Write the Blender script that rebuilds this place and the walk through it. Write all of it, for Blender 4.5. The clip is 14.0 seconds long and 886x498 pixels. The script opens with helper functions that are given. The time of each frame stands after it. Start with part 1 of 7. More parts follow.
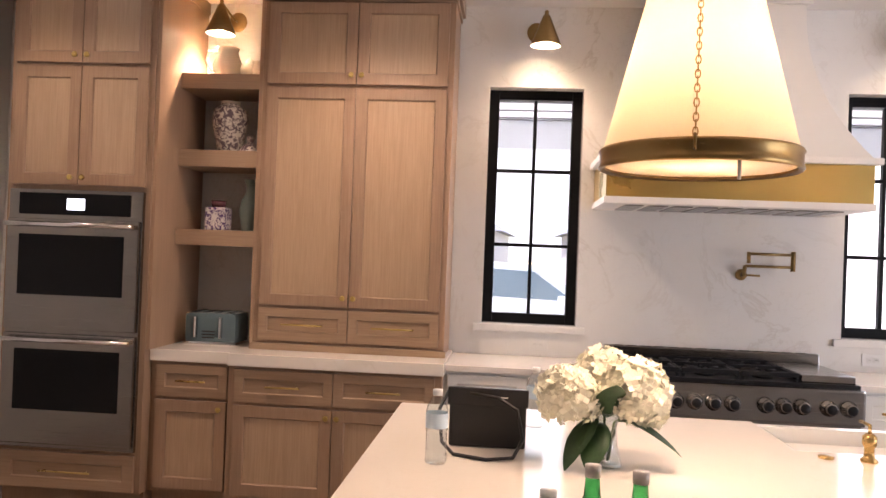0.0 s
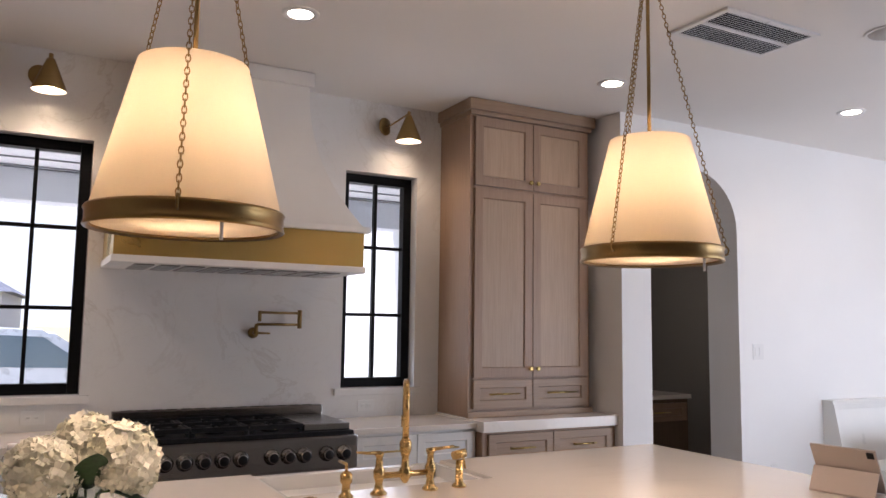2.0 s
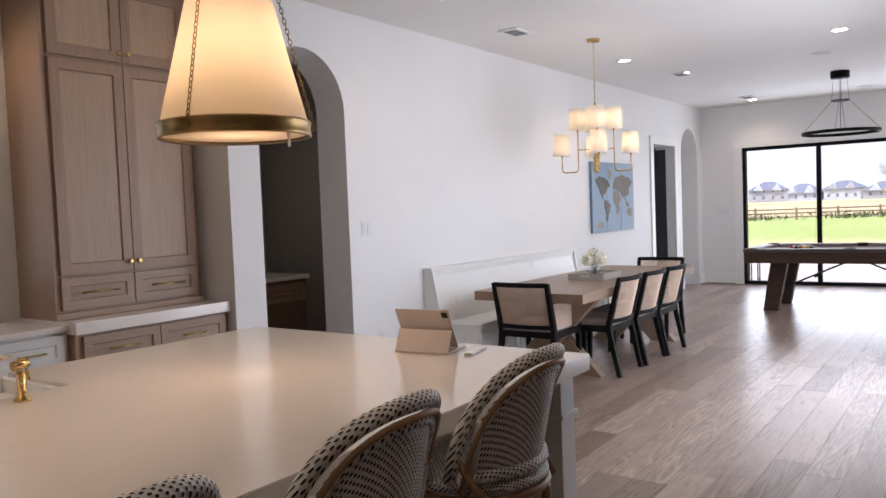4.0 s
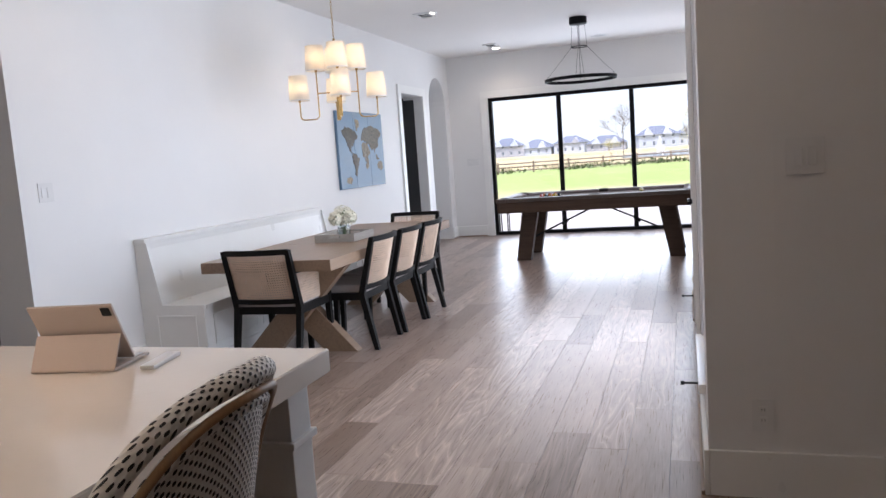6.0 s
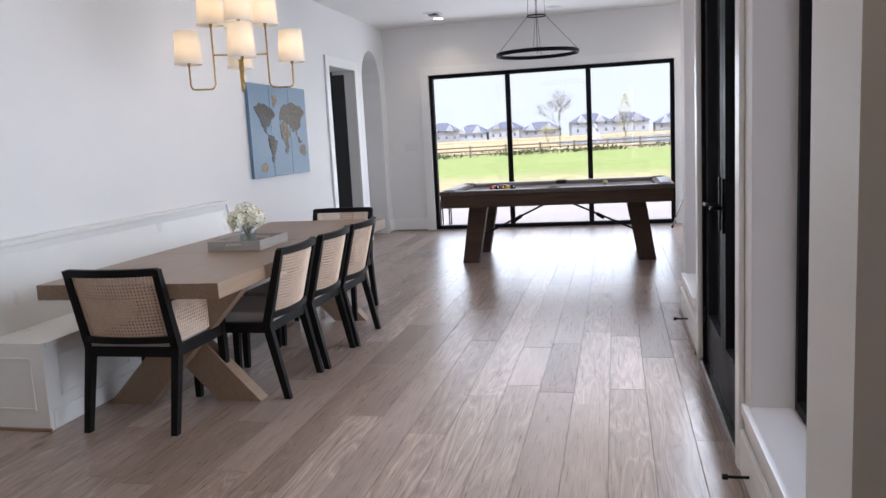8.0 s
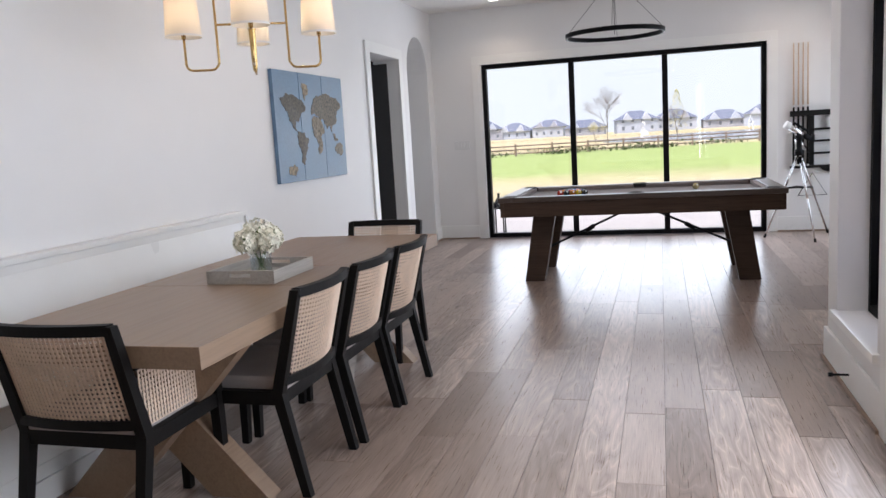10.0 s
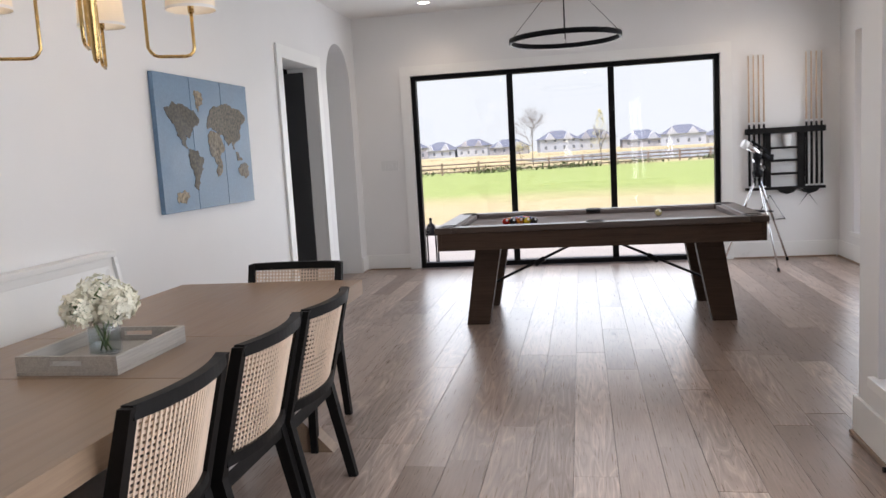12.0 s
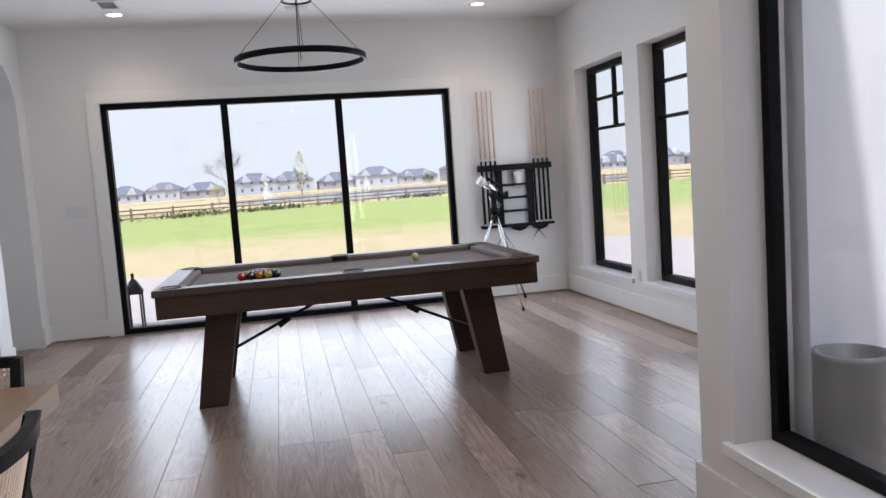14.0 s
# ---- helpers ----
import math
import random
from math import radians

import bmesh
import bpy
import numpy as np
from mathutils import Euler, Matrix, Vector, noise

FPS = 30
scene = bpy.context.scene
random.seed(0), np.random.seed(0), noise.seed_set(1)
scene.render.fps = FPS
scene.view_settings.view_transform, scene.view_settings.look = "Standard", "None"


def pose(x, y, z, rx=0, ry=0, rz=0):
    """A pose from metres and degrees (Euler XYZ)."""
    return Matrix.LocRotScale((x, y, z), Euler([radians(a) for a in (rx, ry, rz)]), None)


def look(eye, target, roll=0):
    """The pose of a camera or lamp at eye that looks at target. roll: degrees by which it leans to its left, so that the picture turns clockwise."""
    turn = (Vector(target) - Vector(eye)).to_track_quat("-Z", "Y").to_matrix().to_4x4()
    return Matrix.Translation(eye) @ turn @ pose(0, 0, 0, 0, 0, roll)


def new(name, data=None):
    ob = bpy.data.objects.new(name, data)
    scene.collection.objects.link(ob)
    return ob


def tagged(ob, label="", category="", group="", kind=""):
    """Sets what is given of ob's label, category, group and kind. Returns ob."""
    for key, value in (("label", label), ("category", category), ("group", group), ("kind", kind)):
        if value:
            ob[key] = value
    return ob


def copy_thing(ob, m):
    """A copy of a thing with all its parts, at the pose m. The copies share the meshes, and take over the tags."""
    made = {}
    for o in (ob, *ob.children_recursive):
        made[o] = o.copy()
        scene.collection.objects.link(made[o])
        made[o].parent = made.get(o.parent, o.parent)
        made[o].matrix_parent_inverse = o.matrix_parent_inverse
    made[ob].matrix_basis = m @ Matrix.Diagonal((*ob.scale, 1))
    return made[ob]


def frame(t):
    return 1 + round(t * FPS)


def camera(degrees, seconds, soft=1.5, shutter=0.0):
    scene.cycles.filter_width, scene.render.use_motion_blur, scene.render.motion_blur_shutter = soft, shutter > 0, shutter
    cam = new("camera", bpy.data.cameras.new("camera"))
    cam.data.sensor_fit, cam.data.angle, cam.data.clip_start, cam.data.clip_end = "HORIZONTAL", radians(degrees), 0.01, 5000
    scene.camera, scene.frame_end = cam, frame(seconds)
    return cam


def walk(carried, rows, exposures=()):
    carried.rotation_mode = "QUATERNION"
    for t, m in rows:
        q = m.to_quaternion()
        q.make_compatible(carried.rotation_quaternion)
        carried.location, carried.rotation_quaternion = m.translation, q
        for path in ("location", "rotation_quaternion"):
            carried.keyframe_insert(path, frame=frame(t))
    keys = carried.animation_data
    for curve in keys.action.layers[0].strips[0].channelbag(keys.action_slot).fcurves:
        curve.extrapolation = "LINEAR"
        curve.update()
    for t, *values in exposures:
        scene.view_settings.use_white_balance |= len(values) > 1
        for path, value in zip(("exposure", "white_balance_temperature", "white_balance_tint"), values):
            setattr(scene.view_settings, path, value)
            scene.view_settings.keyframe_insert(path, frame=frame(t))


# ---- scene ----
cam = camera(59.6, 14.0)
PATH = [
    (0, (-0.012, -0.093, 1.483), (-0.184, 1.899, 1.499), 2.2),
    (0.5, (0.023, -0.105, 1.49), (0.225, 1.881, 1.617), 2.8),
    (1, (0.027, -0.111, 1.489), (0.536, 1.813, 1.688), 2.5),
    (1.5, (0.084, -0.151, 1.497), (0.818, 1.697, 1.713), 1.6),
    (2, (0.11, -0.157, 1.479), (1.052, 1.596, 1.683), 0.8),
    (2.5, (0.175, -0.211, 1.468), (1.295, 1.439, 1.62), 0.2),
    (3, (0.187, -0.184, 1.49), (1.503, 1.32, 1.557), -0.5),
    (3.5, (0.23, -0.168, 1.482), (1.717, 1.169, 1.46), -1.3),
    (4, (0.36, -0.142, 1.455), (1.988, 1.015, 1.355), -2.2),
    (6.5, (1.563, 0.314, 1.368), (3.474, 0.845, 1.114), -3.9),
    (7, (1.935, 0.436, 1.387), (3.856, 0.921, 1.109), -3.5),
    (7.5, (2.282, 0.503, 1.376), (4.209, 0.955, 1.092), -3.3),
    (8, (2.59, 0.604, 1.379), (4.52, 1.045, 1.096), -3.1),
    (8.5, (2.923, 0.739, 1.377), (4.846, 1.212, 1.099), -3.1),
    (9, (3.223, 0.846, 1.372), (5.125, 1.396, 1.092), -3.4),
    (11.5, (4.594, 1.266, 1.365), (6.511, 1.765, 1.09), -3.6),
    (12, (4.854, 1.331, 1.373), (6.806, 1.691, 1.13), -3.3),
    (12.5, (5.134, 1.4, 1.38), (7.109, 1.629, 1.161), -3.2),
    (13, (5.376, 1.499, 1.365), (7.363, 1.596, 1.161), -3.3),
    (13.5, (5.6, 1.632, 1.373), (7.588, 1.532, 1.18), -3.6),
    (14, (5.827, 1.671, 1.366), (7.777, 1.267, 1.181), -4.0),
]
EXPOSURES = [(0, 2.55, 6650, 24), (1, 2.0, 6050, 20), (1.5, 1.82, 5950, 20), (2, 1.6, 6200, 21), (3, 1.42, 6420, 21), (4, 1.4, 6280, 20), (6.5, 1.5, 5980, 17), (7.5, 1.29, 6050, 17), (9, 1.22, 6120, 17), (12.5, 1.14, 6560, 17), (14, 1.06, 6200, 16)]
walk(cam, [(t, look(eye, target, roll)) for t, eye, target, roll in PATH], EXPOSURES)

# ---- world, sun, light ----
world = bpy.data.worlds.new("world")
scene.world = world
world.use_nodes = True
wn = world.node_tree
sky = wn.nodes.new("ShaderNodeTexSky")
sky.sky_type, sky.sun_disc = "NISHITA", False
sky.sun_elevation, sky.sun_rotation = radians(69), radians(-70)
sky.air_density, sky.dust_density, sky.ozone_density = 1.0, 3.5, 1.0
wn.links.new(sky.outputs[0], wn.nodes["Background"].inputs[0])
wn.nodes["Background"].inputs[1].default_value = 0.13


def lamp(name, kind, m, energy, color=(1, 1, 1), size=(1, 1), **extra):
    data = bpy.data.lights.new(name, kind)
    data.energy, data.color = energy, color
    if kind == "AREA":
        data.shape, data.size, data.size_y = "RECTANGLE", size[0], size[1]
    elif kind == "SUN":
        data.angle = radians(size[0])
    elif kind == "SPOT":
        data.spot_size, data.spot_blend, data.shadow_soft_size = radians(size[0]), 0.7, size[1]
    else:
        data.shadow_soft_size = size[0]
    ob = new(name, data)
    ob.matrix_world = m
    return ob


PEND, SCON, CAN, CHAND = 1.5, 3.4, 7.0, 0.24
DAY, WARM = (0.84, 0.93, 1.0), (1.0, 0.76, 0.53)
lamp("sun", "SUN", look((-11, 4, 30), (0, 0, 0)), 2.4, (1, 0.95, 0.88), (2.0, 0))
# daylight entering through the openings
lamp("sky_light_slider", "AREA", look((13.9, 1.55, 1.2), (8, 1.55, 0.9)), 27, DAY, (3.4, 2.1))
lamp("sky_light_south_far", "AREA", look((13.08, -1.35, 1.35), (13.08, 3, 1.0)), 5, DAY, (0.95, 1.9))
lamp("sky_light_south_mid", "AREA", look((11.56, -1.35, 1.35), (11.56, 3, 1.0)), 5, DAY, (0.95, 1.9))
lamp("sky_light_french", "AREA", look((6.51, 0.2, 1.2), (6.51, 4, 1.2)), 15, DAY, (1.3, 2.1))
lamp("sky_light_side_a", "AREA", look((5.13, 0.18, 1.35), (5.13, 4, 1.2)), 8, DAY, (0.7, 1.9))
lamp("sky_light_side_b", "AREA", look((7.87, 0.18, 1.35), (7.87, 4, 1.2)), 7, DAY, (0.7, 1.9))
lamp("sky_light_kitchen_a", "AREA", look((0.12, 4.62, 1.8), (0.12, 0, 1.0)), 0.6, DAY, (0.5, 1.35))
lamp("sky_light_kitchen_b", "AREA", look((2.225, 4.62, 1.8), (2.2, 0, 1.0)), 0.6, DAY, (0.5, 1.35))


# ---- mesh helpers ----
ORIGIN = {}


def box(bm, x0, x1, y0, y1, z0, z1, bevel=0.0, m=None):
    """A box in the bmesh, its edges eased by bevel."""
    vs = bmesh.ops.create_cube(bm, size=1.0)["verts"]
    mm = Matrix.Translation(((x0 + x1) / 2, (y0 + y1) / 2, (z0 + z1) / 2)) @ Matrix.Diagonal((abs(x1 - x0), abs(y1 - y0), abs(z1 - z0), 1))
    bmesh.ops.transform(bm, matrix=mm if m is None else m @ mm, verts=vs)
    if bevel:
        es = list({e for v in vs for e in v.link_edges})
        bmesh.ops.bevel(bm, geom=es, offset=bevel, segments=2, affect="EDGES", profile=0.7)
    return bm


def B(x0, x1, y0, y1, z0, z1, bevel=0.0):
    return box(bmesh.new(), x0, x1, y0, y1, z0, z1, bevel)


def lathe(bm, profile, seg=24, m=None, cap=True):
    """A solid of revolution about z from (radius, z) pairs."""
    rings = []
    for r, z in profile:
        rings.append([bm.verts.new((r * math.cos(2 * math.pi * i / seg), r * math.sin(2 * math.pi * i / seg), z)) for i in range(seg)])
    for a, b in zip(rings, rings[1:]):
        for i in range(seg):
            f = bm.faces.new((a[i], a[(i + 1) % seg], b[(i + 1) % seg], b[i]))
            f.smooth = True
    if cap:
        if profile[0][0] > 1e-5:
            bm.faces.new(list(reversed(rings[0])))
        if profile[-1][0] > 1e-5:
            bm.faces.new(rings[-1])
    if m is not None:
        bmesh.ops.transform(bm, matrix=m, verts=[v for r in rings for v in r])
    return bm


def L(profile, seg=24, m=None, cap=True):
    return lathe(bmesh.new(), profile, seg, m, cap)


def tube(bm, pts, r, seg=8, closed=False, r1=None, flat=1.0):
    """A round bar along pts."""
    pts = [Vector(p) for p in pts]
    n = len(pts)
    rings, up = [], None
    for i, p in enumerate(pts):
        a = pts[(i - 1) % n] if (closed or i) else pts[0]
        b = pts[(i + 1) % n] if (closed or i < n - 1) else pts[-1]
        d = (b - a).normalized()
        if up is None:
            up = Vector((0, 0, 1)) if abs(d.z) < 0.9 else Vector((1, 0, 0))
        s = d.cross(up).normalized()
        up = s.cross(d).normalized()
        rr = r if r1 is None else r + (r1 - r) * i / max(1, n - 1)
        rings.append([bm.verts.new(p + (s * math.cos(2 * math.pi * k / seg) + up * math.sin(2 * math.pi * k / seg) * flat) * rr) for k in range(seg)])
    pairs = list(zip(rings, rings[1:])) + ([(rings[-1], rings[0])] if closed else [])
    for a, b in pairs:
        for k in range(seg):
            f = bm.faces.new((a[k], a[(k + 1) % seg], b[(k + 1) % seg], b[k]))
            f.smooth = True
    if not closed:
        bm.faces.new(list(reversed(rings[0])))
        bm.faces.new(rings[-1])
    return bm


def T(pts, r, seg=8, closed=False, r1=None, flat=1.0):
    return tube(bmesh.new(), pts, r, seg, closed, r1, flat)


def prism(bm, poly, axis, a, b, m=None):
    """A flat outline of (u, v) pairs pushed from a to b along axis x, y or z."""
    def at(u, v, w):
        return {"x": (w, u, v), "y": (u, w, v), "z": (u, v, w)}[axis]
    lo = [bm.verts.new(at(u, v, a)) for u, v in poly]
    hi = [bm.verts.new(at(u, v, b)) for u, v in poly]
    fs = [bm.faces.new(lo), bm.faces.new(list(reversed(hi)))]
    n = len(poly)
    fs += [bm.faces.new((lo[i], hi[i], hi[(i + 1) % n], lo[(i + 1) % n])) for i in range(n)]
    if m is not None:
        bmesh.ops.transform(bm, matrix=m, verts=lo + hi)
    bmesh.ops.recalc_face_normals(bm, faces=fs)
    return bm


def P(poly, axis, a, b, m=None):
    return prism(bmesh.new(), poly, axis, a, b, m)


def mesh(name, bm, material):
    me = bpy.data.meshes.new(name)
    bmesh.ops.recalc_face_normals(bm, faces=bm.faces[:])
    bm.to_mesh(me)
    bm.free()
    me.materials.append(material)
    return me


def thing(name, label, category, at=(0, 0, 0), group="", kind=""):
    """An Empty at a thing's base, to parent its parts."""
    ob = new(name)
    ob.location = at
    ORIGIN[ob] = Vector(at)
    ob.empty_display_size = 0.1
    return tagged(ob, label, category, group, kind)


def part(name, bm, material, parent, label=""):
    """One mesh, drawn in the world's (or a to-be-copied thing's own) metres, under a thing or part."""
    ob = new(name, mesh(name, bm, material))
    o = ORIGIN.get(parent, Vector((0, 0, 0)))
    ob.data.transform(Matrix.Translation(-o))
    ob.parent = parent
    ORIGIN[ob] = o
    return tagged(ob, label)


def single(name, bm, material, label, category, group="", kind=""):
    """A thing of one mesh."""
    ob = new(name, mesh(name, bm, material))
    ORIGIN[ob] = Vector((0, 0, 0))
    return tagged(ob, label, category, group, kind)


def structure(name, bm, material, label="", category=""):
    ob = new(name, mesh(name, bm, material))
    ORIGIN[ob] = Vector((0, 0, 0))
    return tagged(ob, label, category, kind="structure")


# ---- materials ----
def nodes_of(name):
    mt = bpy.data.materials.new(name)
    mt.use_nodes = True
    nt = mt.node_tree
    return mt, nt, nt.nodes["Principled BSDF"]


def coords(nt, scale=(1, 1, 1), jitter=True):
    tc = nt.nodes.new("ShaderNodeTexCoord")
    mp = nt.nodes.new("ShaderNodeMapping")
    mp.inputs["Scale"].default_value = scale
    nt.links.new(tc.outputs["Object"], mp.inputs["Vector"])
    if jitter:
        oi = nt.nodes.new("ShaderNodeObjectInfo")
        mu = nt.nodes.new("ShaderNodeVectorMath")
        mu.operation = "SCALE"
        mu.inputs[0].default_value = (37.0, 53.0, 71.0)
        nt.links.new(oi.outputs["Random"], mu.inputs["Scale"])
        nt.links.new(mu.outputs[0], mp.inputs["Location"])
    return mp.outputs[0]


def noise_node(nt, vec, scale, detail=4, rough=0.55, distort=0.0):
    n = nt.nodes.new("ShaderNodeTexNoise")
    n.inputs["Scale"].default_value, n.inputs["Detail"].default_value = scale, detail
    n.inputs["Roughness"].default_value, n.inputs["Distortion"].default_value = rough, distort
    nt.links.new(vec, n.inputs["Vector"])
    return n.outputs["Fac"]


def ramp(nt, fac, stops):
    r = nt.nodes.new("ShaderNodeValToRGB")
    e = r.color_ramp.elements
    while len(e) < len(stops):
        e.new(0.5)
    for el, (p, c) in zip(e, stops):
        el.position, el.color = p, (*c, 1) if len(c) == 3 else c
    nt.links.new(fac, r.inputs[0])
    return r.outputs[0]


def mix(nt, fac, a, b, mode="MIX"):
    m = nt.nodes.new("ShaderNodeMix")
    m.data_type, m.blend_type = "RGBA", mode
    for sock, val in ((m.inputs[0], fac), (m.inputs[6], a), (m.inputs[7], b)):
        if isinstance(val, (int, float)):
            sock.default_value = val
        elif isinstance(val, tuple):
            sock.default_value = (*val, 1)
        else:
            nt.links.new(val, sock)
    return m.outputs[2]


def bump(nt, bsdf, height, strength, distance=0.002):
    b = nt.nodes.new("ShaderNodeBump")
    b.inputs["Strength"].default_value, b.inputs["Distance"].default_value = strength, distance
    nt.links.new(height, b.inputs["Height"])
    nt.links.new(b.outputs[0], bsdf.inputs["Normal"])


def plain(name, color, rough=0.5, metal=0.0, vary=0.12, scale=3.0, fine=120.0, bumpy=0.15, rvary=0.1):
    """A surface with broad stains and a fine grain."""
    mt, nt, bs = nodes_of(name)
    v = coords(nt)
    big = noise_node(nt, v, scale, 5)
    small = noise_node(nt, v, fine, 3)
    dark = tuple(c * (1 - vary) for c in color)
    lite = tuple(min(1, c * (1 + vary * 0.6)) for c in color)
    c = ramp(nt, big, [(0.3, dark), (0.7, lite)])
    c = mix(nt, 0.25 * vary / 0.12, c, ramp(nt, small, [(0.3, dark), (0.7, lite)]))
    nt.links.new(c, bs.inputs["Base Color"])
    bs.inputs["Metallic"].default_value = metal
    rr = ramp(nt, big, [(0.25, (max(0.02, rough - rvary),) * 3), (0.75, (min(1, rough + rvary),) * 3)])
    nt.links.new(rr, bs.inputs["Roughness"])
    bump(nt, bs, small, bumpy, 0.001)
    return mt


def wood(name, dark, lite, axis="z", rough=0.45, scale=1.0, strength=0.2, tint=0.0, cathedral=True):
    """Sawn and finished wood with the grain along axis; each piece takes its own tone."""
    mt, nt, bs = nodes_of(name)
    s = {"x": (0.6, 9, 9), "y": (9, 0.6, 9), "z": (9, 9, 0.6)}[axis]
    v = coords(nt, tuple(k * scale for k in s))
    g = noise_node(nt, v, 1.6, 3, 0.5, 0.6)
    if cathedral:
        sn = nt.nodes.new("ShaderNodeMath")
        sn.operation = "MULTIPLY"
        sn.inputs[1].default_value = 9.0
        nt.links.new(g, sn.inputs[0])
        fr = nt.nodes.new("ShaderNodeMath")
        fr.operation = "PINGPONG"
        fr.inputs[1].default_value = 1.0
        nt.links.new(sn.outputs[0], fr.inputs[0])
        rings = fr.outputs[0]
    else:
        rings = g
    v2 = coords(nt, tuple(k * scale for k in {"x": (2, 60, 60), "y": (60, 2, 60), "z": (60, 60, 2)}[axis]))
    fine = noise_node(nt, v2, 2.0, 5, 0.65)
    mid = tuple((a + b) / 2 for a, b in zip(dark, lite))
    c1 = ramp(nt, rings, [(0.0, mid), (0.55, lite), (1.0, lite)])
    c2 = ramp(nt, fine, [(0.3, dark), (0.62, lite)])
    c = mix(nt, 0.5, c1, c2)
    if tint:
        oi = nt.nodes.new("ShaderNodeObjectInfo")
        t = ramp(nt, oi.outputs["Random"], [(0.0, (1 - tint,) * 3), (0.5, (1, 0.97, 0.93)), (1.0, (1 + tint * 0.4, 1 + tint * 0.3, 1 + tint * 0.2))])
        c = mix(nt, 1.0, c, t, "MULTIPLY")
    nt.links.new(c, bs.inputs["Base Color"])
    nt.links.new(ramp(nt, fine, [(0.2, (rough - 0.08,) * 3), (0.8, (rough + 0.1,) * 3)]), bs.inputs["Roughness"])
    bump(nt, bs, fine, strength, 0.001)
    return mt


def stone(name, base, vein, rough=0.15, scale=0.55, amount=0.6):
    """Pale stone with cloudy patches and thin veins."""
    mt, nt, bs = nodes_of(name)
    v = coords(nt, (1, 1, 1), False)
    n1 = noise_node(nt, v, 1.3 * scale, 8, 0.62, 1.2)
    vein_f = ramp(nt, n1, [(0.485, (0, 0, 0)), (0.5, (1, 1, 1)), (0.515, (0, 0, 0))])
    n2 = noise_node(nt, v, 4.5 * scale, 6, 0.6, 0.8)
    vein2 = ramp(nt, n2, [(0.49, (0, 0, 0)), (0.5, (0.5, 0.5, 0.5)), (0.51, (0, 0, 0))])
    mask = ramp(nt, noise_node(nt, v, 0.9, 3), [(0.4, (0.05,) * 3), (0.65, (1, 1, 1))])
    cloud = ramp(nt, noise_node(nt, v, 1.1, 5), [(0.3, tuple(k * 0.93 for k in base)), (0.7, base)])
    f = mix(nt, 1.0, mix(nt, 1.0, vein_f, vein2, "ADD"), mask, "MULTIPLY")
    f = mix(nt, 1.0, f, (amount,) * 3, "MULTIPLY")
    nt.links.new(mix(nt, f, cloud, vein), bs.inputs["Base Color"])
    bs.inputs["Roughness"].default_value = rough
    return mt


def brushed(name, color, rough=0.3, axis="x"):
    mt, nt, bs = nodes_of(name)
    v = coords(nt, {"x": (1, 80, 80), "z": (80, 80, 1), "y": (80, 1, 80)}[axis])
    n = noise_node(nt, v, 3.0, 4)
    big = noise_node(nt, coords(nt), 2.5, 4)
    c = ramp(nt, big, [(0.3, tuple(k * 0.88 for k in color)), (0.7, color)])
    nt.links.new(c, bs.inputs["Base Color"])
    bs.inputs["Metallic"].default_value = 1.0
    nt.links.new(ramp(nt, n, [(0.2, (rough - 0.08,) * 3), (0.8, (rough + 0.1,) * 3)]), bs.inputs["Roughness"])
    bump(nt, bs, n, 0.06, 0.0005)
    return mt


def glow(name, color, strength, base=(0.9, 0.9, 0.9)):
    mt, nt, bs = nodes_of(name)
    bs.inputs["Base Color"].default_value = (*base, 1)
    bs.inputs["Emission Color"].default_value = (*color, 1)
    bs.inputs["Emission Strength"].default_value = strength
    return mt


def glass(name, tint=(1, 1, 1), rough=0.0, thin=True, gloss=0.08):
    """A thin pane lets light straight through with a faint reflection; thick glass refracts."""
    mt, nt, bs = nodes_of(name)
    if not thin:
        bs.inputs["Transmission Weight"].default_value = 1.0
        bs.inputs["Base Color"].default_value = (*tint, 1)
        bs.inputs["Roughness"].default_value = rough
        bs.inputs["IOR"].default_value = 1.45
        return mt
    tr = nt.nodes.new("ShaderNodeBsdfTransparent")
    tr.inputs[0].default_value = (*tint, 1)
    gl = nt.nodes.new("ShaderNodeBsdfGlossy")
    gl.inputs["Roughness"].default_value = rough
    fc = nt.nodes.new("ShaderNodeLayerWeight")
    lw = nt.nodes.new("ShaderNodeMapRange")
    lw.inputs[1].default_value, lw.inputs[2].default_value = 0.4, 1.0
    lw.inputs[3].default_value, lw.inputs[4].default_value = gloss * 0.35, gloss * 2.5
    nt.links.new(fc.outputs["Facing"], lw.inputs[0])
    mx = nt.nodes.new("ShaderNodeMixShader")
    nt.links.new(lw.outputs[0], mx.inputs[0])
    nt.links.new(tr.outputs[0], mx.inputs[1])
    nt.links.new(gl.outputs[0], mx.inputs[2])
    nt.links.new(mx.outputs[0], nt.nodes["Material Output"].inputs[0])
    return mt


def shade_cloth(name, color, strength):
    """Lit lampshade linen: passes light, with a soft glow of the bulb behind it."""
    mt, nt, bs = nodes_of(name)
    weave = noise_node(nt, coords(nt, (1, 1, 1)), 300, 2)
    bs.inputs["Base Color"].default_value = (0.85, 0.8, 0.72, 1)
    bs.inputs["Roughness"].default_value = 0.9
    bump(nt, bs, weave, 0.2, 0.0005)
    bs.inputs["Emission Color"].default_value = (*color, 1)
    bs.inputs["Emission Strength"].default_value = strength
    return mt


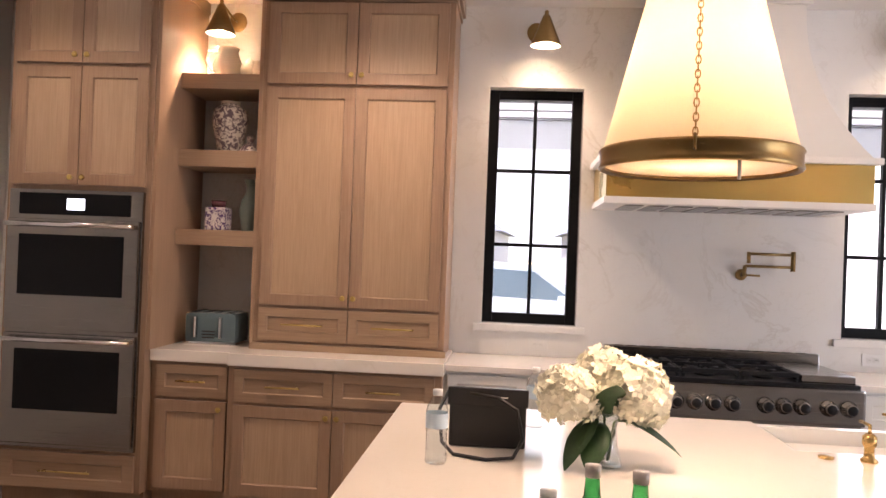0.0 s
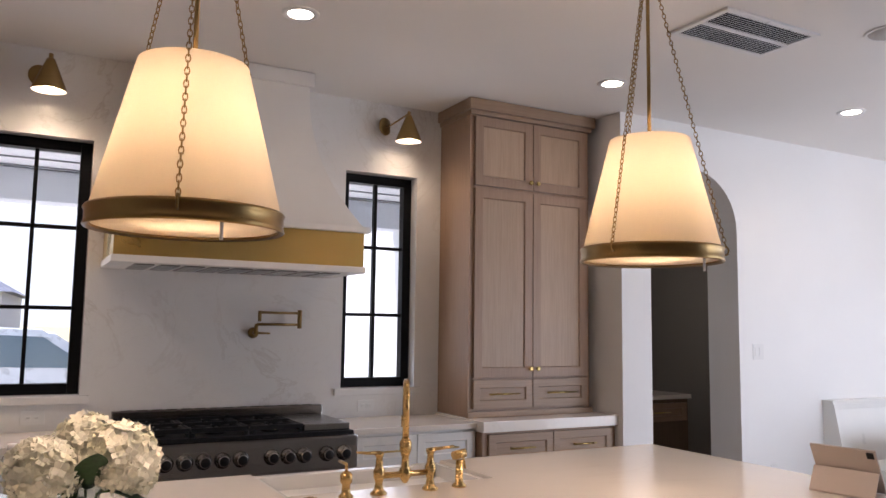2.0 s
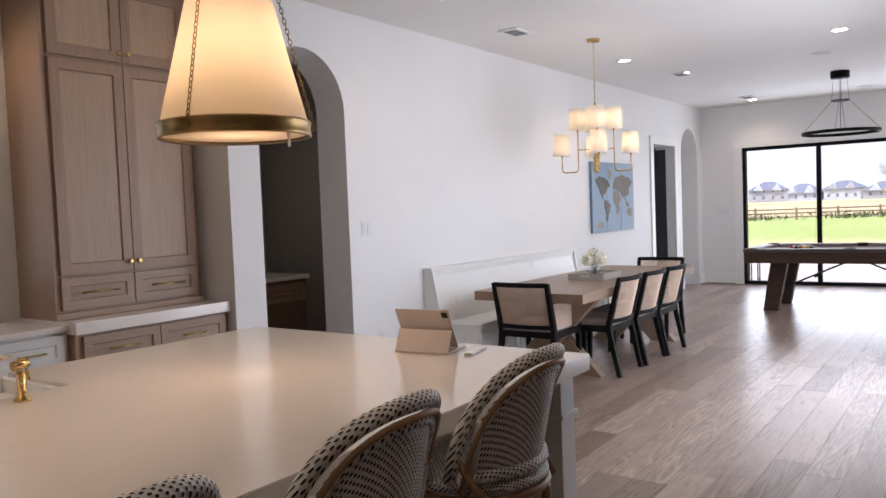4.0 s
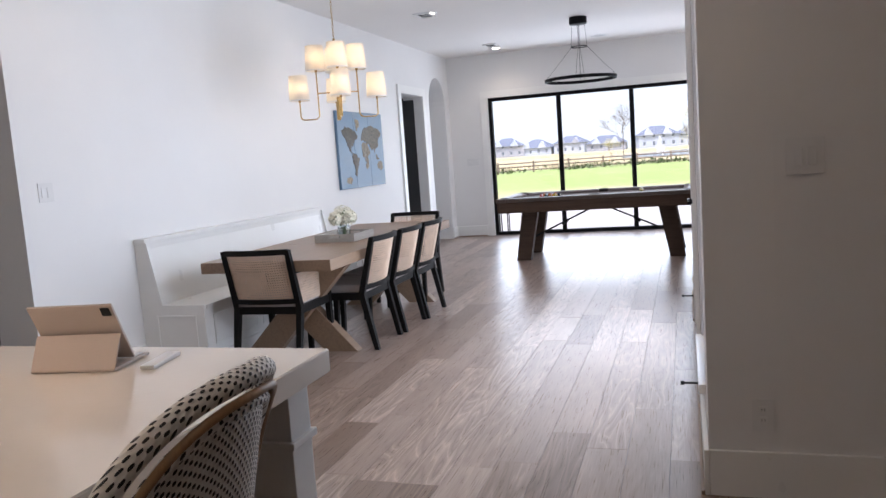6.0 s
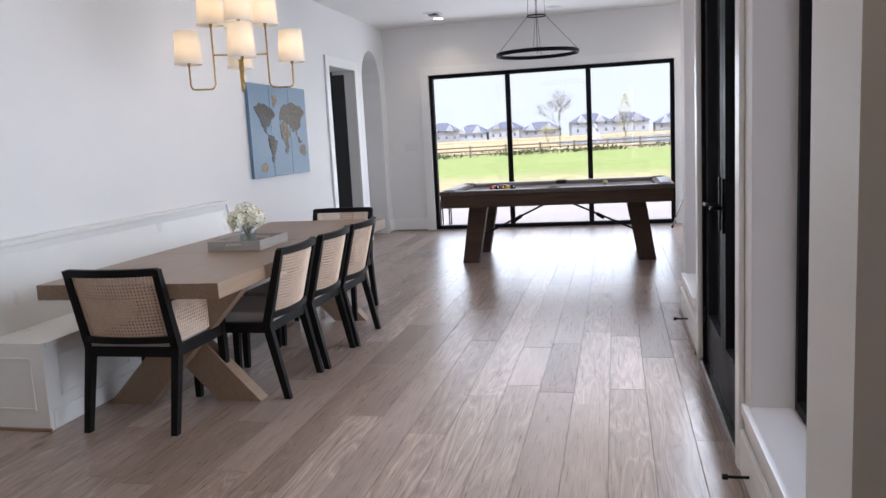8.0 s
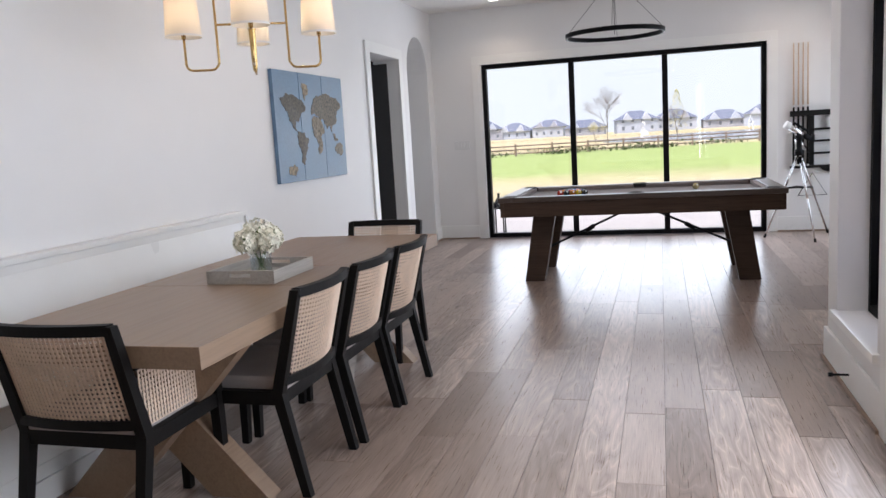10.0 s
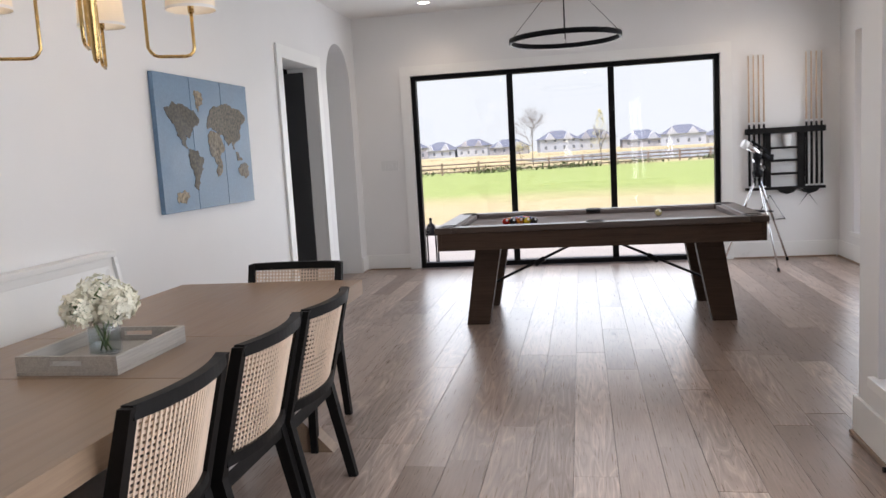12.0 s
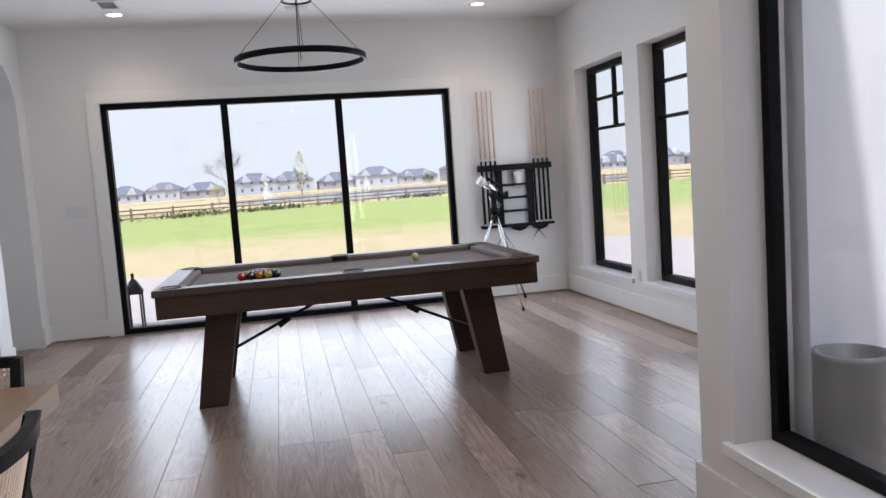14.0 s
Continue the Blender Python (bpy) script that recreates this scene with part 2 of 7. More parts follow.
M_WALL = plain("wall_paint", (0.79, 0.785, 0.775), 0.6, vary=0.03, scale=1.2, fine=220, bumpy=0.08)
M_CEIL = plain("ceiling_paint", (0.78, 0.765, 0.74), 0.8, vary=0.03, scale=0.8, fine=160, bumpy=0.15)
M_TRIM = plain("trim_paint", (0.83, 0.83, 0.81), 0.35, vary=0.03, scale=2.0, fine=150, bumpy=0.05)
# near-black; on the closet walls this colour stands in for missing light
M_DARK = plain("near_black_paint_and_shade", (0.01, 0.01, 0.011), 0.8)
M_MARBLE = stone("marble_slab", (0.80, 0.79, 0.775), (0.54, 0.50, 0.46), 0.12, 1.0, 0.45)
M_QUARTZ = stone("pale_quartz", (0.83, 0.775, 0.71), (0.66, 0.58, 0.5), 0.13, 0.5, 0.25)
M_OAK = wood("cabinet_oak", (0.23, 0.136, 0.083), (0.36, 0.24, 0.162), "z", 0.42, 1.0, 0.15, 0.06, False)
M_OAKP = wood("oak_panel", (0.30, 0.19, 0.115), (0.45, 0.32, 0.215), "z", 0.42, 1.0, 0.15, 0.05, False)
M_OAKX = wood("cabinet_oak_cross", (0.235, 0.145, 0.088), (0.37, 0.255, 0.17), "x", 0.42, 1.0, 0.15, 0.06, False)
M_WHITECAB = plain("white_cabinet_paint", (0.78, 0.775, 0.75), 0.35, vary=0.03)
M_BAND = plain("brushed_brass_band", (0.54, 0.40, 0.145), 0.33, 1.0, vary=0.05, scale=2.5, fine=120, bumpy=0.015)
M_BRASS = plain("aged_brass", (0.56, 0.41, 0.15), 0.3, 1.0, vary=0.12, scale=4, fine=60, bumpy=0.02)
M_BRASSDK = brushed("antique_brass", (0.36, 0.24, 0.10), 0.32)
M_STEEL = brushed("brushed_steel", (0.27, 0.258, 0.245), 0.22, "x")
M_CHROME = brushed("polished_chrome", (0.75, 0.75, 0.76), 0.1)
M_BLACK = plain("black_metal", (0.006, 0.006, 0.007), 0.5, 0.0, 0.2)
M_BLACKW = plain("black_stained_wood", (0.009, 0.008, 0.0075), 0.5, 0.0, 0.25, 6, 90, 0.2)
M_IRON = plain("cast_iron", (0.018, 0.018, 0.02), 0.55, 0.3, 0.2, 8, 200, 0.4)
M_OVENGLASS = plain("black_oven_glass", (0.008, 0.008, 0.009), 0.06, 0, 0.1, bumpy=0.0, rvary=0.02)
M_PANE = glass("window_pane")
M_TABLE = wood("table_oak", (0.19, 0.125, 0.08), (0.29, 0.20, 0.135), "x", 0.35, 0.8, 0.12, 0.04)
M_POOLWOOD = wood("dark_walnut", (0.028, 0.017, 0.012), (0.07, 0.045, 0.033), "y", 0.58, 1.0, 0.3, 0.1)
M_FELT = plain("taupe_felt", (0.21, 0.175, 0.165), 0.95, 0, 0.1, 4, 400, 0.3)
M_PLASTIC = plain("white_plastic", (0.74, 0.74, 0.73), 0.35, vary=0.03)
M_LED = glow("lit_diffuser", (1.0, 0.86, 0.68), 9.0)

M_RAIL = wood("polished_walnut_rail", (0.03, 0.019, 0.014), (0.075, 0.05, 0.038), "y", 0.42, 1.0, 0.1, 0.06)
for mt_ in (M_BLACK, M_BLACKW, M_OVENGLASS, M_IRON, M_POOLWOOD):
    mt_.node_tree.nodes["Principled BSDF"].inputs["Specular IOR Level"].default_value = 0.13

# ---- structure ----
CEIL = 3.03
NK, ND, EX, SB, SD = 4.68, 3.985, 14.04, -1.46, 0.132
WX0, WS = -3.3, -4.2


def wall_bm(axis, p0, p1, u0, u1, z0, z1, holes=()):
    """A wall whose faces stand at p0 and p1 on axis, from u0 to u1, with holes (u0, u1, z0, z1, arched)."""
    bm = bmesh.new()

    def slab(a, b, c, d):
        if b - a > 1e-4 and d - c > 1e-4:
            if axis == "y":
                box(bm, a, b, p0, p1, c, d)
            else:
                box(bm, p0, p1, a, b, c, d)
    at = u0
    for h0, h1, hz0, hz1, arched in sorted(holes):
        slab(at, h0, z0, z1)
        slab(h0, h1, z0, hz0)
        slab(h0, h1, hz1, z1)
        if arched:
            r, n = (h1 - h0) / 2, 18
            c = (h0 + h1) / 2
            for i in range(n):
                a0, a1 = math.pi * i / n, math.pi * (i + 1) / n
                x0, x1 = c - r * math.cos(a0), c - r * math.cos(a1)
                prism(bm, [(x0, hz1 - r + r * math.sin(a0)), (x1, hz1 - r + r * math.sin(a1)), (x1, hz1), (x0, hz1)], axis, p0, p1)
        at = h1
    slab(at, u1, z0, z1)
    bmesh.ops.remove_doubles(bm, verts=bm.verts[:], dist=1e-4)
    return bm


structure("wall_kitchen", wall_bm("y", NK, NK + 0.25, WX0 - 0.2, 3.75, 0, CEIL, [(-0.17, 0.405, 1.078, 2.533, 0), (1.96, 2.495, 1.078, 2.533, 0)]), M_MARBLE, "white veined marble slab wall behind the range", "wall")
structure("wall_return", B(3.75, 3.95, ND + 0.3, NK + 0.25, 0, CEIL), M_WALL, "white painted wall return", "wall")
structure("wall_dining", wall_bm("y", ND, ND + 0.3, 3.75, EX + 0.25, 0, CEIL, [(4.02, 4.905, 0, 2.69, 1), (11.655, 12.6, 0, 2.325, 0), (12.95, 13.8, 0, 2.66, 1)]), M_WALL, "long white painted wall with two arches", "wall")
structure("wall_east", wall_bm("x", EX, EX + 0.25, SB - 0.25, ND, 0, CEIL, [(-0.215, 3.31, 0, 2.312, 0)]), M_WALL, "white painted wall round the sliding door", "wall")
structure("wall_billiard_south", wall_bm("y", SB - 0.25, SB, 8.32, EX, 0, CEIL, [(12.42, 13.575, 0.315, 2.385, 0), (11.0, 12.12, 0.315, 2.385, 0)]), M_WALL, "white painted wall with two tall windows", "wall")
structure("wall_pier", B(8.32, 8.52, SB, SD - 0.25, 0, CEIL), M_WALL, "white painted wall end", "wall")
structure("wall_dining_south", wall_bm("y", SD - 0.25, SD, 4.28, 8.52, 0, CEIL, [(4.68, 5.53, 0.325, 2.4, 0), (5.78, 7.24, 0, 2.4, 0), (7.475, 8.29, 0.325, 2.4, 0)]), M_WALL, "white painted wall with french doors", "wall")
structure("wall_living_east", B(4.28, 4.48, WS, SD - 0.25, 0, CEIL), M_WALL, "white painted wall with switches", "wall")
structure("wall_living_south", B(WX0 - 0.2, 4.48, WS - 0.2, WS, 0, CEIL), M_WALL, "plain white wall", "wall")
structure("wall_west", B(WX0 - 0.2, WX0, WS, NK, 0, CEIL), M_WALL, "plain white wall", "wall")
x_w, x_l, x_p, x_e = WX0 - 0.2, 4.48, 8.32, EX + 0.25
outline = [(x_w, WS - 0.2), (x_l, WS - 0.2), (x_l, SD - 0.25), (x_p, SD - 0.25), (x_p, SB - 0.25), (x_e, SB - 0.25), (x_e, NK + 0.25), (x_w, NK + 0.25)]
structure("ceiling", P(outline, "z", CEIL, CEIL + 0.15), M_CEIL, "flat off-white painted ceiling", "ceiling")
floor = structure("floor", P(outline[:-2] + [(x_e, 6.7), (3.76, 6.7), (3.76, NK + 0.25), (x_w, NK + 0.25)], "z", -0.2, -0.018), plain("subfloor", (0.10, 0.075, 0.06), 0.8), "whitewashed oak plank floor", "floor")


def window(name, axis, p0, p1, u0, u1, z0, z1, cols=(), rows=(), fw=0.055, sill=None, label="black framed window", mullion=0.03, cats="window"):
    """Frame, bars and panes in an opening between p0 and p1 on axis; cols and rows are the bars' places."""
    def put(bm, a, b, c, d, q0=p0, q1=p1, bev=0.004):
        if axis == "y":
            box(bm, a, b, q0, q1, c, d, bev)
        else:
            box(bm, q0, q1, a, b, c, d, bev)
    w = thing(name, label, cats, ((u0 + u1) / 2, p0, z0) if axis == "y" else (p0, (u0 + u1) / 2, z0), kind="structure")
    bm = bmesh.new()
    put(bm, u0, u0 + fw, z0, z1)
    put(bm, u1 - fw, u1, z0, z1)
    put(bm, u0 + fw, u1 - fw, z0, z0 + fw)
    put(bm, u0 + fw, u1 - fw, z1 - fw, z1)
    part("window_frame", bm, M_BLACK, w)
    e = (p1 - p0) * 0.22
    if cols or rows:
        bm = bmesh.new()
        for c, c0, c1, mw in cols:
            put(bm, c - mw / 2, c + mw / 2, c0, c1, p0 + e, p1 - e, 0.003)
        for r in rows:
            put(bm, u0 + fw, u1 - fw, r - mullion / 2, r + mullion / 2, p0 + e * 1.15, p1 - e * 1.15, 0.003)
        part("glazing_bars", bm, M_BLACK, w)
    us = [u0 + fw] + sorted({c[0] for c in cols}) + [u1 - fw]
    mid = (p0 + p1) / 2
    for a, b in zip(us, us[1:]):
        bm = bmesh.new()
        put(bm, a, b, z0 + fw, z1 - fw, mid - 0.003, mid + 0.003, 0)
        part("pane", bm, M_PANE, w).visible_shadow = False
    return w


def bars(u, z0, z1, w=0.026):
    return (u, z0, z1, w)


for i, (a, b) in enumerate(((-0.17, 0.405), (1.96, 2.495))):
    m = (a + b) / 2
    window("window_%d" % (i + 1), "y", NK + 0.09, NK + 0.16, a, b, 1.078, 2.533, [bars(m, 1.138, 2.473, 0.022)], [1.565, 2.03], 0.06, label="black steel kitchen window with six lights", mullion=0.022)
    s = structure("window_sill_%d" % (i + 1), B(a - 0.05, b + 0.05, NK - 0.03, NK - 0.002, 1.033, 1.076, 0.004), M_MARBLE, "thin white marble window ledge", "sill")
for i, (a, b) in enumerate(((12.42, 13.575), (11.0, 12.12))):
    m = (a + b) / 2
    window("window_%d" % (i + 3), "y", SB - 0.22, SB - 0.14, a, b, 0.315, 2.385, [bars(m, 1.75, 2.33, 0.024)], [1.75, 2.05], 0.06, label="tall black window with small upper lights")
    structure("window_sill_%d" % (i + 3), B(a - 0.05, b + 0.05, SB - 0.14, SB + 0.03, 0.275, 0.317, 0.004), M_TRIM, "white painted window sill", "sill")
for i, (a, b) in enumerate(((4.68, 5.53), (7.475, 8.29))):
    window("window_%d" % (i + 5), "y", SD - 0.2, SD - 0.15, a, b, 0.325, 2.4, [], [1.95], 0.042, label="tall black side window by the french doors")
    structure("window_sill_%d" % (i + 5), B(a - 0.04, b + 0.04, SD - 0.15, SD + 0.03, 0.283, 0.327, 0.004), M_TRIM, "white painted low window sill", "sill")
# sliding glass wall
window("window_7", "x", EX + 0.04, EX + 0.14, -0.215, 3.31, 0.0, 2.312, [bars(2.133, 0.05, 2.26, 0.07), bars(0.968, 0.05, 2.26, 0.07)], [], 0.055, label="three panel black sliding glass door to the lawn", cats="sliding door")
bm = bmesh.new()
box(bm, EX - 0.02, EX - 0.002, 3.31, 3.43, 0, 2.312, 0.003)
box(bm, EX - 0.02, EX - 0.002, -0.335, -0.215, 0, 2.312, 0.003)
box(bm, EX - 0.02, EX - 0.002, -0.335, 3.43, 2.312, 2.425, 0.003)
structure("trim_slider", bm, M_TRIM, "white flat door casing", "trim")
# french doors
for k, (a, b) in enumerate(((5.80, 6.508), (6.512, 7.22))):
    d = thing("door_%d" % (k + 1), "black glazed french door with a lower panel", "door", (a, SD - 0.06, 0), kind="structure")
    bm = bmesh.new()
    y0, y1 = SD - 0.075, SD - 0.025
    box(bm, a, a + 0.09, y0, y1, 0.02, 2.37, 0.004)
    box(bm, b - 0.09, b, y0, y1, 0.02, 2.37, 0.004)
    box(bm, a + 0.09, b - 0.09, y0, y1, 2.25, 2.37, 0.004)
    box(bm, a + 0.09, b - 0.09, y0, y1, 0.02, 0.30, 0.004)
    part("door_frame", bm, M_BLACK, d)
    part("pane", B(a + 0.09, b - 0.09, SD - 0.053, SD - 0.047, 0.30, 2.25), M_PANE, d).visible_shadow = False
    hx = b - 0.055 if k == 0 else a + 0.055
    bm = T([(hx, y1, 0.98), (hx, y1 + 0.06, 0.98), (hx + (-0.11 if k == 0 else 0.11), y1 + 0.065, 0.98)], 0.011)
    box(bm, hx - 0.02, hx + 0.02, y1, y1 + 0.012, 0.86, 1.12, 0.003)
    part("door_handle", bm, M_BLACK, d)
    ex = a + 0.004 if k == 0 else b - 0.004
    for hz in (0.28, 1.2, 2.12):
        part("hinge", L([(0.009, hz - 0.05), (0.009, hz + 0.05)], 10, Matrix.Translation((ex, y1 + 0.006, 0))), M_BLACK, d)
bm = bmesh.new()
box(bm, 5.78, 5.80, SD - 0.2, SD - 0.004, 0, 2.4, 0.002)
box(bm, 7.22, 7.24, SD - 0.2, SD - 0.004, 0, 2.4, 0.002)
box(bm, 5.80, 7.22, SD - 0.2, SD - 0.004, 2.375, 2.4, 0.002)
structure("door_frame_french", bm, M_BLACK, "black french door jamb", "door frame")
structure("threshold", B(5.78, 7.24, SD - 0.2, SD + 0.01, 0.0, 0.018, 0.004), M_STEEL, "metal door threshold", "threshold")
bm = bmesh.new()
box(bm, 5.68, 5.78, SD + 0.002, SD + 0.022, 0, 2.4, 0.003)
box(bm, 7.24, 7.34, SD + 0.002, SD + 0.022, 0, 2.4, 0.003)
box(bm, 5.68, 7.34, SD + 0.002, SD + 0.022, 2.4, 2.5, 0.003)
structure("trim_french", bm, M_TRIM, "white flat door casing", "trim")
# dark doorway and its casing
bm = bmesh.new()
box(bm, 11.535, 11.655, ND - 0.022, ND - 0.002, 0, 2.325, 0.003)
box(bm, 12.6, 12.72, ND - 0.022, ND - 0.002, 0, 2.325, 0.003)
box(bm, 11.535, 12.72, ND - 0.022, ND - 0.002, 2.325, 2.44, 0.003)
structure("trim_doorway", bm, M_TRIM, "white flat door casing", "trim")
# added panel; its dark grey stands in for shade on the right jamb
structure("door_3", B(12.58, 12.598, ND + 0.13, ND + 0.95, 0.005, 2.285, 0.003), plain("dark_grey_jamb_shade", (0.05, 0.05, 0.052), 0.5), "dark grey panel added to shade the doorway's right jamb", "door")
structure("door_lining", B(11.657, 11.668, ND + 0.05, ND + 0.3, 0.0, 2.285, 0.002), M_TRIM, "white door lining", "trim")
# rooms behind the openings; the closet's darkness is painted into its walls
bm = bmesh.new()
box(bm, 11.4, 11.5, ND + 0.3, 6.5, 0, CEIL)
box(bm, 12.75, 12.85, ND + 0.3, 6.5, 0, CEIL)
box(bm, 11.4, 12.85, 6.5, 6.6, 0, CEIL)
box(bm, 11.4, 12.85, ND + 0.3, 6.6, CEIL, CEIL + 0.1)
structure("wall_closet", bm, M_DARK, "walls of a room, its darkness painted near-black", "wall")
bm = bmesh.new()
box(bm, 12.87, 14.3, 4.9, 5.0, 0, CEIL)
box(bm, 14.2, 14.3, ND + 0.3, 4.9, 0, CEIL)
box(bm, 12.85, 12.87, ND + 0.3, 4.9, 0, CEIL)
box(bm, 12.85, 14.3, ND + 0.3, 5.0, CEIL, CEIL + 0.1)
structure("wall_passage", bm, M_WALL, "white walls of a short passage", "wall")
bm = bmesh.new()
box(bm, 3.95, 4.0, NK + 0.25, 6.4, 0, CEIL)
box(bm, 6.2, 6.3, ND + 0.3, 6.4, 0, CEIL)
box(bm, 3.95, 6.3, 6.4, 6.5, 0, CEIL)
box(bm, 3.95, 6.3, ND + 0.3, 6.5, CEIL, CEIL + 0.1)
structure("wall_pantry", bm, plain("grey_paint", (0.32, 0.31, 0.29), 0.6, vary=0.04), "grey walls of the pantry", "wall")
# baseboards
BB = 0.182
bm = bmesh.new()
for a, b in ((4.905, 5.84), (8.72, 11.535), (12.72, 12.95), (13.8, EX - 0.02)):
    box(bm, a, b, ND - 0.02, ND - 0.002, 0, BB, 0.004)
for a, b in ((3.43, ND), (SB, -0.335)):
    box(bm, EX - 0.02, EX - 0.002, a, b, 0, BB, 0.004)
box(bm, 8.54, EX - 0.02, SB + 0.002, SB + 0.02, 0, BB, 0.004)
box(bm, 8.522, 8.54, SB, SD, 0, BB, 0.004)
for a, b in ((4.26, 5.68), (7.34, 8.54)):
    box(bm, a, b, SD + 0.002, SD + 0.02, 0, BB, 0.004)
box(bm, 4.262, 4.278, WS, SD + 0.001, 0, BB, 0.004)
structure("baseboard", bm, M_TRIM, "tall white baseboard", "baseboard")
bm = bmesh.new()
for a, b in ((4.905, 5.836), (8.74, 11.535), (12.72, 12.95), (13.8, EX - 0.04)):
    box(bm, a, b, ND - 0.034, ND - 0.0205, 0, 0.018, 0.004)
for a, b in ((3.43, ND - 0.04), (SB + 0.04, -0.335)):
    box(bm, EX - 0.034, EX - 0.0205, a, b, 0, 0.018, 0.004)
box(bm, 8.56, EX - 0.04, SB + 0.0205, SB + 0.034, 0, 0.018, 0.004)
box(bm, 8.5405, 8.554, SB + 0.04, SD, 0, 0.018, 0.004)
for a, b in ((4.26, 5.68), (7.34, 8.54)):
    box(bm, a, b, SD + 0.0205, SD + 0.034, 0, 0.018, 0.004)
structure("trim_shoe", bm, wood("oak_shoe", (0.2, 0.135, 0.1), (0.33, 0.24, 0.18), "x", 0.5), "thin oak shoe moulding along the baseboards", "trim")


# ---- kitchen cabinets ----
def knob(parent, x, y, z, material=None):
    bm = L([(0.006, 0), (0.006, 0.014), (0.015, 0.018), (0.016, 0.026), (0.010, 0.031)], 14, pose(x, y, z, 90))
    part("knob", bm, material or M_BRASS, parent, "small round brass knob")


def pull(parent, x, y, z, w=0.2):
    bm = T([(x - w / 2, y - 0.028, z), (x + w / 2, y - 0.028, z)], 0.0055, 8)
    for s in (-1, 1):
        tube(bm, [(x + s * w * 0.4, y, z), (x + s * w * 0.4, y - 0.028, z)], 0.005, 6)
    part("handle", bm, M_BRASS, parent, "slim brass bar pull")


def front(cab, name, x0, x1, z0, z1, yf, mat_s, mat_r, hw=None, knob_at=None, stile=0.062):
    """A framed door or drawer front, its panel set back."""
    g = 0.003
    x0, x1, z0, z1 = x0 + g, x1 - g, z0 + g, z1 - g
    st = min(stile, (z1 - z0) * 0.28)
    bm = bmesh.new()
    rings = []
    for y, e in ((yf - 0.001, 0), (yf - 0.021, 0), (yf - 0.022, 0.0015)):
        rings.append([bm.verts.new((x, y, z)) for x, z in ((x0 + e, z0 + e), (x1 - e, z0 + e), (x1 - e, z1 - e), (x0 + e, z1 - e))])
    for y, e in ((yf - 0.022, 0), (yf - 0.013, 0.006), (yf - 0.001, 0.006)):
        rings.append([bm.verts.new((x, y, z)) for x, z in ((x0 + stile + e, z0 + st + e), (x1 - stile - e, z0 + st + e), (x1 - stile - e, z1 - st - e), (x0 + stile + e, z1 - st - e))])
    for p, q in zip(rings, rings[1:] + rings[:1]):
        for i in range(4):
            bm.faces.new((p[i], p[(i + 1) % 4], q[(i + 1) % 4], q[i]))
    d = part(name, bm, mat_s, cab)
    part("panel", B(x0 + stile, x1 - stile, yf - 0.011, yf - 0.002, z0 + st, z1 - st), mat_r if name == "drawer" else (M_OAKP if mat_s == M_OAK else mat_s), d)
    if hw:
        pull(d, (x0 + x1) / 2, yf - 0.022 if st > 0.05 else yf - 0.011, (z0 + z1) / 2, hw)
    if knob_at:
        knob(d, knob_at[0], yf - 0.022, knob_at[1])


def carcass(name, label, x0, x1, yf, yb, z0, z1, mat, category="cabinet", toe=0.0, group=""):
    cab = thing(name, label, category, ((x0 + x1) / 2, (yf + yb) / 2, z0), group)
    bm = bmesh.new()
    if toe:
        box(bm, x0 + 0.002, x1 - 0.002, yf + 0.06, yb, z0, z0 + toe)
    box(bm, x0, x1, yf, yb, z0 + toe, z1, 0.002)
    part("body", bm, mat, cab)
    return cab


def hutch(x0, x1, yf, label):
    """Tall cabinet standing on the counter: two drawers, two tall doors, two short ones and a crown."""
    cab = carcass("hutch_cabinet", label, x0, x1, yf, NK - 0.004, 0.902, 2.95, M_OAK, group="hutches beside the range wall")
    m = (x0 + x1) / 2
    a, b = x0 + 0.03, x1 - 0.03
    bm = bmesh.new()
    box(bm, x0 - 0.03, x1 + 0.03, yf - 0.055, NK - 0.004, 2.95, CEIL - 0.004, 0.006)
    box(bm, x0 - 0.012, x1 + 0.012, yf - 0.03, NK - 0.004, 2.92, 2.95, 0.004)
    part("crown", bm, M_OAKX, cab)
    part("base_rail", B(x0 - 0.012, x1 + 0.012, yf - 0.028, yf - 0.002, 0.902, 0.94, 0.004), M_OAKX, cab)
    for p, q, s in ((a, m, 1), (m, b, -1)):
        front(cab, "drawer", p, q, 0.955, 1.147, yf, M_OAKX, M_OAKX, 0.24, stile=0.05)
        kx = (q - 0.03) if s == 1 else (p + 0.03)
        front(cab, "door", p, q, 1.157, 2.422, yf, M_OAK, M_OAK, None, (kx, 1.215))
        front(cab, "door", p, q, 2.437, 2.915, yf, M_OAK, M_OAK, None, (kx, 2.49))


CF = 4.06
hutch(-1.475, -0.365, 4.285, "tall pale oak hutch cabinet standing on the counter")
hutch(2.68, 3.68, 4.26, "tall pale oak hutch cabinet beside the return wall")
# oven tower
tower = carcass("oven_cabinet", "tall pale oak cabinet housing two wall ovens", -2.83, -1.995, CF - 0.04, NK - 0.004, 0.0, 2.95, M_OAK, toe=0.1)
TF = CF - 0.04
for p, q, s in ((-2.795, -2.411, 1), (-2.411, -2.022, -1)):
    kx = q - 0.035 if s == 1 else p + 0.035
    front(tower, "door", p, q, 1.79, 2.458, TF, M_OAK, M_OAK, None, (kx, 1.835))
    front(tower, "door", p, q, 2.472, 2.92, TF, M_OAK, M_OAK, None, (kx, 2.515))
front(tower, "drawer", -2.795, -2.022, 0.11, 0.315, TF, M_OAKX, M_OAKX, 0.3)
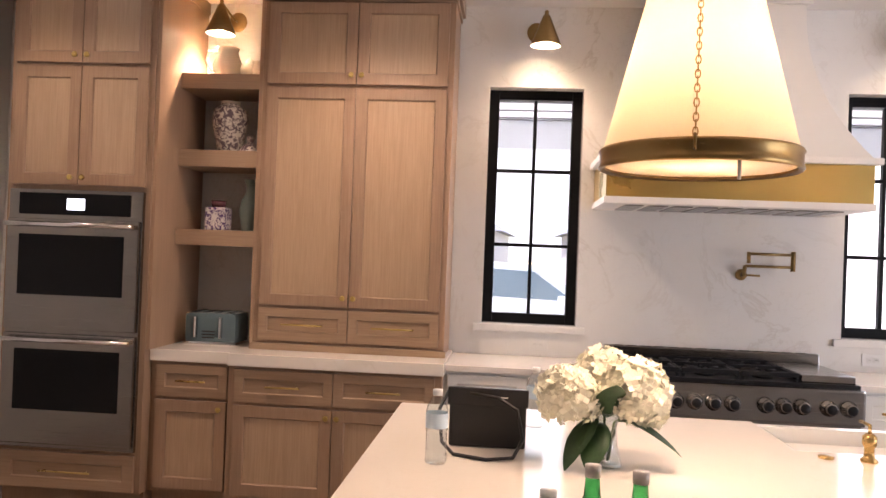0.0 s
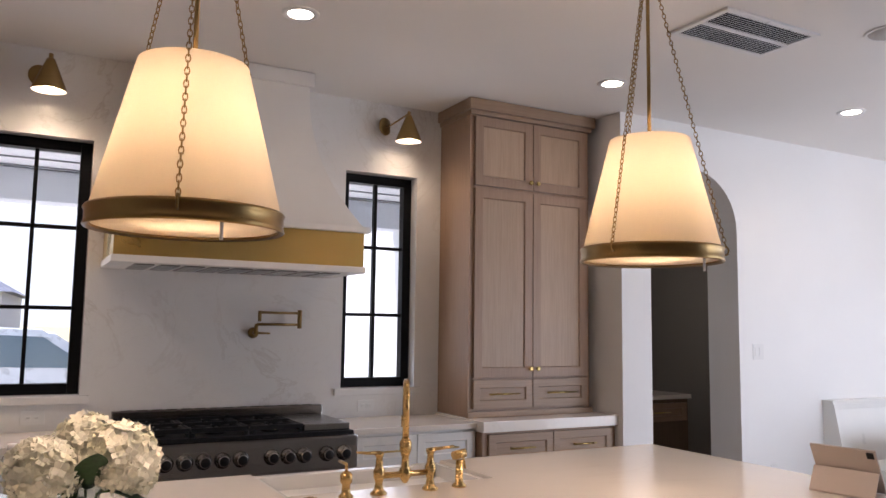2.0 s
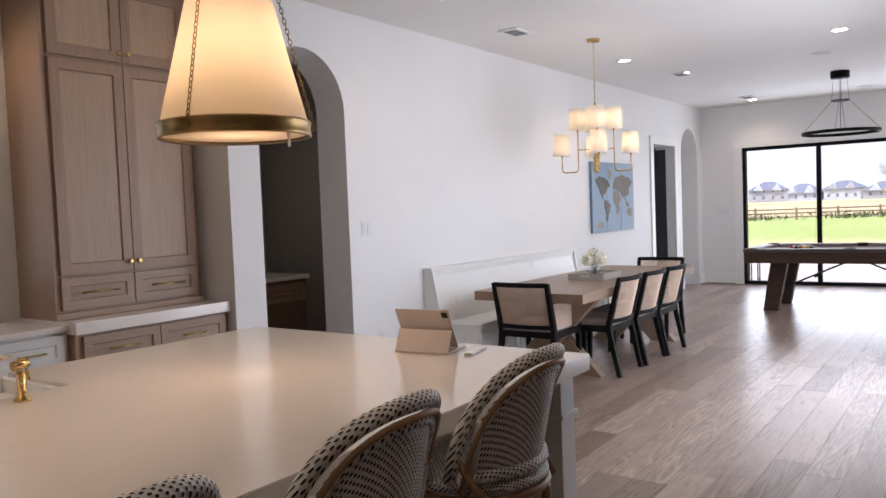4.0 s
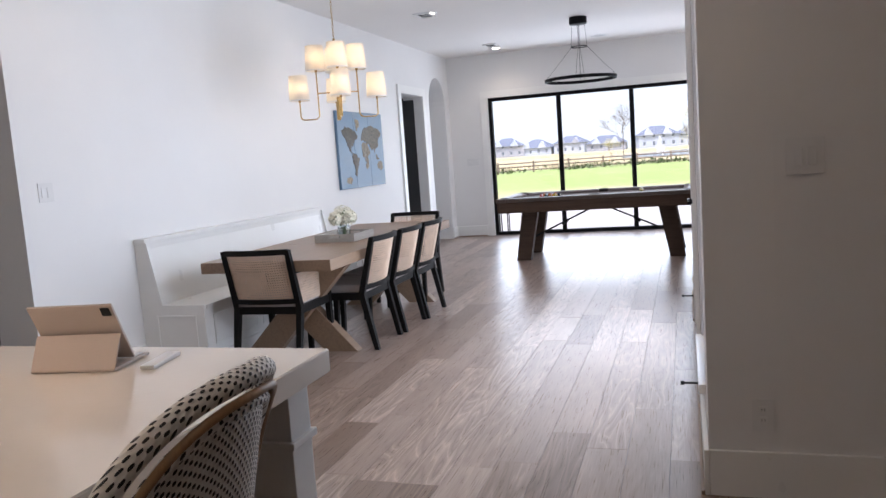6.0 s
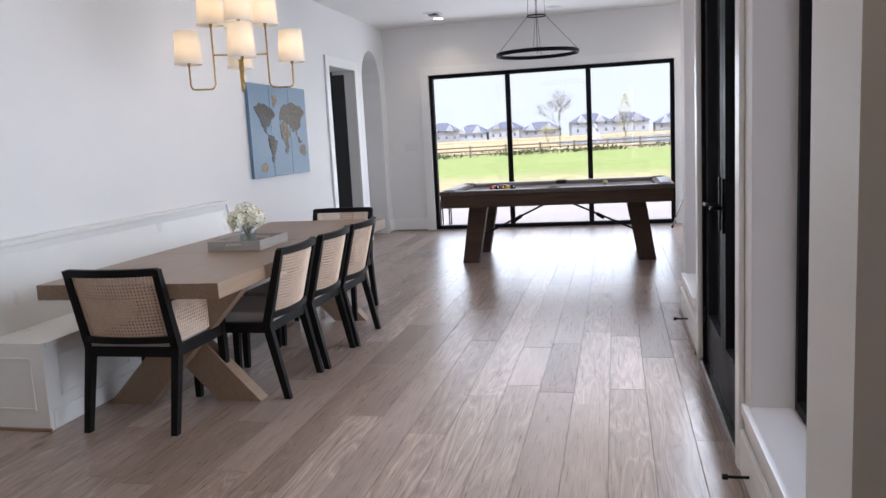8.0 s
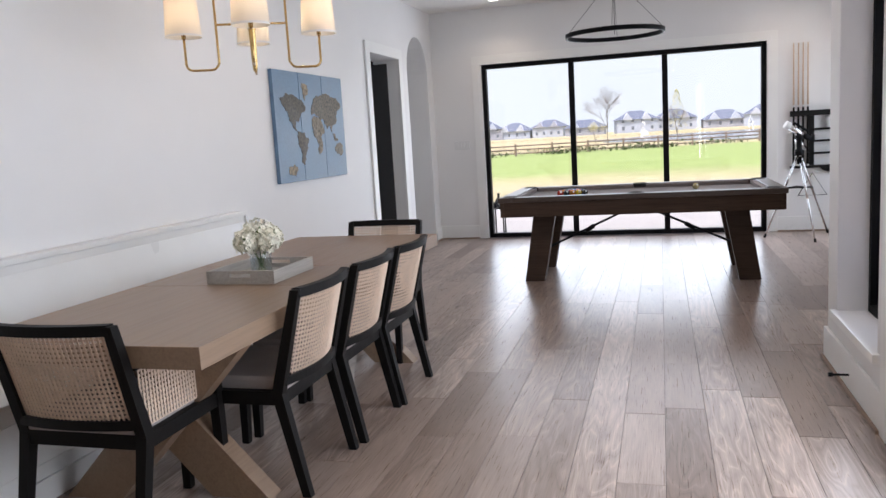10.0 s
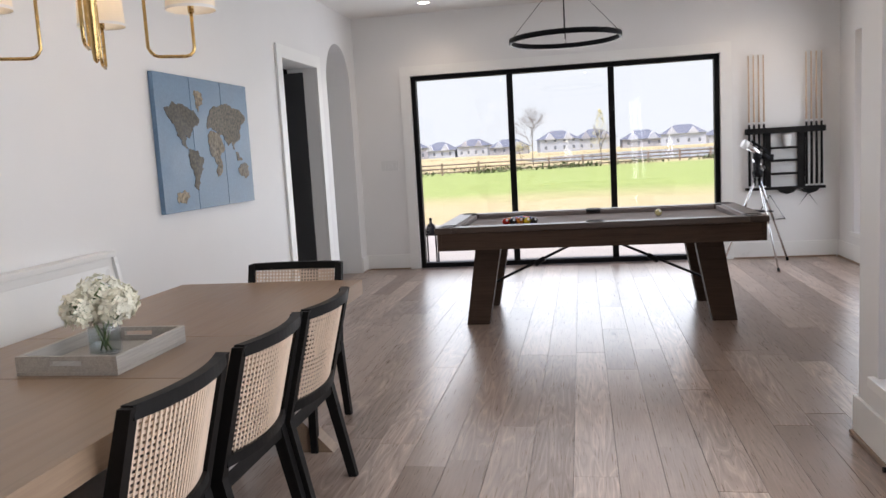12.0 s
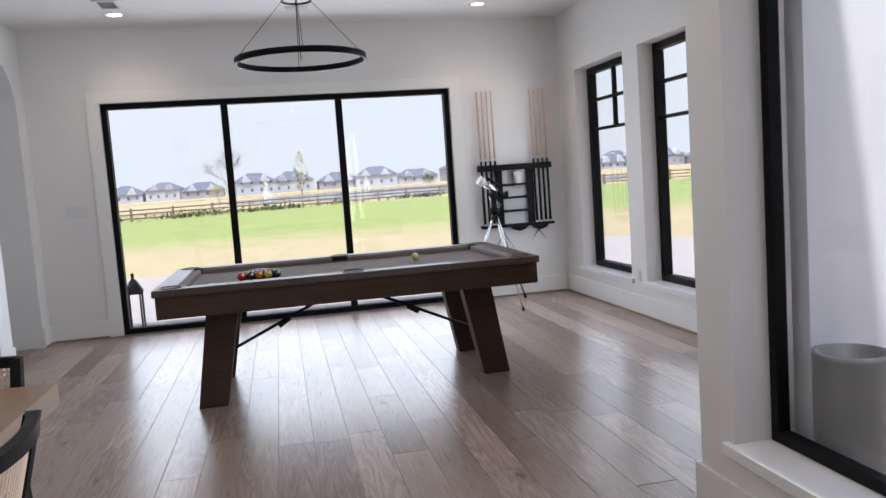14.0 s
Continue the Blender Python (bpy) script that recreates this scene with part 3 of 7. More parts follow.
part("crown", B(-2.86, -1.965, TF - 0.05, NK - 0.004, 2.95, CEIL - 0.004, 0.006), M_OAKX, tower)
oven = thing("double_oven", "stainless steel double wall oven with black glass", "oven", (-2.41, TF - 0.03, 0.34))
ox0, ox1 = -2.795, -2.022
part("body", B(ox0, ox1, TF - 0.03, TF - 0.003, 0.335, 1.765, 0.004), M_STEEL, oven)
cp = part("control_panel", B(ox0 + 0.06, ox1 - 0.07, TF - 0.036, TF - 0.029, 1.625, 1.745, 0.003), M_OVENGLASS, oven)
part("display", B(-2.455, -2.355, TF - 0.039, TF - 0.0355, 1.655, 1.715), glow("oven_display", (0.8, 0.9, 1.0), 1.2), cp)
for z0, z1 in ((0.36, 0.968), (0.992, 1.6)):
    d = part("oven_door", B(ox0 + 0.008, ox1 - 0.008, TF - 0.055, TF - 0.031, z0, z1, 0.006), M_STEEL, oven)
    part("oven_window", B(ox0 + 0.08, ox1 - 0.09, TF - 0.059, TF - 0.054, z0 + 0.19, z1 - 0.085, 0.003), M_OVENGLASS, d)
    bm = T([(ox0 + 0.02, TF - 0.10, z1 - 0.03), (ox1 - 0.02, TF - 0.10, z1 - 0.03)], 0.013, 12)
    for hx in (ox0 + 0.06, ox1 - 0.06):
        tube(bm, [(hx, TF - 0.055, z1 - 0.03), (hx, TF - 0.1, z1 - 0.03)], 0.009, 8)
    part("handle", bm, M_CHROME, d)
# open shelf niche
niche = thing("open_shelves", "open pale oak shelves between tall cabinets", "shelf", (-1.735, 4.5, 0.9))
part("side_panel", B(-1.994, -1.974, 4.03, NK - 0.004, 0.9, CEIL - 0.006, 0.002), M_OAK, niche)
part("side_panel", B(-1.5, -1.477, 4.29, NK - 0.004, 0.9, CEIL - 0.006, 0.002), M_OAK, niche)
for z0, z1 in ((1.487, 1.58), (1.95, 2.048), (2.408, 2.497)):
    part("shelf", B(-1.973, -1.501, 4.30, NK - 0.006, z0, z1, 0.003), M_OAKX, niche)
# lower cabinets
c = carcass("base_cabinet", "pale oak base cabinet with one drawer and door", -1.993, -1.535, CF + 0.05, NK - 0.004, 0, 0.832, M_OAK, toe=0.1, group="lower kitchen cabinets")
front(c, "drawer", -1.96, -1.545, 0.635, 0.82, CF + 0.05, M_OAKX, M_OAKX, 0.17, stile=0.05)
front(c, "door", -1.96, -1.545, 0.12, 0.622, CF + 0.05, M_OAK, M_OAK, None, (-1.585, 0.58))
for xa, xb in ((-1.532, -0.35), (2.68, 3.748)):
    c = carcass("base_cabinet", "pale oak base cabinet with two drawers and doors", xa, xb, CF + 0.01, NK - 0.004, 0, 0.832, M_OAK, toe=0.1, group="lower kitchen cabinets")
    m = (xa + xb) / 2
    for p, q, s in ((xa + 0.035, m, 1), (m, xb - 0.035, -1)):
        front(c, "drawer", p, q, 0.632, 0.82, CF + 0.01, M_OAKX, M_OAKX, 0.19, stile=0.05)
        front(c, "door", p, q, 0.12, 0.62, CF + 0.01, M_OAK, M_OAK, None, (q - 0.03 if s == 1 else p + 0.03, 0.575))
for xa, xb in ((-0.348, 0.56), (1.83, 2.678)):
    c = carcass("base_cabinet", "white painted base cabinet beside the range", xa, xb, CF + 0.09, NK - 0.004, 0, 0.852, M_WHITECAB, toe=0.1, group="lower kitchen cabinets")
    m = (xa + xb) / 2
    for p, q in ((xa + 0.02, m), (m, xb - 0.02)):
        front(c, "drawer", p, q, 0.655, 0.838, CF + 0.09, M_WHITECAB, M_WHITECAB, 0.16, stile=0.05)
        front(c, "door", p, q, 0.12, 0.645, CF + 0.09, M_WHITECAB, M_WHITECAB, None, (q - 0.03, 0.6))
for label, slabs in (("pale polished quartz countertop along the oak cabinets", ((-1.993, -1.5305, 0.02, 0.834, 0.899), (-1.53, -0.3405, -0.03, 0.834, 0.901), (-0.34, 0.565, 0.05, 0.854, 0.887))),
                     ("pale polished quartz countertop between range and wall", ((1.825, 2.6645, 0.05, 0.854, 0.887), (2.665, 3.749, -0.03, 0.834, 0.901)))):
    ct = thing("countertop", label, "countertop", ((slabs[0][0] + slabs[-1][1]) / 2, NK - 0.3, 0.83), "counters by the range")
    for xa, xb, dy, z0, z1 in slabs:
        part("slab", B(xa, xb, CF + dy, NK - 0.003, z0, z1, 0.004), M_QUARTZ, ct)

# ---- range and hood ----
rng = thing("range_cooker", "wide stainless steel gas range with black grates", "range", (1.19, 4.3, 0))
RX0, RX1, RF = 0.575, 1.815, 4.02
part("body", B(RX0, RX1, RF + 0.03, NK - 0.01, 0.1, 0.875, 0.004), M_STEEL, rng)
for lx in (RX0 + 0.06, RX1 - 0.06):
    for ly in (RF + 0.1, NK - 0.1):
        part("leg", L([(0.022, 0.0), (0.022, 0.1)], 10, Matrix.Translation((lx, ly, 0))), M_STEEL, rng)
part("control_panel", B(RX0, RX1, RF - 0.02, RF + 0.03, 0.69, 0.875, 0.012), M_STEEL, rng)
for p, q in ((RX0 + 0.01, RX0 + 0.78), (RX0 + 0.79, RX1 - 0.01)):
    d = part("oven_door", B(p, q, RF, RF + 0.03, 0.17, 0.67, 0.004), M_STEEL, rng)
    part("oven_window", B(p + 0.1, q - 0.1, RF - 0.004, RF + 0.002, 0.27, 0.53, 0.003), M_OVENGLASS, d)
    part("handle", T([(p + 0.04, RF - 0.05, 0.62), (q - 0.04, RF - 0.05, 0.62)], 0.013, 10), M_CHROME, d)
for kx in (0.68, 0.775, 0.87, 0.965, 1.06, 1.155, 1.32, 1.41, 1.50, 1.63, 1.73):
    k = part("knob", L([(0.042, 0), (0.042, 0.008), (0.033, 0.012), (0.031, 0.046), (0.026, 0.05)], 18, pose(kx, RF - 0.02, 0.78, 90)), M_STEEL, rng, "steel and bronze control knob")
    part("knob_cap", L([(0.025, 0.0505), (0.022, 0.055), (0.0, 0.056)], 16, pose(kx, RF - 0.02, 0.78, 90)), M_IRON, k)
part("cooktop", B(RX0 + 0.01, RX1 - 0.01, RF + 0.02, NK - 0.06, 0.875, 0.895, 0.004), M_IRON, rng)
part("backguard", B(RX0, RX1, NK - 0.07, NK - 0.012, 0.875, 0.985, 0.006), M_STEEL, rng)
bm = bmesh.new()
for i in range(14):
    box(bm, RX0 + 0.05 + i * 0.082, RX0 + 0.11 + i * 0.082, NK - 0.05, NK - 0.035, 0.9835, 0.9875)
part("vent_slots", bm, M_BLACK, rng)
part("griddle", B(1.52, 1.79, RF + 0.05, NK - 0.1, 0.895, 0.935, 0.006), M_STEEL, rng)
for gi in range(3):
    gx0 = RX0 + 0.03 + gi * 0.305
    bm = bmesh.new()
    gx1, gy0, gy1 = gx0 + 0.295, RF + 0.045, NK - 0.09
    for gy in (gy0, gy1 - 0.014, (gy0 + gy1) / 2 - 0.007):
        box(bm, gx0, gx1, gy, gy + 0.014, 0.918, 0.942, 0.003)
    for gx in (gx0, gx1 - 0.014):
        box(bm, gx, gx + 0.014, gy0 + 0.014, gy1 - 0.014, 0.915, 0.932, 0.003)
    for cy in (gy0 * 0.75 + gy1 * 0.25, gy0 * 0.25 + gy1 * 0.75):
        cx = (gx0 + gx1) / 2
        for an in range(8):
            dx, dy = math.cos(an * math.pi / 4), math.sin(an * math.pi / 4)
            tube(bm, [(cx + dx * 0.035, cy + dy * 0.035, 0.928), (cx + dx * 0.125, cy + dy * 0.105, 0.927)], 0.007, 5)
    for fx in (gx0 + 0.01, gx1 - 0.01):
        for fy in (gy0 + 0.01, gy1 - 0.01):
            box(bm, fx - 0.008, fx + 0.008, fy - 0.008, fy + 0.008, 0.894, 0.916)
    part("grate", bm, M_IRON, rng)
    for cy in (gy0 * 0.75 + gy1 * 0.25, gy0 * 0.25 + gy1 * 0.75):
        part("burner", L([(0.055, 0.894), (0.055, 0.906), (0.035, 0.908), (0.035, 0.918), (0.0, 0.92)], 20, Matrix.Translation(((gx0 + gx1) / 2, cy, 0))), M_IRON, rng)

hood = thing("range_hood", "white plaster range hood with a brass band", "range hood", (1.17, 4.4, 1.8))
HB = 4.08
M_PLASTER = plain("hood_plaster", (0.80, 0.775, 0.74), 0.65, vary=0.03, scale=2.5, fine=180, bumpy=0.1)


def ringed(bm, rows):
    """Stacked rectangles (x0, x1, y0, y1, z) joined into a smooth shell."""
    vs = [[bm.verts.new(p) for p in ((a, c, z), (b, c, z), (b, d, z), (a, d, z))] for a, b, c, d, z in rows]
    for p, q in zip(vs, vs[1:]):
        for i in range(4):
            bm.faces.new((p[i], p[(i + 1) % 4], q[(i + 1) % 4], q[i]))
    bm.faces.new(list(reversed(vs[0])))
    bm.faces.new(vs[-1])
    return bm


rows = []
for i in range(15):
    t = i / 14
    w = 0.40 + 0.29 * (1 - t) ** 2.2
    y0 = NK - 0.36 - 0.22 * (1 - t) ** 2.2
    rows.append((1.17 - w, 1.17 + w, y0, NK - 0.004, 2.068 + t * 0.872))
part("body", ringed(bmesh.new(), rows), M_PLASTER, hood)
part("crown", B(0.745, 1.595, NK - 0.385, NK - 0.004, 2.94, CEIL - 0.004, 0.005), M_PLASTER, hood)
part("ledge", B(0.455, 1.885, HB - 0.035, NK - 0.004, 2.032, 2.068, 0.008), M_PLASTER, hood)
part("brass_band", B(0.485, 1.855, HB, NK - 0.004, 1.832, 2.032, 0.003), M_BAND, hood, "brushed brass band")
part("lower_trim", B(0.475, 1.865, HB - 0.01, NK - 0.004, 1.795, 1.832, 0.004), M_PLASTER, hood)
for i in range(9):
    part("filter", B(0.6 + i * 0.13, 0.7 + i * 0.13, HB + 0.08, NK - 0.1, 1.789, 1.7955), M_STEEL, hood)

# ---- island ----
IX0, IX1, IY0, IY1, IZ = -0.43, 3.12, 1.137, 3.05, 0.876
isl = thing("kitchen_island", "white panelled kitchen island with stool overhang", "island", (1.33, 2.1, 0))
M_ISL = plain("island_paint", (0.78, 0.77, 0.75), 0.4, vary=0.03)
part("body", B(IX0 + 0.06, IX1 - 0.06, IY0 + 0.42, IY1 - 0.04, 0.0, IZ - 0.066, 0.003), M_ISL, isl)
for xa, xb in ((IX0 + 0.05, IX0 + 0.16), (IX1 - 0.16, IX1 - 0.05)):
    part("end_panel", B(xa, xb, IY0 + 0.05, IY0 + 0.419, 0, IZ - 0.066, 0.004), M_ISL, isl)
    for z0, z1 in ((0, 0.14), (0.645, 0.665)):
        part("moulding", B(xa - 0.012, xb + 0.012, IY0 + 0.038, IY0 + 0.431, z0, z1, 0.004), M_ISL, isl)
part("plinth", B(IX1 - 0.062, IX1 - 0.045, IY0 + 0.44, IY1 - 0.05, 0, 0.14, 0.003), M_ISL, isl)
SX0, SX1, SYF = 0.96, 1.83, 2.59
bm = P([(IX0, IY0), (IX1, IY0), (IX1, IY1), (SX1, IY1), (SX1, SYF), (SX0, SYF), (SX0, IY1), (IX0, IY1)], "z", IZ - 0.065, IZ)
bmesh.ops.bevel(bm, geom=bm.edges[:], offset=0.003, segments=2, affect="EDGES")
single("island_top", bm, M_QUARTZ, "thick pale quartz island top with sink cut-out", "countertop")
sink = thing("apron_sink", "white fireclay apron front sink in the island", "sink", (1.36, 2.85, 0.65))
bm = bmesh.new()
box(bm, SX0 + 0.002, SX1 - 0.002, SYF + 0.002, SYF + 0.03, 0.65, IZ - 0.012, 0.006)
box(bm, SX0 + 0.002, SX1 - 0.002, IY1 - 0.02, IY1 + 0.03, 0.65, IZ - 0.012, 0.008)
box(bm, SX0 + 0.002, SX0 + 0.03, SYF + 0.03, IY1 - 0.02, 0.65, IZ - 0.012, 0.006)
box(bm, SX1 - 0.03, SX1 - 0.002, SYF + 0.03, IY1 - 0.02, 0.65, IZ - 0.012, 0.006)
box(bm, SX0 + 0.03, SX1 - 0.03, SYF + 0.03, IY1 - 0.02, 0.65, 0.675)
part("basin", bm, plain("fireclay", (0.82, 0.81, 0.79), 0.15, vary=0.02), sink)

# ---- dining table and bench ----
tbl = thing("dining_table", "long oak trestle dining table", "table", (7.43, 3.05, 0))
TX0, TX1, TY0, TY1 = 5.9, 8.68, 2.472, 3.482
for xa, xb in ((TX0, 6.93), (6.9325, 7.465), (7.4675, TX1)):
    part("tabletop_leaf", B(xa, xb, TY0, TY1, 0.675, 0.752, 0.002), M_TABLE, tbl)
for tx in (6.36, 8.22):
    for s in (1, -1):
        cy = 2.977
        y0, y1 = cy - s * 0.31, cy + s * 0.33
        q = 0.13
        part("trestle_leg", P([(y0 - q, 0), (y0 + q, 0), (y1 + q, 0.673), (y1 - q, 0.673)], "x", tx - 0.045 + s * 0.047, tx + 0.045 + s * 0.047), M_TABLE, tbl)
part("stretcher", B(6.46, 8.12, 2.93, 3.02, 0.30, 0.40, 0.004), M_TABLE, tbl)
bench = thing("banquette_bench", "white built-in banquette bench against the wall", "bench", (7.2, 3.75, 0))
BX0, BX1 = 5.85, 8.72
part("seat_box", B(BX0 + 0.03, BX1 - 0.03, 3.47, ND - 0.003, 0.0, 0.43, 0.003), M_WHITECAB, bench)
part("seat", B(BX0 + 0.03, BX1 - 0.03, 3.452, ND - 0.003, 0.431, 0.46, 0.005), M_WHITECAB, bench)
part("back", P([(3.82, 0.461), (ND - 0.003, 0.461), (ND - 0.003, 0.915), (3.905, 0.915)], "x", BX0 + 0.03, BX1 - 0.03), M_WHITECAB, bench)
part("back_cap", B(BX0 - 0.008, BX1 + 0.008, 3.888, ND - 0.003, 0.916, 0.945, 0.005), M_WHITECAB, bench)
part("cap_moulding", B(BX0 + 0.03, BX1 - 0.03, 3.896, 3.912, 0.872, 0.915, 0.004), M_WHITECAB, bench)
for x0, x1, xf in ((BX0, BX0 + 0.029, BX0), (BX1 - 0.029, BX1, BX1)):
    e = part("end_panel", P([(3.458, 0.0), (ND - 0.003, 0.0), (ND - 0.003, 0.915), (3.885, 0.915), (3.80, 0.462), (3.458, 0.462)], "x", x0, x1), M_WHITECAB, bench)
    bm = bmesh.new()
    for y0, y1, z0, z1 in ((3.53, 3.86, 0.375, 0.387), (3.53, 3.86, 0.108, 0.12), (3.53, 3.542, 0.12, 0.375), (3.848, 3.86, 0.12, 0.375)):
        box(bm, xf - 0.005, xf + 0.005, y0, y1, z0, z1, 0.002)
    part("panel_moulding", bm, M_WHITECAB, e)
part("base_board", B(BX0 + 0.03, BX1 - 0.03, 3.456, 3.469, 0.0, 0.1, 0.003), M_WHITECAB, bench)
for i in range(4):
    x0 = BX0 + 0.12 + i * (BX1 - BX0 - 0.2) / 4
    x1 = x0 + (BX1 - BX0 - 0.2) / 4 - 0.08
    bm = bmesh.new()
    for a, b, c, d in ((x0, x1, 0.36, 0.372), (x0, x1, 0.15, 0.162), (x0, x0 + 0.012, 0.162, 0.36), (x1 - 0.012, x1, 0.162, 0.36)):
        box(bm, a, b, 3.464, 3.472, c, d, 0.002)
    part("front_moulding", bm, M_WHITECAB, bench)
part("shoe_moulding", B(BX0 - 0.012, BX0 - 0.0005, 3.446, ND - 0.003, 0.0, 0.016, 0.003), M_TABLE, bench, "thin oak shoe moulding at the floor")

# ---- pool table ----
pt = thing("pool_table", "dark wood pool table with taupe felt", "pool table", (11.32, 1.24, 0))
PX0, PX1, PY0, PY1 = 10.65, 12.0, 0.03, 2.46
RW = 0.13
for e in ((PX0, PX1, PY0, PY0 + RW), (PX0, PX1, PY1 - RW, PY1), (PX0, PX0 + RW, PY0 + RW, PY1 - RW), (PX1 - RW, PX1, PY0 + RW, PY1 - RW)):
    part("rail", B(*e, 0.765, 0.81, 0.008), M_RAIL, pt)
a0, a1, b0, b1 = PX0 + 0.015, PX1 - 0.015, PY0 + 0.015, PY1 - 0.015
for e in ((a0, a1, b0, b0 + 0.035), (a0, a1, b1 - 0.035, b1), (a0, a0 + 0.035, b0 + 0.035, b1 - 0.035), (a1 - 0.035, a1, b0 + 0.035, b1 - 0.035)):
    part("apron", B(*e, 0.63, 0.764, 0.004), M_POOLWOOD, pt)
part("bed", B(PX0 + 0.05, PX1 - 0.05, PY0 + 0.05, PY1 - 0.05, 0.70, 0.77), M_FELT, pt, "taupe felt bed")
CU = 0.05
for x0, x1, y0, y1 in ((PX0 + RW + 0.06, PX1 - RW - 0.06, PY0 + RW, PY0 + RW + CU), (PX0 + RW + 0.06, PX1 - RW - 0.06, PY1 - RW - CU, PY1 - RW)):
    part("cushion", B(x0, x1, y0, y1, 0.771, 0.804, 0.008), M_FELT, pt)
ymid = (PY0 + PY1) / 2
for x0 in (PX0 + RW, PX1 - RW - CU):
    for y0, y1 in ((PY0 + RW + 0.06, ymid - 0.06), (ymid + 0.06, PY1 - RW - 0.06)):
        part("cushion", B(x0, x0 + CU, y0, y1, 0.771, 0.804, 0.008), M_FELT, pt)
for px in (PX0 + 0.10, PX1 - 0.10):
    for py in (PY0 + 0.10, ymid, PY1 - 0.10):
        bm = L([(0.035, 0.785), (0.07, 0.79), (0.072, 0.812), (0.06, 0.816), (0.055, 0.80), (0.05, 0.79), (0.0, 0.789)], 20, Matrix.Translation((px, py, 0)))
        part("pocket", bm, plain("pocket_leather", (0.014, 0.012, 0.011), 0.5) if "pocket_leather" not in bpy.data.materials else bpy.data.materials["pocket_leather"], pt)
for lx in (PX0 + 0.30, PX1 - 0.30):
    for s, ly in ((1, PY1 - 0.18), (-1, PY0 + 0.18)):
        yo, yi = ly, ly - s * 0.18
        part("leg", P([(yo, 0), (yi, 0), (yi - s * 0.12, 0.629), (yo - s * 0.10, 0.629)], "x", lx - 0.06, lx + 0.06), M_POOLWOOD, pt)
bm = bmesh.new()
for s in (1, -1):
    tube(bm, [(11.325, ymid + s * 0.95, 0.22), (11.325, ymid + s * 0.12, 0.60)], 0.011, 8)
    tube(bm, [(11.325, ymid + s * 0.5, 0.41), (11.325, ymid + s * 0.42, 0.46)], 0.022, 8)
tube(bm, [(11.325, ymid - 0.12, 0.60), (11.325, ymid + 0.12, 0.60)], 0.011, 8)
part("truss_rod", bm, M_IRON, pt)

# ---- dining chairs ----
M_CANE = plain("woven_cane", (0.70, 0.54, 0.41), 0.5, vary=0.18, scale=14, fine=200)
M_SEAT = plain("taupe_upholstery", (0.34, 0.30, 0.28), 0.9, vary=0.12, scale=8, fine=400, bumpy=0.3)


def cane(w, h, pitch=0.0172, sw=0.0092, curve=0.0):
    """A lattice of flat strands in the local xz plane, centred on x; curve bows it along y."""
    bm = bmesh.new()
    n = int(w / pitch)
    for i in range(n + 1):
        x = -w / 2 + i * w / n
        y = curve * (1 - (2 * x / w) ** 2)
        box(bm, x - sw / 2, x + sw / 2, y - 0.0012, y + 0.0012, 0, h)
    k = int(h / pitch)
    for j in range(k + 1):
        z = j * h / k
        segs = 8 if curve else 1
        for q in range(segs):
            x0, x1 = -w / 2 + q * w / segs, -w / 2 + (q + 1) * w / segs
            y0, y1 = (curve * (1 - (2 * x / w) ** 2) for x in (x0, x1))
            vs = [bm.verts.new(p) for p in ((x0, y0 + 0.002, z - sw / 2), (x1, y1 + 0.002, z - sw / 2), (x1, y1 + 0.002, z + sw / 2), (x0, y0 + 0.002, z + sw / 2))]
            us = [bm.verts.new(v.co + Vector((0, 0.002, 0))) for v in vs]
            bm.faces.new(vs)
            bm.faces.new(list(reversed(us)))
            for a in range(4):
                bm.faces.new((vs[a], us[a], us[(a + 1) % 4], vs[(a + 1) % 4]))
    return bm


def bar4(bm, a, b, w, d, w2=None, d2=None):
    """A squared, tapering bar from a to b: w across local y, d along x."""
    w2, d2 = w2 or w, d2 or d
    va = [bm.verts.new((a[0] + sx * d / 2, a[1] + sy * w / 2, a[2])) for sx, sy in ((-1, -1), (1, -1), (1, 1), (-1, 1))]
    vb = [bm.verts.new((b[0] + sx * d2 / 2, b[1] + sy * w2 / 2, b[2])) for sx, sy in ((-1, -1), (1, -1), (1, 1), (-1, 1))]
    fs = [bm.faces.new(list(reversed(va))), bm.faces.new(vb)]
    for i in range(4):
        fs.append(bm.faces.new((va[i], va[(i + 1) % 4], vb[(i + 1) % 4], vb[i])))
    return bm


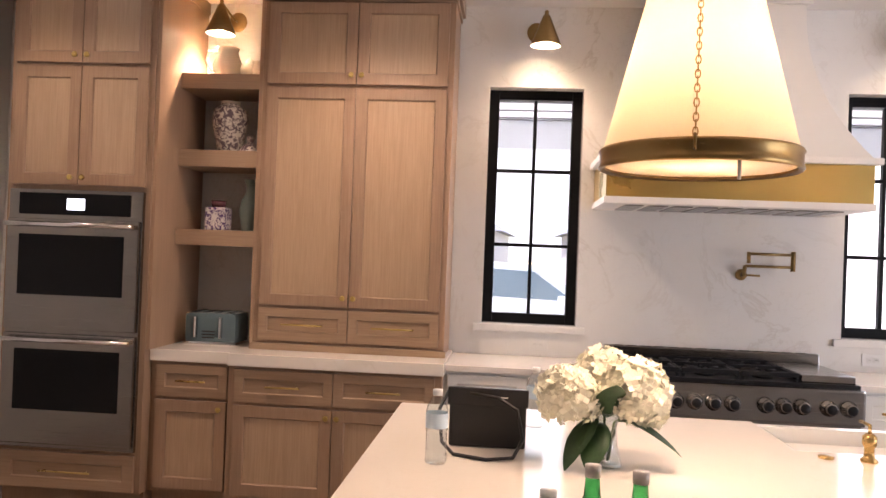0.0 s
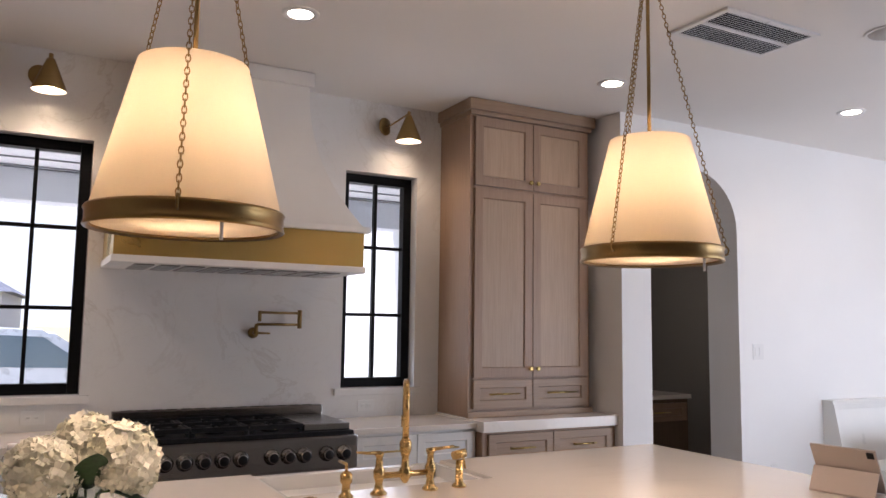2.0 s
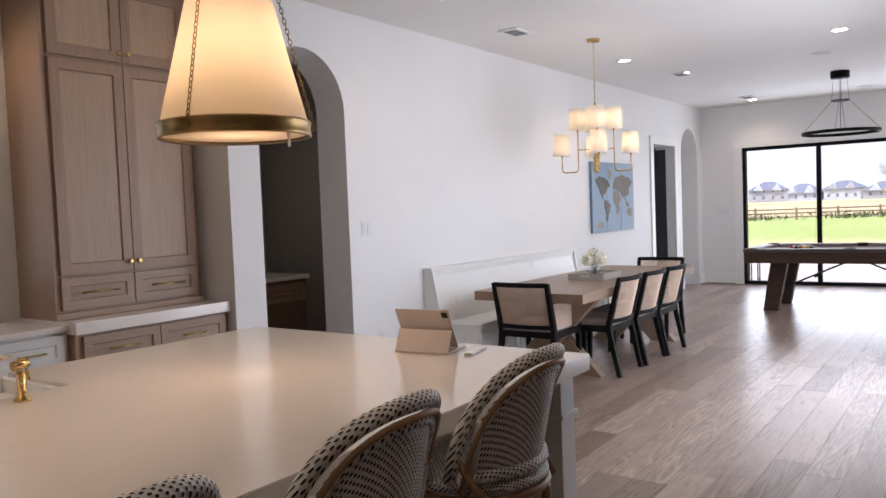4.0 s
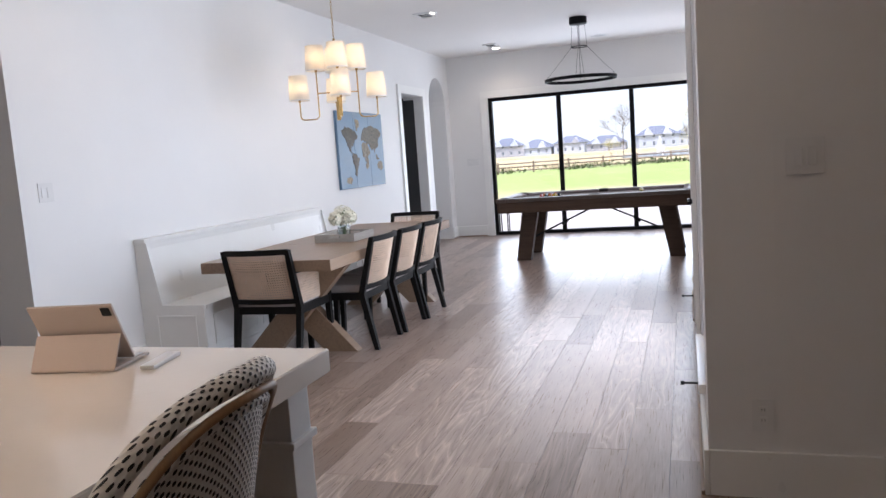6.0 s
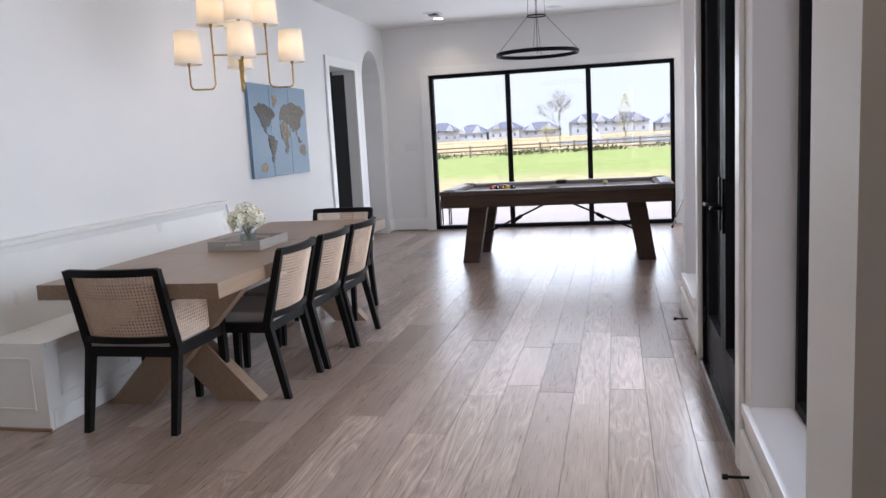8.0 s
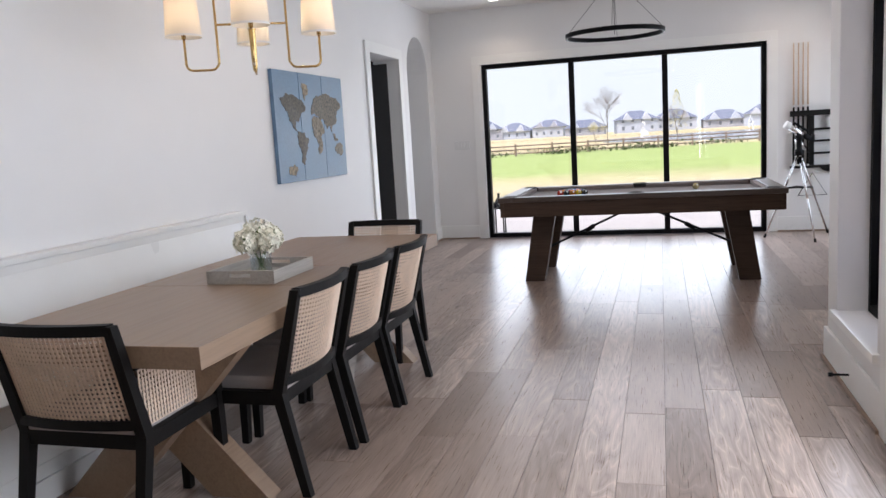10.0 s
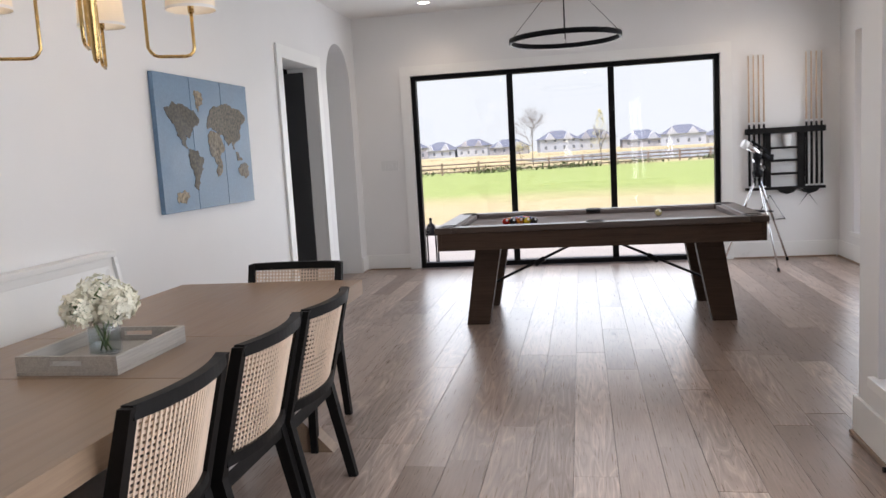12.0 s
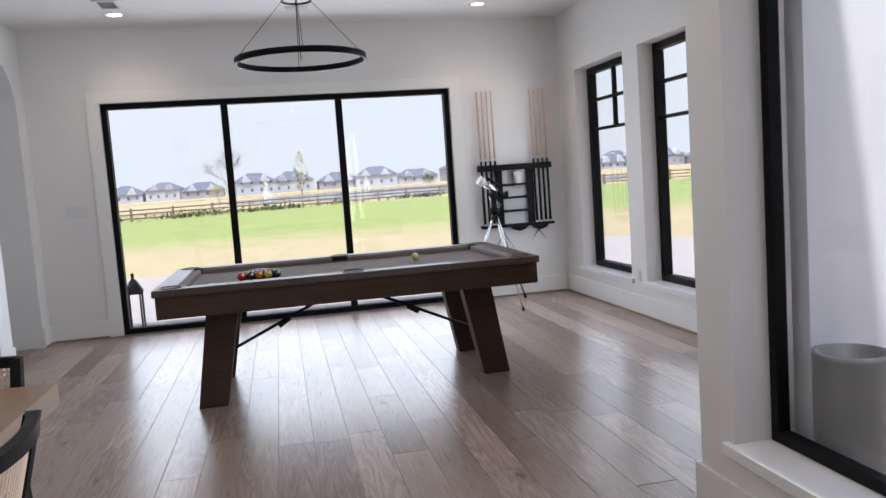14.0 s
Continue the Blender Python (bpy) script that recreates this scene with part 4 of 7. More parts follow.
def dining_chair(arms, label, group):
    """Faces +x; its origin lies on the floor between the back feet."""
    ch = thing("dining_chair", label, "chair", (0, 0, 0), group)
    hw = 0.245 if arms else 0.238
    tilt, bow = math.atan2(0.115, 0.43), (0.03 if arms else 0.042)
    for s in (-1, 1):
        bm = bmesh.new()
        bar4(bm, (-0.045, s * hw, 0), (0.045, s * hw, 0.42), 0.034, 0.036, 0.042, 0.046)
        bar4(bm, (0.045, s * hw, 0.42), (-0.065, s * hw, 0.835), 0.042, 0.046, 0.034, 0.036)
        part("back_leg", bm, M_BLACKW, ch)
        bm = bmesh.new()
        bar4(bm, (0.50, s * hw, 0), (0.485, s * hw, 0.43), 0.032, 0.034, 0.042, 0.044)
        if arms:
            bar4(bm, (0.485, s * hw, 0.43), (0.47, s * hw, 0.66), 0.042, 0.044, 0.038, 0.04)
        part("front_leg", bm, M_BLACKW, ch)
        if arms:
            bm = bmesh.new()
            prism(bm, [(0.0, 0.665), (0.49, 0.655), (0.49, 0.69), (0.0, 0.70)], "y", s * hw - 0.024, s * hw + 0.024)
            part("arm", bm, M_BLACKW, ch)
            cb = cane(0.40, 0.20)
            bmesh.ops.transform(cb, matrix=pose(0.245, s * hw, 0.45), verts=cb.verts)
            tagged(part("cane_side", cb, M_CANE, ch, "open woven cane side panel"), kind="stuff")
    for x in (0.04, 0.485):
        part("seat_rail", B(x - 0.018, x + 0.018, -hw + 0.02, hw - 0.02, 0.375, 0.43, 0.003), M_BLACKW, ch)
    for s in (-1, 1):
        part("seat_rail", B(0.06, 0.465, s * hw - 0.018, s * hw + 0.018, 0.375, 0.43, 0.003), M_BLACKW, ch)
    part("seat", B(0.02, 0.5, -hw + 0.012, hw - 0.012, 0.425, 0.485, 0.02), M_SEAT, ch, "taupe upholstered seat")
    for z0, z1, x in ((0.452, 0.485, 0.027), (0.803, 0.84, -0.062)):
        ys = [hw * (i / 8 - 1) for i in range(17)]
        arc = [x - bow * (1 - (v / hw) ** 2) for v in ys]
        part("back_rail", P([(a - 0.017, v) for a, v in zip(arc, ys)] + [(a + 0.015, v) for a, v in reversed(list(zip(arc, ys)))], "z", z0, z1), M_BLACKW, ch)
    cb = cane(2 * hw - 0.036, 0.338, curve=-bow)
    bmesh.ops.transform(cb, matrix=pose(0.024, 0, 0.48) @ pose(0, 0, 0, 0, -math.degrees(tilt) * 0.97, 0) @ pose(0, 0, 0, 0, 0, -90), verts=cb.verts)
    tagged(part("cane_back", cb, M_CANE, ch, "open woven cane backrest"), kind="stuff")
    return ch


armchair = dining_chair(True, "black framed armchair with woven cane back and sides", "chairs round the dining table")
armchair.matrix_basis = pose(5.905, 2.999, 0)
copy_thing(armchair, pose(8.72, 2.87, 0, 0, 0, 180))
side = dining_chair(False, "black framed dining chair with woven cane back", "chairs round the dining table")
side.matrix_basis = pose(6.66, 2.445, 0, 0, 0, 90)
copy_thing(side, pose(7.215, 2.425, 0, 0, 0, 90))
copy_thing(side, pose(7.73, 2.405, 0, 0, 0, 90))


# ---- counter stools ----
def weave(name, sx, sy, sz):
    """Cream strands with staggered dark dots."""
    mt, nt, bs = nodes_of(name)
    tc = nt.nodes.new("ShaderNodeTexCoord")
    sep = nt.nodes.new("ShaderNodeSeparateXYZ")
    nt.links.new(tc.outputs["Object"], sep.inputs[0])

    def wave(sock, k):
        a = nt.nodes.new("ShaderNodeMath")
        a.operation = "MULTIPLY"
        a.inputs[1].default_value = k
        nt.links.new(sock, a.inputs[0])
        b = nt.nodes.new("ShaderNodeMath")
        b.operation = "SINE"
        nt.links.new(a.outputs[0], b.inputs[0])
        return b.outputs[0]
    ad = nt.nodes.new("ShaderNodeMath")
    ad.operation = "ADD"
    nt.links.new(sep.outputs[1], ad.inputs[0])
    nt.links.new(sep.outputs[2], ad.inputs[1])
    m = nt.nodes.new("ShaderNodeMath")
    m.operation = "MULTIPLY"
    nt.links.new(wave(sep.outputs[0], sx), m.inputs[0])
    nt.links.new(wave(ad.outputs[0], sz), m.inputs[1])
    c = ramp(nt, m.outputs[0], [(0.30, (0.86, 0.84, 0.80)), (0.40, (0.008, 0.008, 0.012))])
    n = noise_node(nt, tc.outputs["Object"], 60, 3)
    c = mix(nt, 1.0, c, ramp(nt, n, [(0.3, (0.82, 0.8, 0.78)), (0.7, (1, 1, 1))]), "MULTIPLY")
    nt.links.new(c, bs.inputs["Base Color"])
    bs.inputs["Roughness"].default_value = 0.5
    bump(nt, bs, m.outputs[0], 0.5, 0.002)
    return mt


M_WEAVE = weave("black_and_cream_weave", 430, 0, 430)
M_WEAVEW = weave("black_and_cream_wrap", 330, 0, 330)
M_BAND_PALE = plain("pale_cane_band", (0.62, 0.60, 0.57), 0.5, vary=0.08)
M_RATTAN = wood("rattan_pole", (0.22, 0.12, 0.06), (0.38, 0.23, 0.12), "z", 0.4, 2.0)


def arch_pts(w, z0, z1, y0, lean, bow, n=26, power=2.6):
    """An upright arch across x whose sides bow forward (+y) as a chair back does."""
    pts = []
    for i in range(n + 1):
        a = math.pi * i / n
        cx, sz = math.cos(a), math.sin(a)
        x = -math.copysign(abs(cx) ** (2 / power), cx) * w / 2
        z = z0 + (z1 - z0) * abs(sz) ** (2 / power)
        pts.append((x, y0 - lean * (z - z0) + bow * (2 * x / w) ** 2, z))
    return pts


def counter_stool():
    """Faces +y; its origin lies on the floor under the seat."""
    st = thing("counter_stool", "black and cream woven rattan bistro counter stool", "stool", (0, 0, 0), "stools at the island")
    bm = T(arch_pts(0.47, 0.70, 1.04, -0.19, 0.22, 0.13), 0.021, 10)
    part("back_frame", bm, M_WEAVEW, st, "woven wrapped outer back hoop")
    part("inner_hoop", T(arch_pts(0.40, 0.70, 0.99, -0.195, 0.22, 0.10), 0.013, 8), M_WEAVEW, st)
    part("pole_hoop", T(arch_pts(0.435, 0.66, 1.012, -0.203, 0.22, 0.115), 0.0085, 8), M_RATTAN, st)
    bm = bmesh.new()
    nx, nz = 14, 10
    grid = []
    for j in range(nz + 1):
        row = []
        z = 0.70 + 0.285 * j / nz
        f = math.sqrt(max(0.0, 1 - max(0, (j / nz)) ** 2.6 * 0.86))
        for i in range(nx + 1):
            x = (i / nx - 0.5) * 0.385 * f
            row.append(bm.verts.new((x, -0.197 - 0.22 * (z - 0.70) + 0.10 * (2 * x / 0.40) ** 2, z)))
        grid.append(row)
    for j in range(nz):
        for i in range(nx):
            bm.faces.new((grid[j][i], grid[j][i + 1], grid[j + 1][i + 1], grid[j + 1][i])).smooth = True
    ex = bmesh.ops.extrude_face_region(bm, geom=bm.faces[:])
    bmesh.ops.translate(bm, vec=(0, 0.008, 0), verts=[v for v in ex["geom"] if isinstance(v, bmesh.types.BMVert)])
    part("back_panel", bm, M_WEAVE, st)
    bm = L([(0.0, 0.645), (0.19, 0.645), (0.215, 0.655), (0.22, 0.668), (0.21, 0.682), (0.15, 0.69), (0.0, 0.69)], 28)
    part("seat", bm, M_WEAVE, st, "round woven seat")
    for sx in (-1, 1):
        part("side_band", T([(sx * 0.196, -0.206 - 0.22 * (z - 0.70) + 0.10, z) for z in (0.69, 0.78, 0.87)], 0.012, 8), M_BAND_PALE, st, "pale flat wrapped side band")
    part("bottom_rail", T([(x, -0.2 + 0.10 * (2 * x / 0.40) ** 2, 0.705) for x in (-0.2, -0.15, -0.08, 0, 0.08, 0.15, 0.2)], 0.019, 10), M_WEAVEW, st)
    part("seat_ring", T([(0.212 * math.cos(i * math.pi / 14), 0.212 * math.sin(i * math.pi / 14), 0.635) for i in range(28)], 0.014, 8, True), M_RATTAN, st)
    for sx, sy in ((-1, 1), (1, 1), (-1, -1), (1, -1)):
        pts = [(sx * 0.15, sy * 0.15, 0.64), (sx * 0.165, sy * 0.165, 0.35), (sx * 0.185, sy * 0.185, 0.0)]
        part("leg", T(pts, 0.015, 8), M_RATTAN, st)
    for sx in (-1, 1):
        part("back_post", T([(sx * 0.17, -0.17, 0.62), (sx * 0.20, -0.12, 0.68), (sx * 0.225, -0.085, 0.76)], 0.013, 8), M_RATTAN, st)
    part("foot_ring", T([(0.245 * math.cos(i * math.pi / 14), 0.245 * math.sin(i * math.pi / 14), 0.24) for i in range(28)], 0.011, 8, True), M_RATTAN, st)
    return st


stool = counter_stool()
stool.matrix_basis = pose(2.315, 1.15, 0)
for sx in (1.675, 1.02, 0.37):
    copy_thing(stool, pose(sx, 1.15, 0, 0, 0, (sx * 7) % 5 - 2))


# ---- lamps ----
def cloth(name, color):
    """Pleated-free linen that lets the bulb's light through."""
    mt, nt, bs = nodes_of(name)
    w = noise_node(nt, coords(nt, (1, 1, 1)), 350, 2)
    c = ramp(nt, w, [(0.2, tuple(k * 0.94 for k in color)), (0.8, color)])
    di = nt.nodes.new("ShaderNodeBsdfDiffuse")
    tr = nt.nodes.new("ShaderNodeBsdfTranslucent")
    mx = nt.nodes.new("ShaderNodeMixShader")
    mx.inputs[0].default_value = 0.55
    nt.links.new(c, di.inputs[0])
    nt.links.new(c, tr.inputs[0])
    nt.links.new(di.outputs[0], mx.inputs[1])
    nt.links.new(tr.outputs[0], mx.inputs[2])
    nt.links.new(mx.outputs[0], nt.nodes["Material Output"].inputs[0])
    return mt


M_SHADE = cloth("cream_linen_shade", (0.88, 0.82, 0.72))
M_BULB = glow("lit_bulb", (1.0, 0.75, 0.45), 6.0)


def chain(a, b, link=0.026):
    """Interlocking oval links from a to b."""
    bm = bmesh.new()
    a, b = Vector(a), Vector(b)
    d = (b - a)
    n = max(2, int(d.length / (link * 0.74)))
    q = d.to_track_quat("Z", "Y").to_matrix().to_4x4()
    for i in range(n):
        c = a + d * ((i + 0.5) / n)
        m = Matrix.Translation(c) @ q @ pose(0, 0, 0, 0, 0, 90 * (i % 2))
        tube(bm, [m @ Vector((0.0065 * math.cos(k * math.pi / 4), 0, link / 2 * math.sin(k * math.pi / 4))) for k in range(8)], 0.0019, 5, True)
    return bm


def pendant(x, y, first):
    p = thing("pendant_lamp", "large cream linen pendant with a brass ring on chains", "pendant lamp", (x, y, CEIL), "pendants over the island")
    bm = bmesh.new()
    lathe(bm, [(0.262, 1.79), (0.155, 2.225)], 56, None, False)
    lathe(bm, [(0.26, 1.79), (0.153, 2.225)], 56, None, False)
    bmesh.ops.translate(bm, vec=(x, y, 0), verts=bm.verts)
    part("shade", bm, M_SHADE, p, "cream linen cone shade")
    bm = L([(0.254, 1.748), (0.268, 1.742), (0.273, 1.747), (0.269, 1.757), (0.269, 1.785), (0.273, 1.792), (0.269, 1.799), (0.254, 1.798), (0.254, 1.748)], 64, Matrix.Translation((x, y, 0)), False)
    part("ring", bm, M_BRASSDK, p, "antique brass ring")
    part("diffuser", L([(0.0, 1.754), (0.253, 1.754), (0.253, 1.758), (0.0, 1.758)], 48, Matrix.Translation((x, y, 0)), False), M_SHADE, p)
    for k in range(3):
        a = radians(first + 120 * k)
        c, s = math.cos(a), math.sin(a)
        part("chain", chain((x + 0.275 * c, y + 0.275 * s, 1.80), (x + 0.03 * c, y + 0.03 * s, 2.87)), M_BRASSDK, p)
        part("hook", T([(x + 0.26 * c, y + 0.26 * s, 1.765), (x + 0.282 * c, y + 0.282 * s, 1.773), (x + 0.285 * c, y + 0.285 * s, 1.79), (x + 0.275 * c, y + 0.275 * s, 1.805)], 0.004, 6), M_BRASSDK, p)
    part("rod", T([(x, y, 2.1), (x, y, CEIL - 0.02)], 0.0075, 10), M_BRASSDK, p)
    part("canopy", L([(0.0, CEIL - 0.03), (0.055, CEIL - 0.028), (0.07, CEIL - 0.012), (0.07, CEIL - 0.001)], 28, Matrix.Translation((x, y, 0))), M_BRASSDK, p)
    part("hub", L([(0.0, 2.855), (0.03, 2.86), (0.034, 2.88), (0.012, 2.895)], 20, Matrix.Translation((x, y, 0))), M_BRASSDK, p)
    part("pull", T([(x + 0.05, y - 0.22, 1.755), (x + 0.05, y - 0.22, 1.70)], 0.005, 6), M_PLASTIC, p)
    for k in range(3):
        a = k * 2.094
        part("bulb", L([(0.0, 1.93), (0.026, 1.945), (0.03, 1.97), (0.014, 2.01), (0.012, 2.04)], 12, Matrix.Translation((x + 0.05 * math.cos(a), y + 0.05 * math.sin(a), 0))), M_BULB, p)
    lamp("pendant_downlight", "SPOT", pose(x, y, 1.745), 10.5, WARM, (150, 0.18))
    lamp("pendant_light", "POINT", pose(x, y, 2.05), PEND, WARM, (0.07, 0))


pendant(0.5, 2.107, -105)
pendant(2.238, 2.095, -163)


def sconce(x, y, z, turn, power=SCON):
    s = thing("wall_sconce", "aged brass swing arm sconce with a cone shade", "wall lamp", (x, y, z), "sconces on the marble wall")
    m = pose(x, y, z, 0, 0, turn)
    part("backplate", L([(0.0, 0.02), (0.055, 0.018), (0.062, 0.008), (0.062, 0.001)], 28, m @ pose(0, 0, 0, 90)), M_BRASSDK, s)
    part("arm", T([m @ Vector(p) for p in ((0, -0.015, 0), (0, -0.05, 0.0), (0, -0.2, 0.055), (0, -0.215, 0.065))], 0.0065, 8), M_BRASSDK, s)
    part("knuckle", L([(0.0, -0.02), (0.012, -0.016), (0.012, 0.022), (0.0, 0.028)], 12, m @ pose(0, -0.215, 0.05)), M_BRASSDK, s)
    bm = bmesh.new()
    lathe(bm, [(0.088, -0.165), (0.09, -0.16), (0.026, 0.0), (0.02, 0.015), (0.0, 0.018)], 32, m @ pose(0, -0.215, 0.03), False)
    part("shade", bm, M_BRASSDK, s)
    part("inner_shade", L([(0.086, -0.163), (0.022, -0.005), (0.0, -0.004)], 32, m @ pose(0, -0.215, 0.03), False), M_PLASTIC, s)
    part("bulb", L([(0.0, -0.15), (0.028, -0.14), (0.03, -0.11), (0.012, -0.07), (0.012, -0.03)], 14, m @ pose(0, -0.215, 0.03)), glow("sconce_bulb", (1.0, 0.78, 0.5), 14.0) if "sconce_bulb" not in bpy.data.materials else bpy.data.materials["sconce_bulb"], s)
    lamp("sconce_light", "SPOT", m @ pose(0, -0.215, -0.13), power, WARM, (125, 0.04))


sconce(0.104, NK, 2.868, 13)
sconce(2.235, NK, 2.868, 26, 1.6)
sconce(-1.784, NK, 2.91, -8, 13.0)


def can_light(x, y, power=CAN):
    c = thing("ceiling_light", "round white recessed ceiling light, lit; unseen ones added", "ceiling light", (x, y, CEIL), "recessed ceiling lights")
    part("trim_ring", L([(0.062, CEIL - 0.001), (0.064, CEIL - 0.007), (0.092, CEIL - 0.006), (0.095, CEIL - 0.001)], 36, Matrix.Translation((x, y, 0)), False), M_PLASTIC, c)
    part("lens", L([(0.0, CEIL - 0.005), (0.063, CEIL - 0.005), (0.063, CEIL - 0.002), (0.0, CEIL - 0.002)], 32, Matrix.Translation((x, y, 0)), False), M_LED, c)
    lamp("can_lamp", "SPOT", pose(x, y, CEIL - 0.02), power, (1.0, 0.82, 0.62), (140, 0.06))


# Cans at x < 0, y 0.6 and (5.1, 1.2): unseen, added as fill.
for cx, cy in ((1.23, 3.46), (3.28, 3.52), (-0.8, 3.46), (-2.5, 3.3), (-2.5, 1.2), (1.23, 0.6), (3.25, 0.6), (-0.8, 0.6), (5.13, 3.16), (8.6, 3.16), (8.67, 1.03), (9.94, 2.93), (13.42, 2.97), (13.33, -0.4), (5.1, 1.2), (11.0, -0.4)):
    can_light(cx, cy, 1.3 if 1 < cx < 3.5 and cy > 3 else 8.0 if cx < -2 and cy > 3 else 20.0 if cx < -0.5 and cy > 3 else 4.5 if cx < 5.2 else CAN)


# Unseen ceiling light added to brighten the pantry.
can_light(5.25, 5.0, 5.0)


def grille(x0, x1, y0, y1, n, along, label):
    v = thing("ceiling_vent", label, "vent", ((x0 + x1) / 2, (y0 + y1) / 2, CEIL), "ceiling vents")
    part("backing", B(x0 + 0.02, x1 - 0.02, y0 + 0.02, y1 - 0.02, CEIL - 0.006, CEIL - 0.002), M_DARK, v)
    bm = bmesh.new()
    f = 0.03
    for a, b, c, d in ((x0, x1, y0, y0 + f), (x0, x1, y1 - f, y1), (x0, x0 + f, y0 + f, y1 - f), (x1 - f, x1, y0 + f, y1 - f)):
        box(bm, a, b, c, d, CEIL - 0.014, CEIL - 0.001, 0.002)
    if n > 12:
        box(bm, x0 + f, x1 - f, (y0 + y1) / 2 - 0.012, (y0 + y1) / 2 + 0.012, CEIL - 0.013, CEIL - 0.001)
    part("frame", bm, M_PLASTIC, v)
    for i in range(n):
        t = (i + 0.5) / n
        if along == "x":
            y = y0 + f + (y1 - y0 - 2 * f) * t
            bm = box(bmesh.new(), x0 + f, x1 - f, -0.006, 0.006, -0.0008, 0.0008, 0, pose(0, y, CEIL - 0.011, 35))
        else:
            x = x0 + f + (x1 - x0 - 2 * f) * t
            bm = box(bmesh.new(), -0.006, 0.006, y0 + f, y1 - f, -0.0008, 0.0008, 0, pose(x, 0, CEIL - 0.011, 0, 35))
        part("slat", bm, M_PLASTIC, v)


grille(2.98, 3.66, 2.34, 2.72, 18, "x", "large white return air grille in the ceiling")
grille(6.36, 6.66, 3.24, 3.44, 7, "x", "small white ceiling air vent")
grille(9.85, 10.15, 2.9, 3.1, 7, "x", "small white ceiling air vent")
grille(12.86, 13.16, 2.85, 3.05, 7, "x", "small white ceiling air vent")
for sx, sy in ((13.3, 1.35), (9.85, 1.38), (3.95, 2.15)):
    sp = thing("ceiling_speaker", "round white flush ceiling speaker", "speaker", (sx, sy, CEIL), "ceiling speakers")
    part("rim", L([(0.105, CEIL - 0.001), (0.107, CEIL - 0.008), (0.118, CEIL - 0.006), (0.12, CEIL - 0.001)], 36, Matrix.Translation((sx, sy, 0)), False), M_PLASTIC, sp)
    part("grille_cloth", L([(0.0, CEIL - 0.005), (0.105, CEIL - 0.004), (0.105, CEIL - 0.001)], 36, Matrix.Translation((sx, sy, 0)), False), plain("speaker_mesh", (0.6, 0.6, 0.59), 0.8, fine=500) if "speaker_mesh" not in bpy.data.materials else bpy.data.materials["speaker_mesh"], sp)

# dining chandelier
CX, CY = 7.33, 2.96
chd = thing("chandelier", "brass chandelier with eight small linen shades", "chandelier", (CX, CY, CEIL))
M_GOLD = brushed("satin_gold", (0.62, 0.42, 0.17), 0.25)
part("canopy", L([(0.0, CEIL - 0.03), (0.06, CEIL - 0.025), (0.065, CEIL - 0.001)], 24, Matrix.Translation((CX, CY, 0))), M_GOLD, chd)
part("chain", chain((CX, CY, 2.42), (CX, CY, CEIL - 0.03), 0.04), M_GOLD, chd)
part("stem", T([(CX, CY, 1.80), (CX, CY, 2.43)], 0.010, 10), M_GOLD, chd)
part("finial", L([(0.0, 1.75), (0.010, 1.76), (0.014, 1.80), (0.017, 1.95), (0.02, 1.96), (0.02, 1.98), (0.0, 1.985)], 14, Matrix.Translation((CX, CY, 0))), M_GOLD, chd)
for k in range(4):
    a = radians(90 * k + 28)
    c, s = math.cos(a), math.sin(a)

    def at(r, z):
        return (CX + r * c, CY + r * s, z)
    part("arm", T([at(0.01, 1.985), at(0.17, 1.985)], 0.0055, 8), M_GOLD, chd)
    pts = [at(0.17, 2.2), at(0.17, 1.80)] + [at(0.205 - 0.03 * math.cos(radians(q)), 1.80 - 0.03 * math.sin(radians(q))) for q in (30, 60, 90)]
    pts += [at(0.295 + 0.03 * math.sin(radians(q)), 1.80 - 0.03 * math.cos(radians(q))) for q in (0, 30, 60, 90)] + [at(0.325, 1.95)]
    part("arm", T(pts, 0.006, 8), M_GOLD, chd)
    for r, z in ((0.17, 2.17), (0.325, 1.93)):
        m = Matrix.Translation(at(r, z))
        sh = part("shade", L([(0.086, 0.0), (0.0745, 0.205)], 28, m, False), M_SHADE, chd, "small cream linen drum shade")
        part("trim_band", L([(0.0865, -0.002), (0.0875, 0.004), (0.0865, 0.008)], 28, m, False), M_PLASTIC, sh)
        part("candle", L([(0.011, -0.01), (0.011, 0.07), (0.0, 0.071)], 10, m), M_GOLD, sh)
        part("bulb", L([(0.008, 0.071), (0.018, 0.09), (0.016, 0.115), (0.0, 0.135)], 10, m), M_BULB, sh)
        lamp("chandelier_light", "POINT", m @ pose(0, 0, 0.105), CHAND, WARM, (0.02, 0))

# ---- billiard room things ----
RX, RY = 11.45, 1.43
rl = thing("ring_pendant", "black metal ring pendant on thin wires", "pendant lamp", (RX, RY, CEIL))
part("ring", L([(0.44, 2.235), (0.458, 2.235), (0.458, 2.275), (0.44, 2.275), (0.44, 2.235)], 72, Matrix.Translation((RX, RY, 0)), False), M_BLACK, rl)
part("inner_band", L([(0.4385, 2.242), (0.4385, 2.268)], 72, Matrix.Translation((RX, RY, 0)), False), M_BLACK, rl)
part("canopy", L([(0.0, CEIL - 0.09), (0.11, CEIL - 0.088), (0.112, CEIL - 0.08), (0.112, CEIL - 0.001)], 32, Matrix.Translation((RX, RY, 0))), M_BLACK, rl)
part("hub", L([(0.10, 2.655), (0.104, 2.655), (0.104, 2.668), (0.10, 2.668), (0.10, 2.655)], 28, Matrix.Translation((RX, RY, 0)), False), M_BLACK, rl)
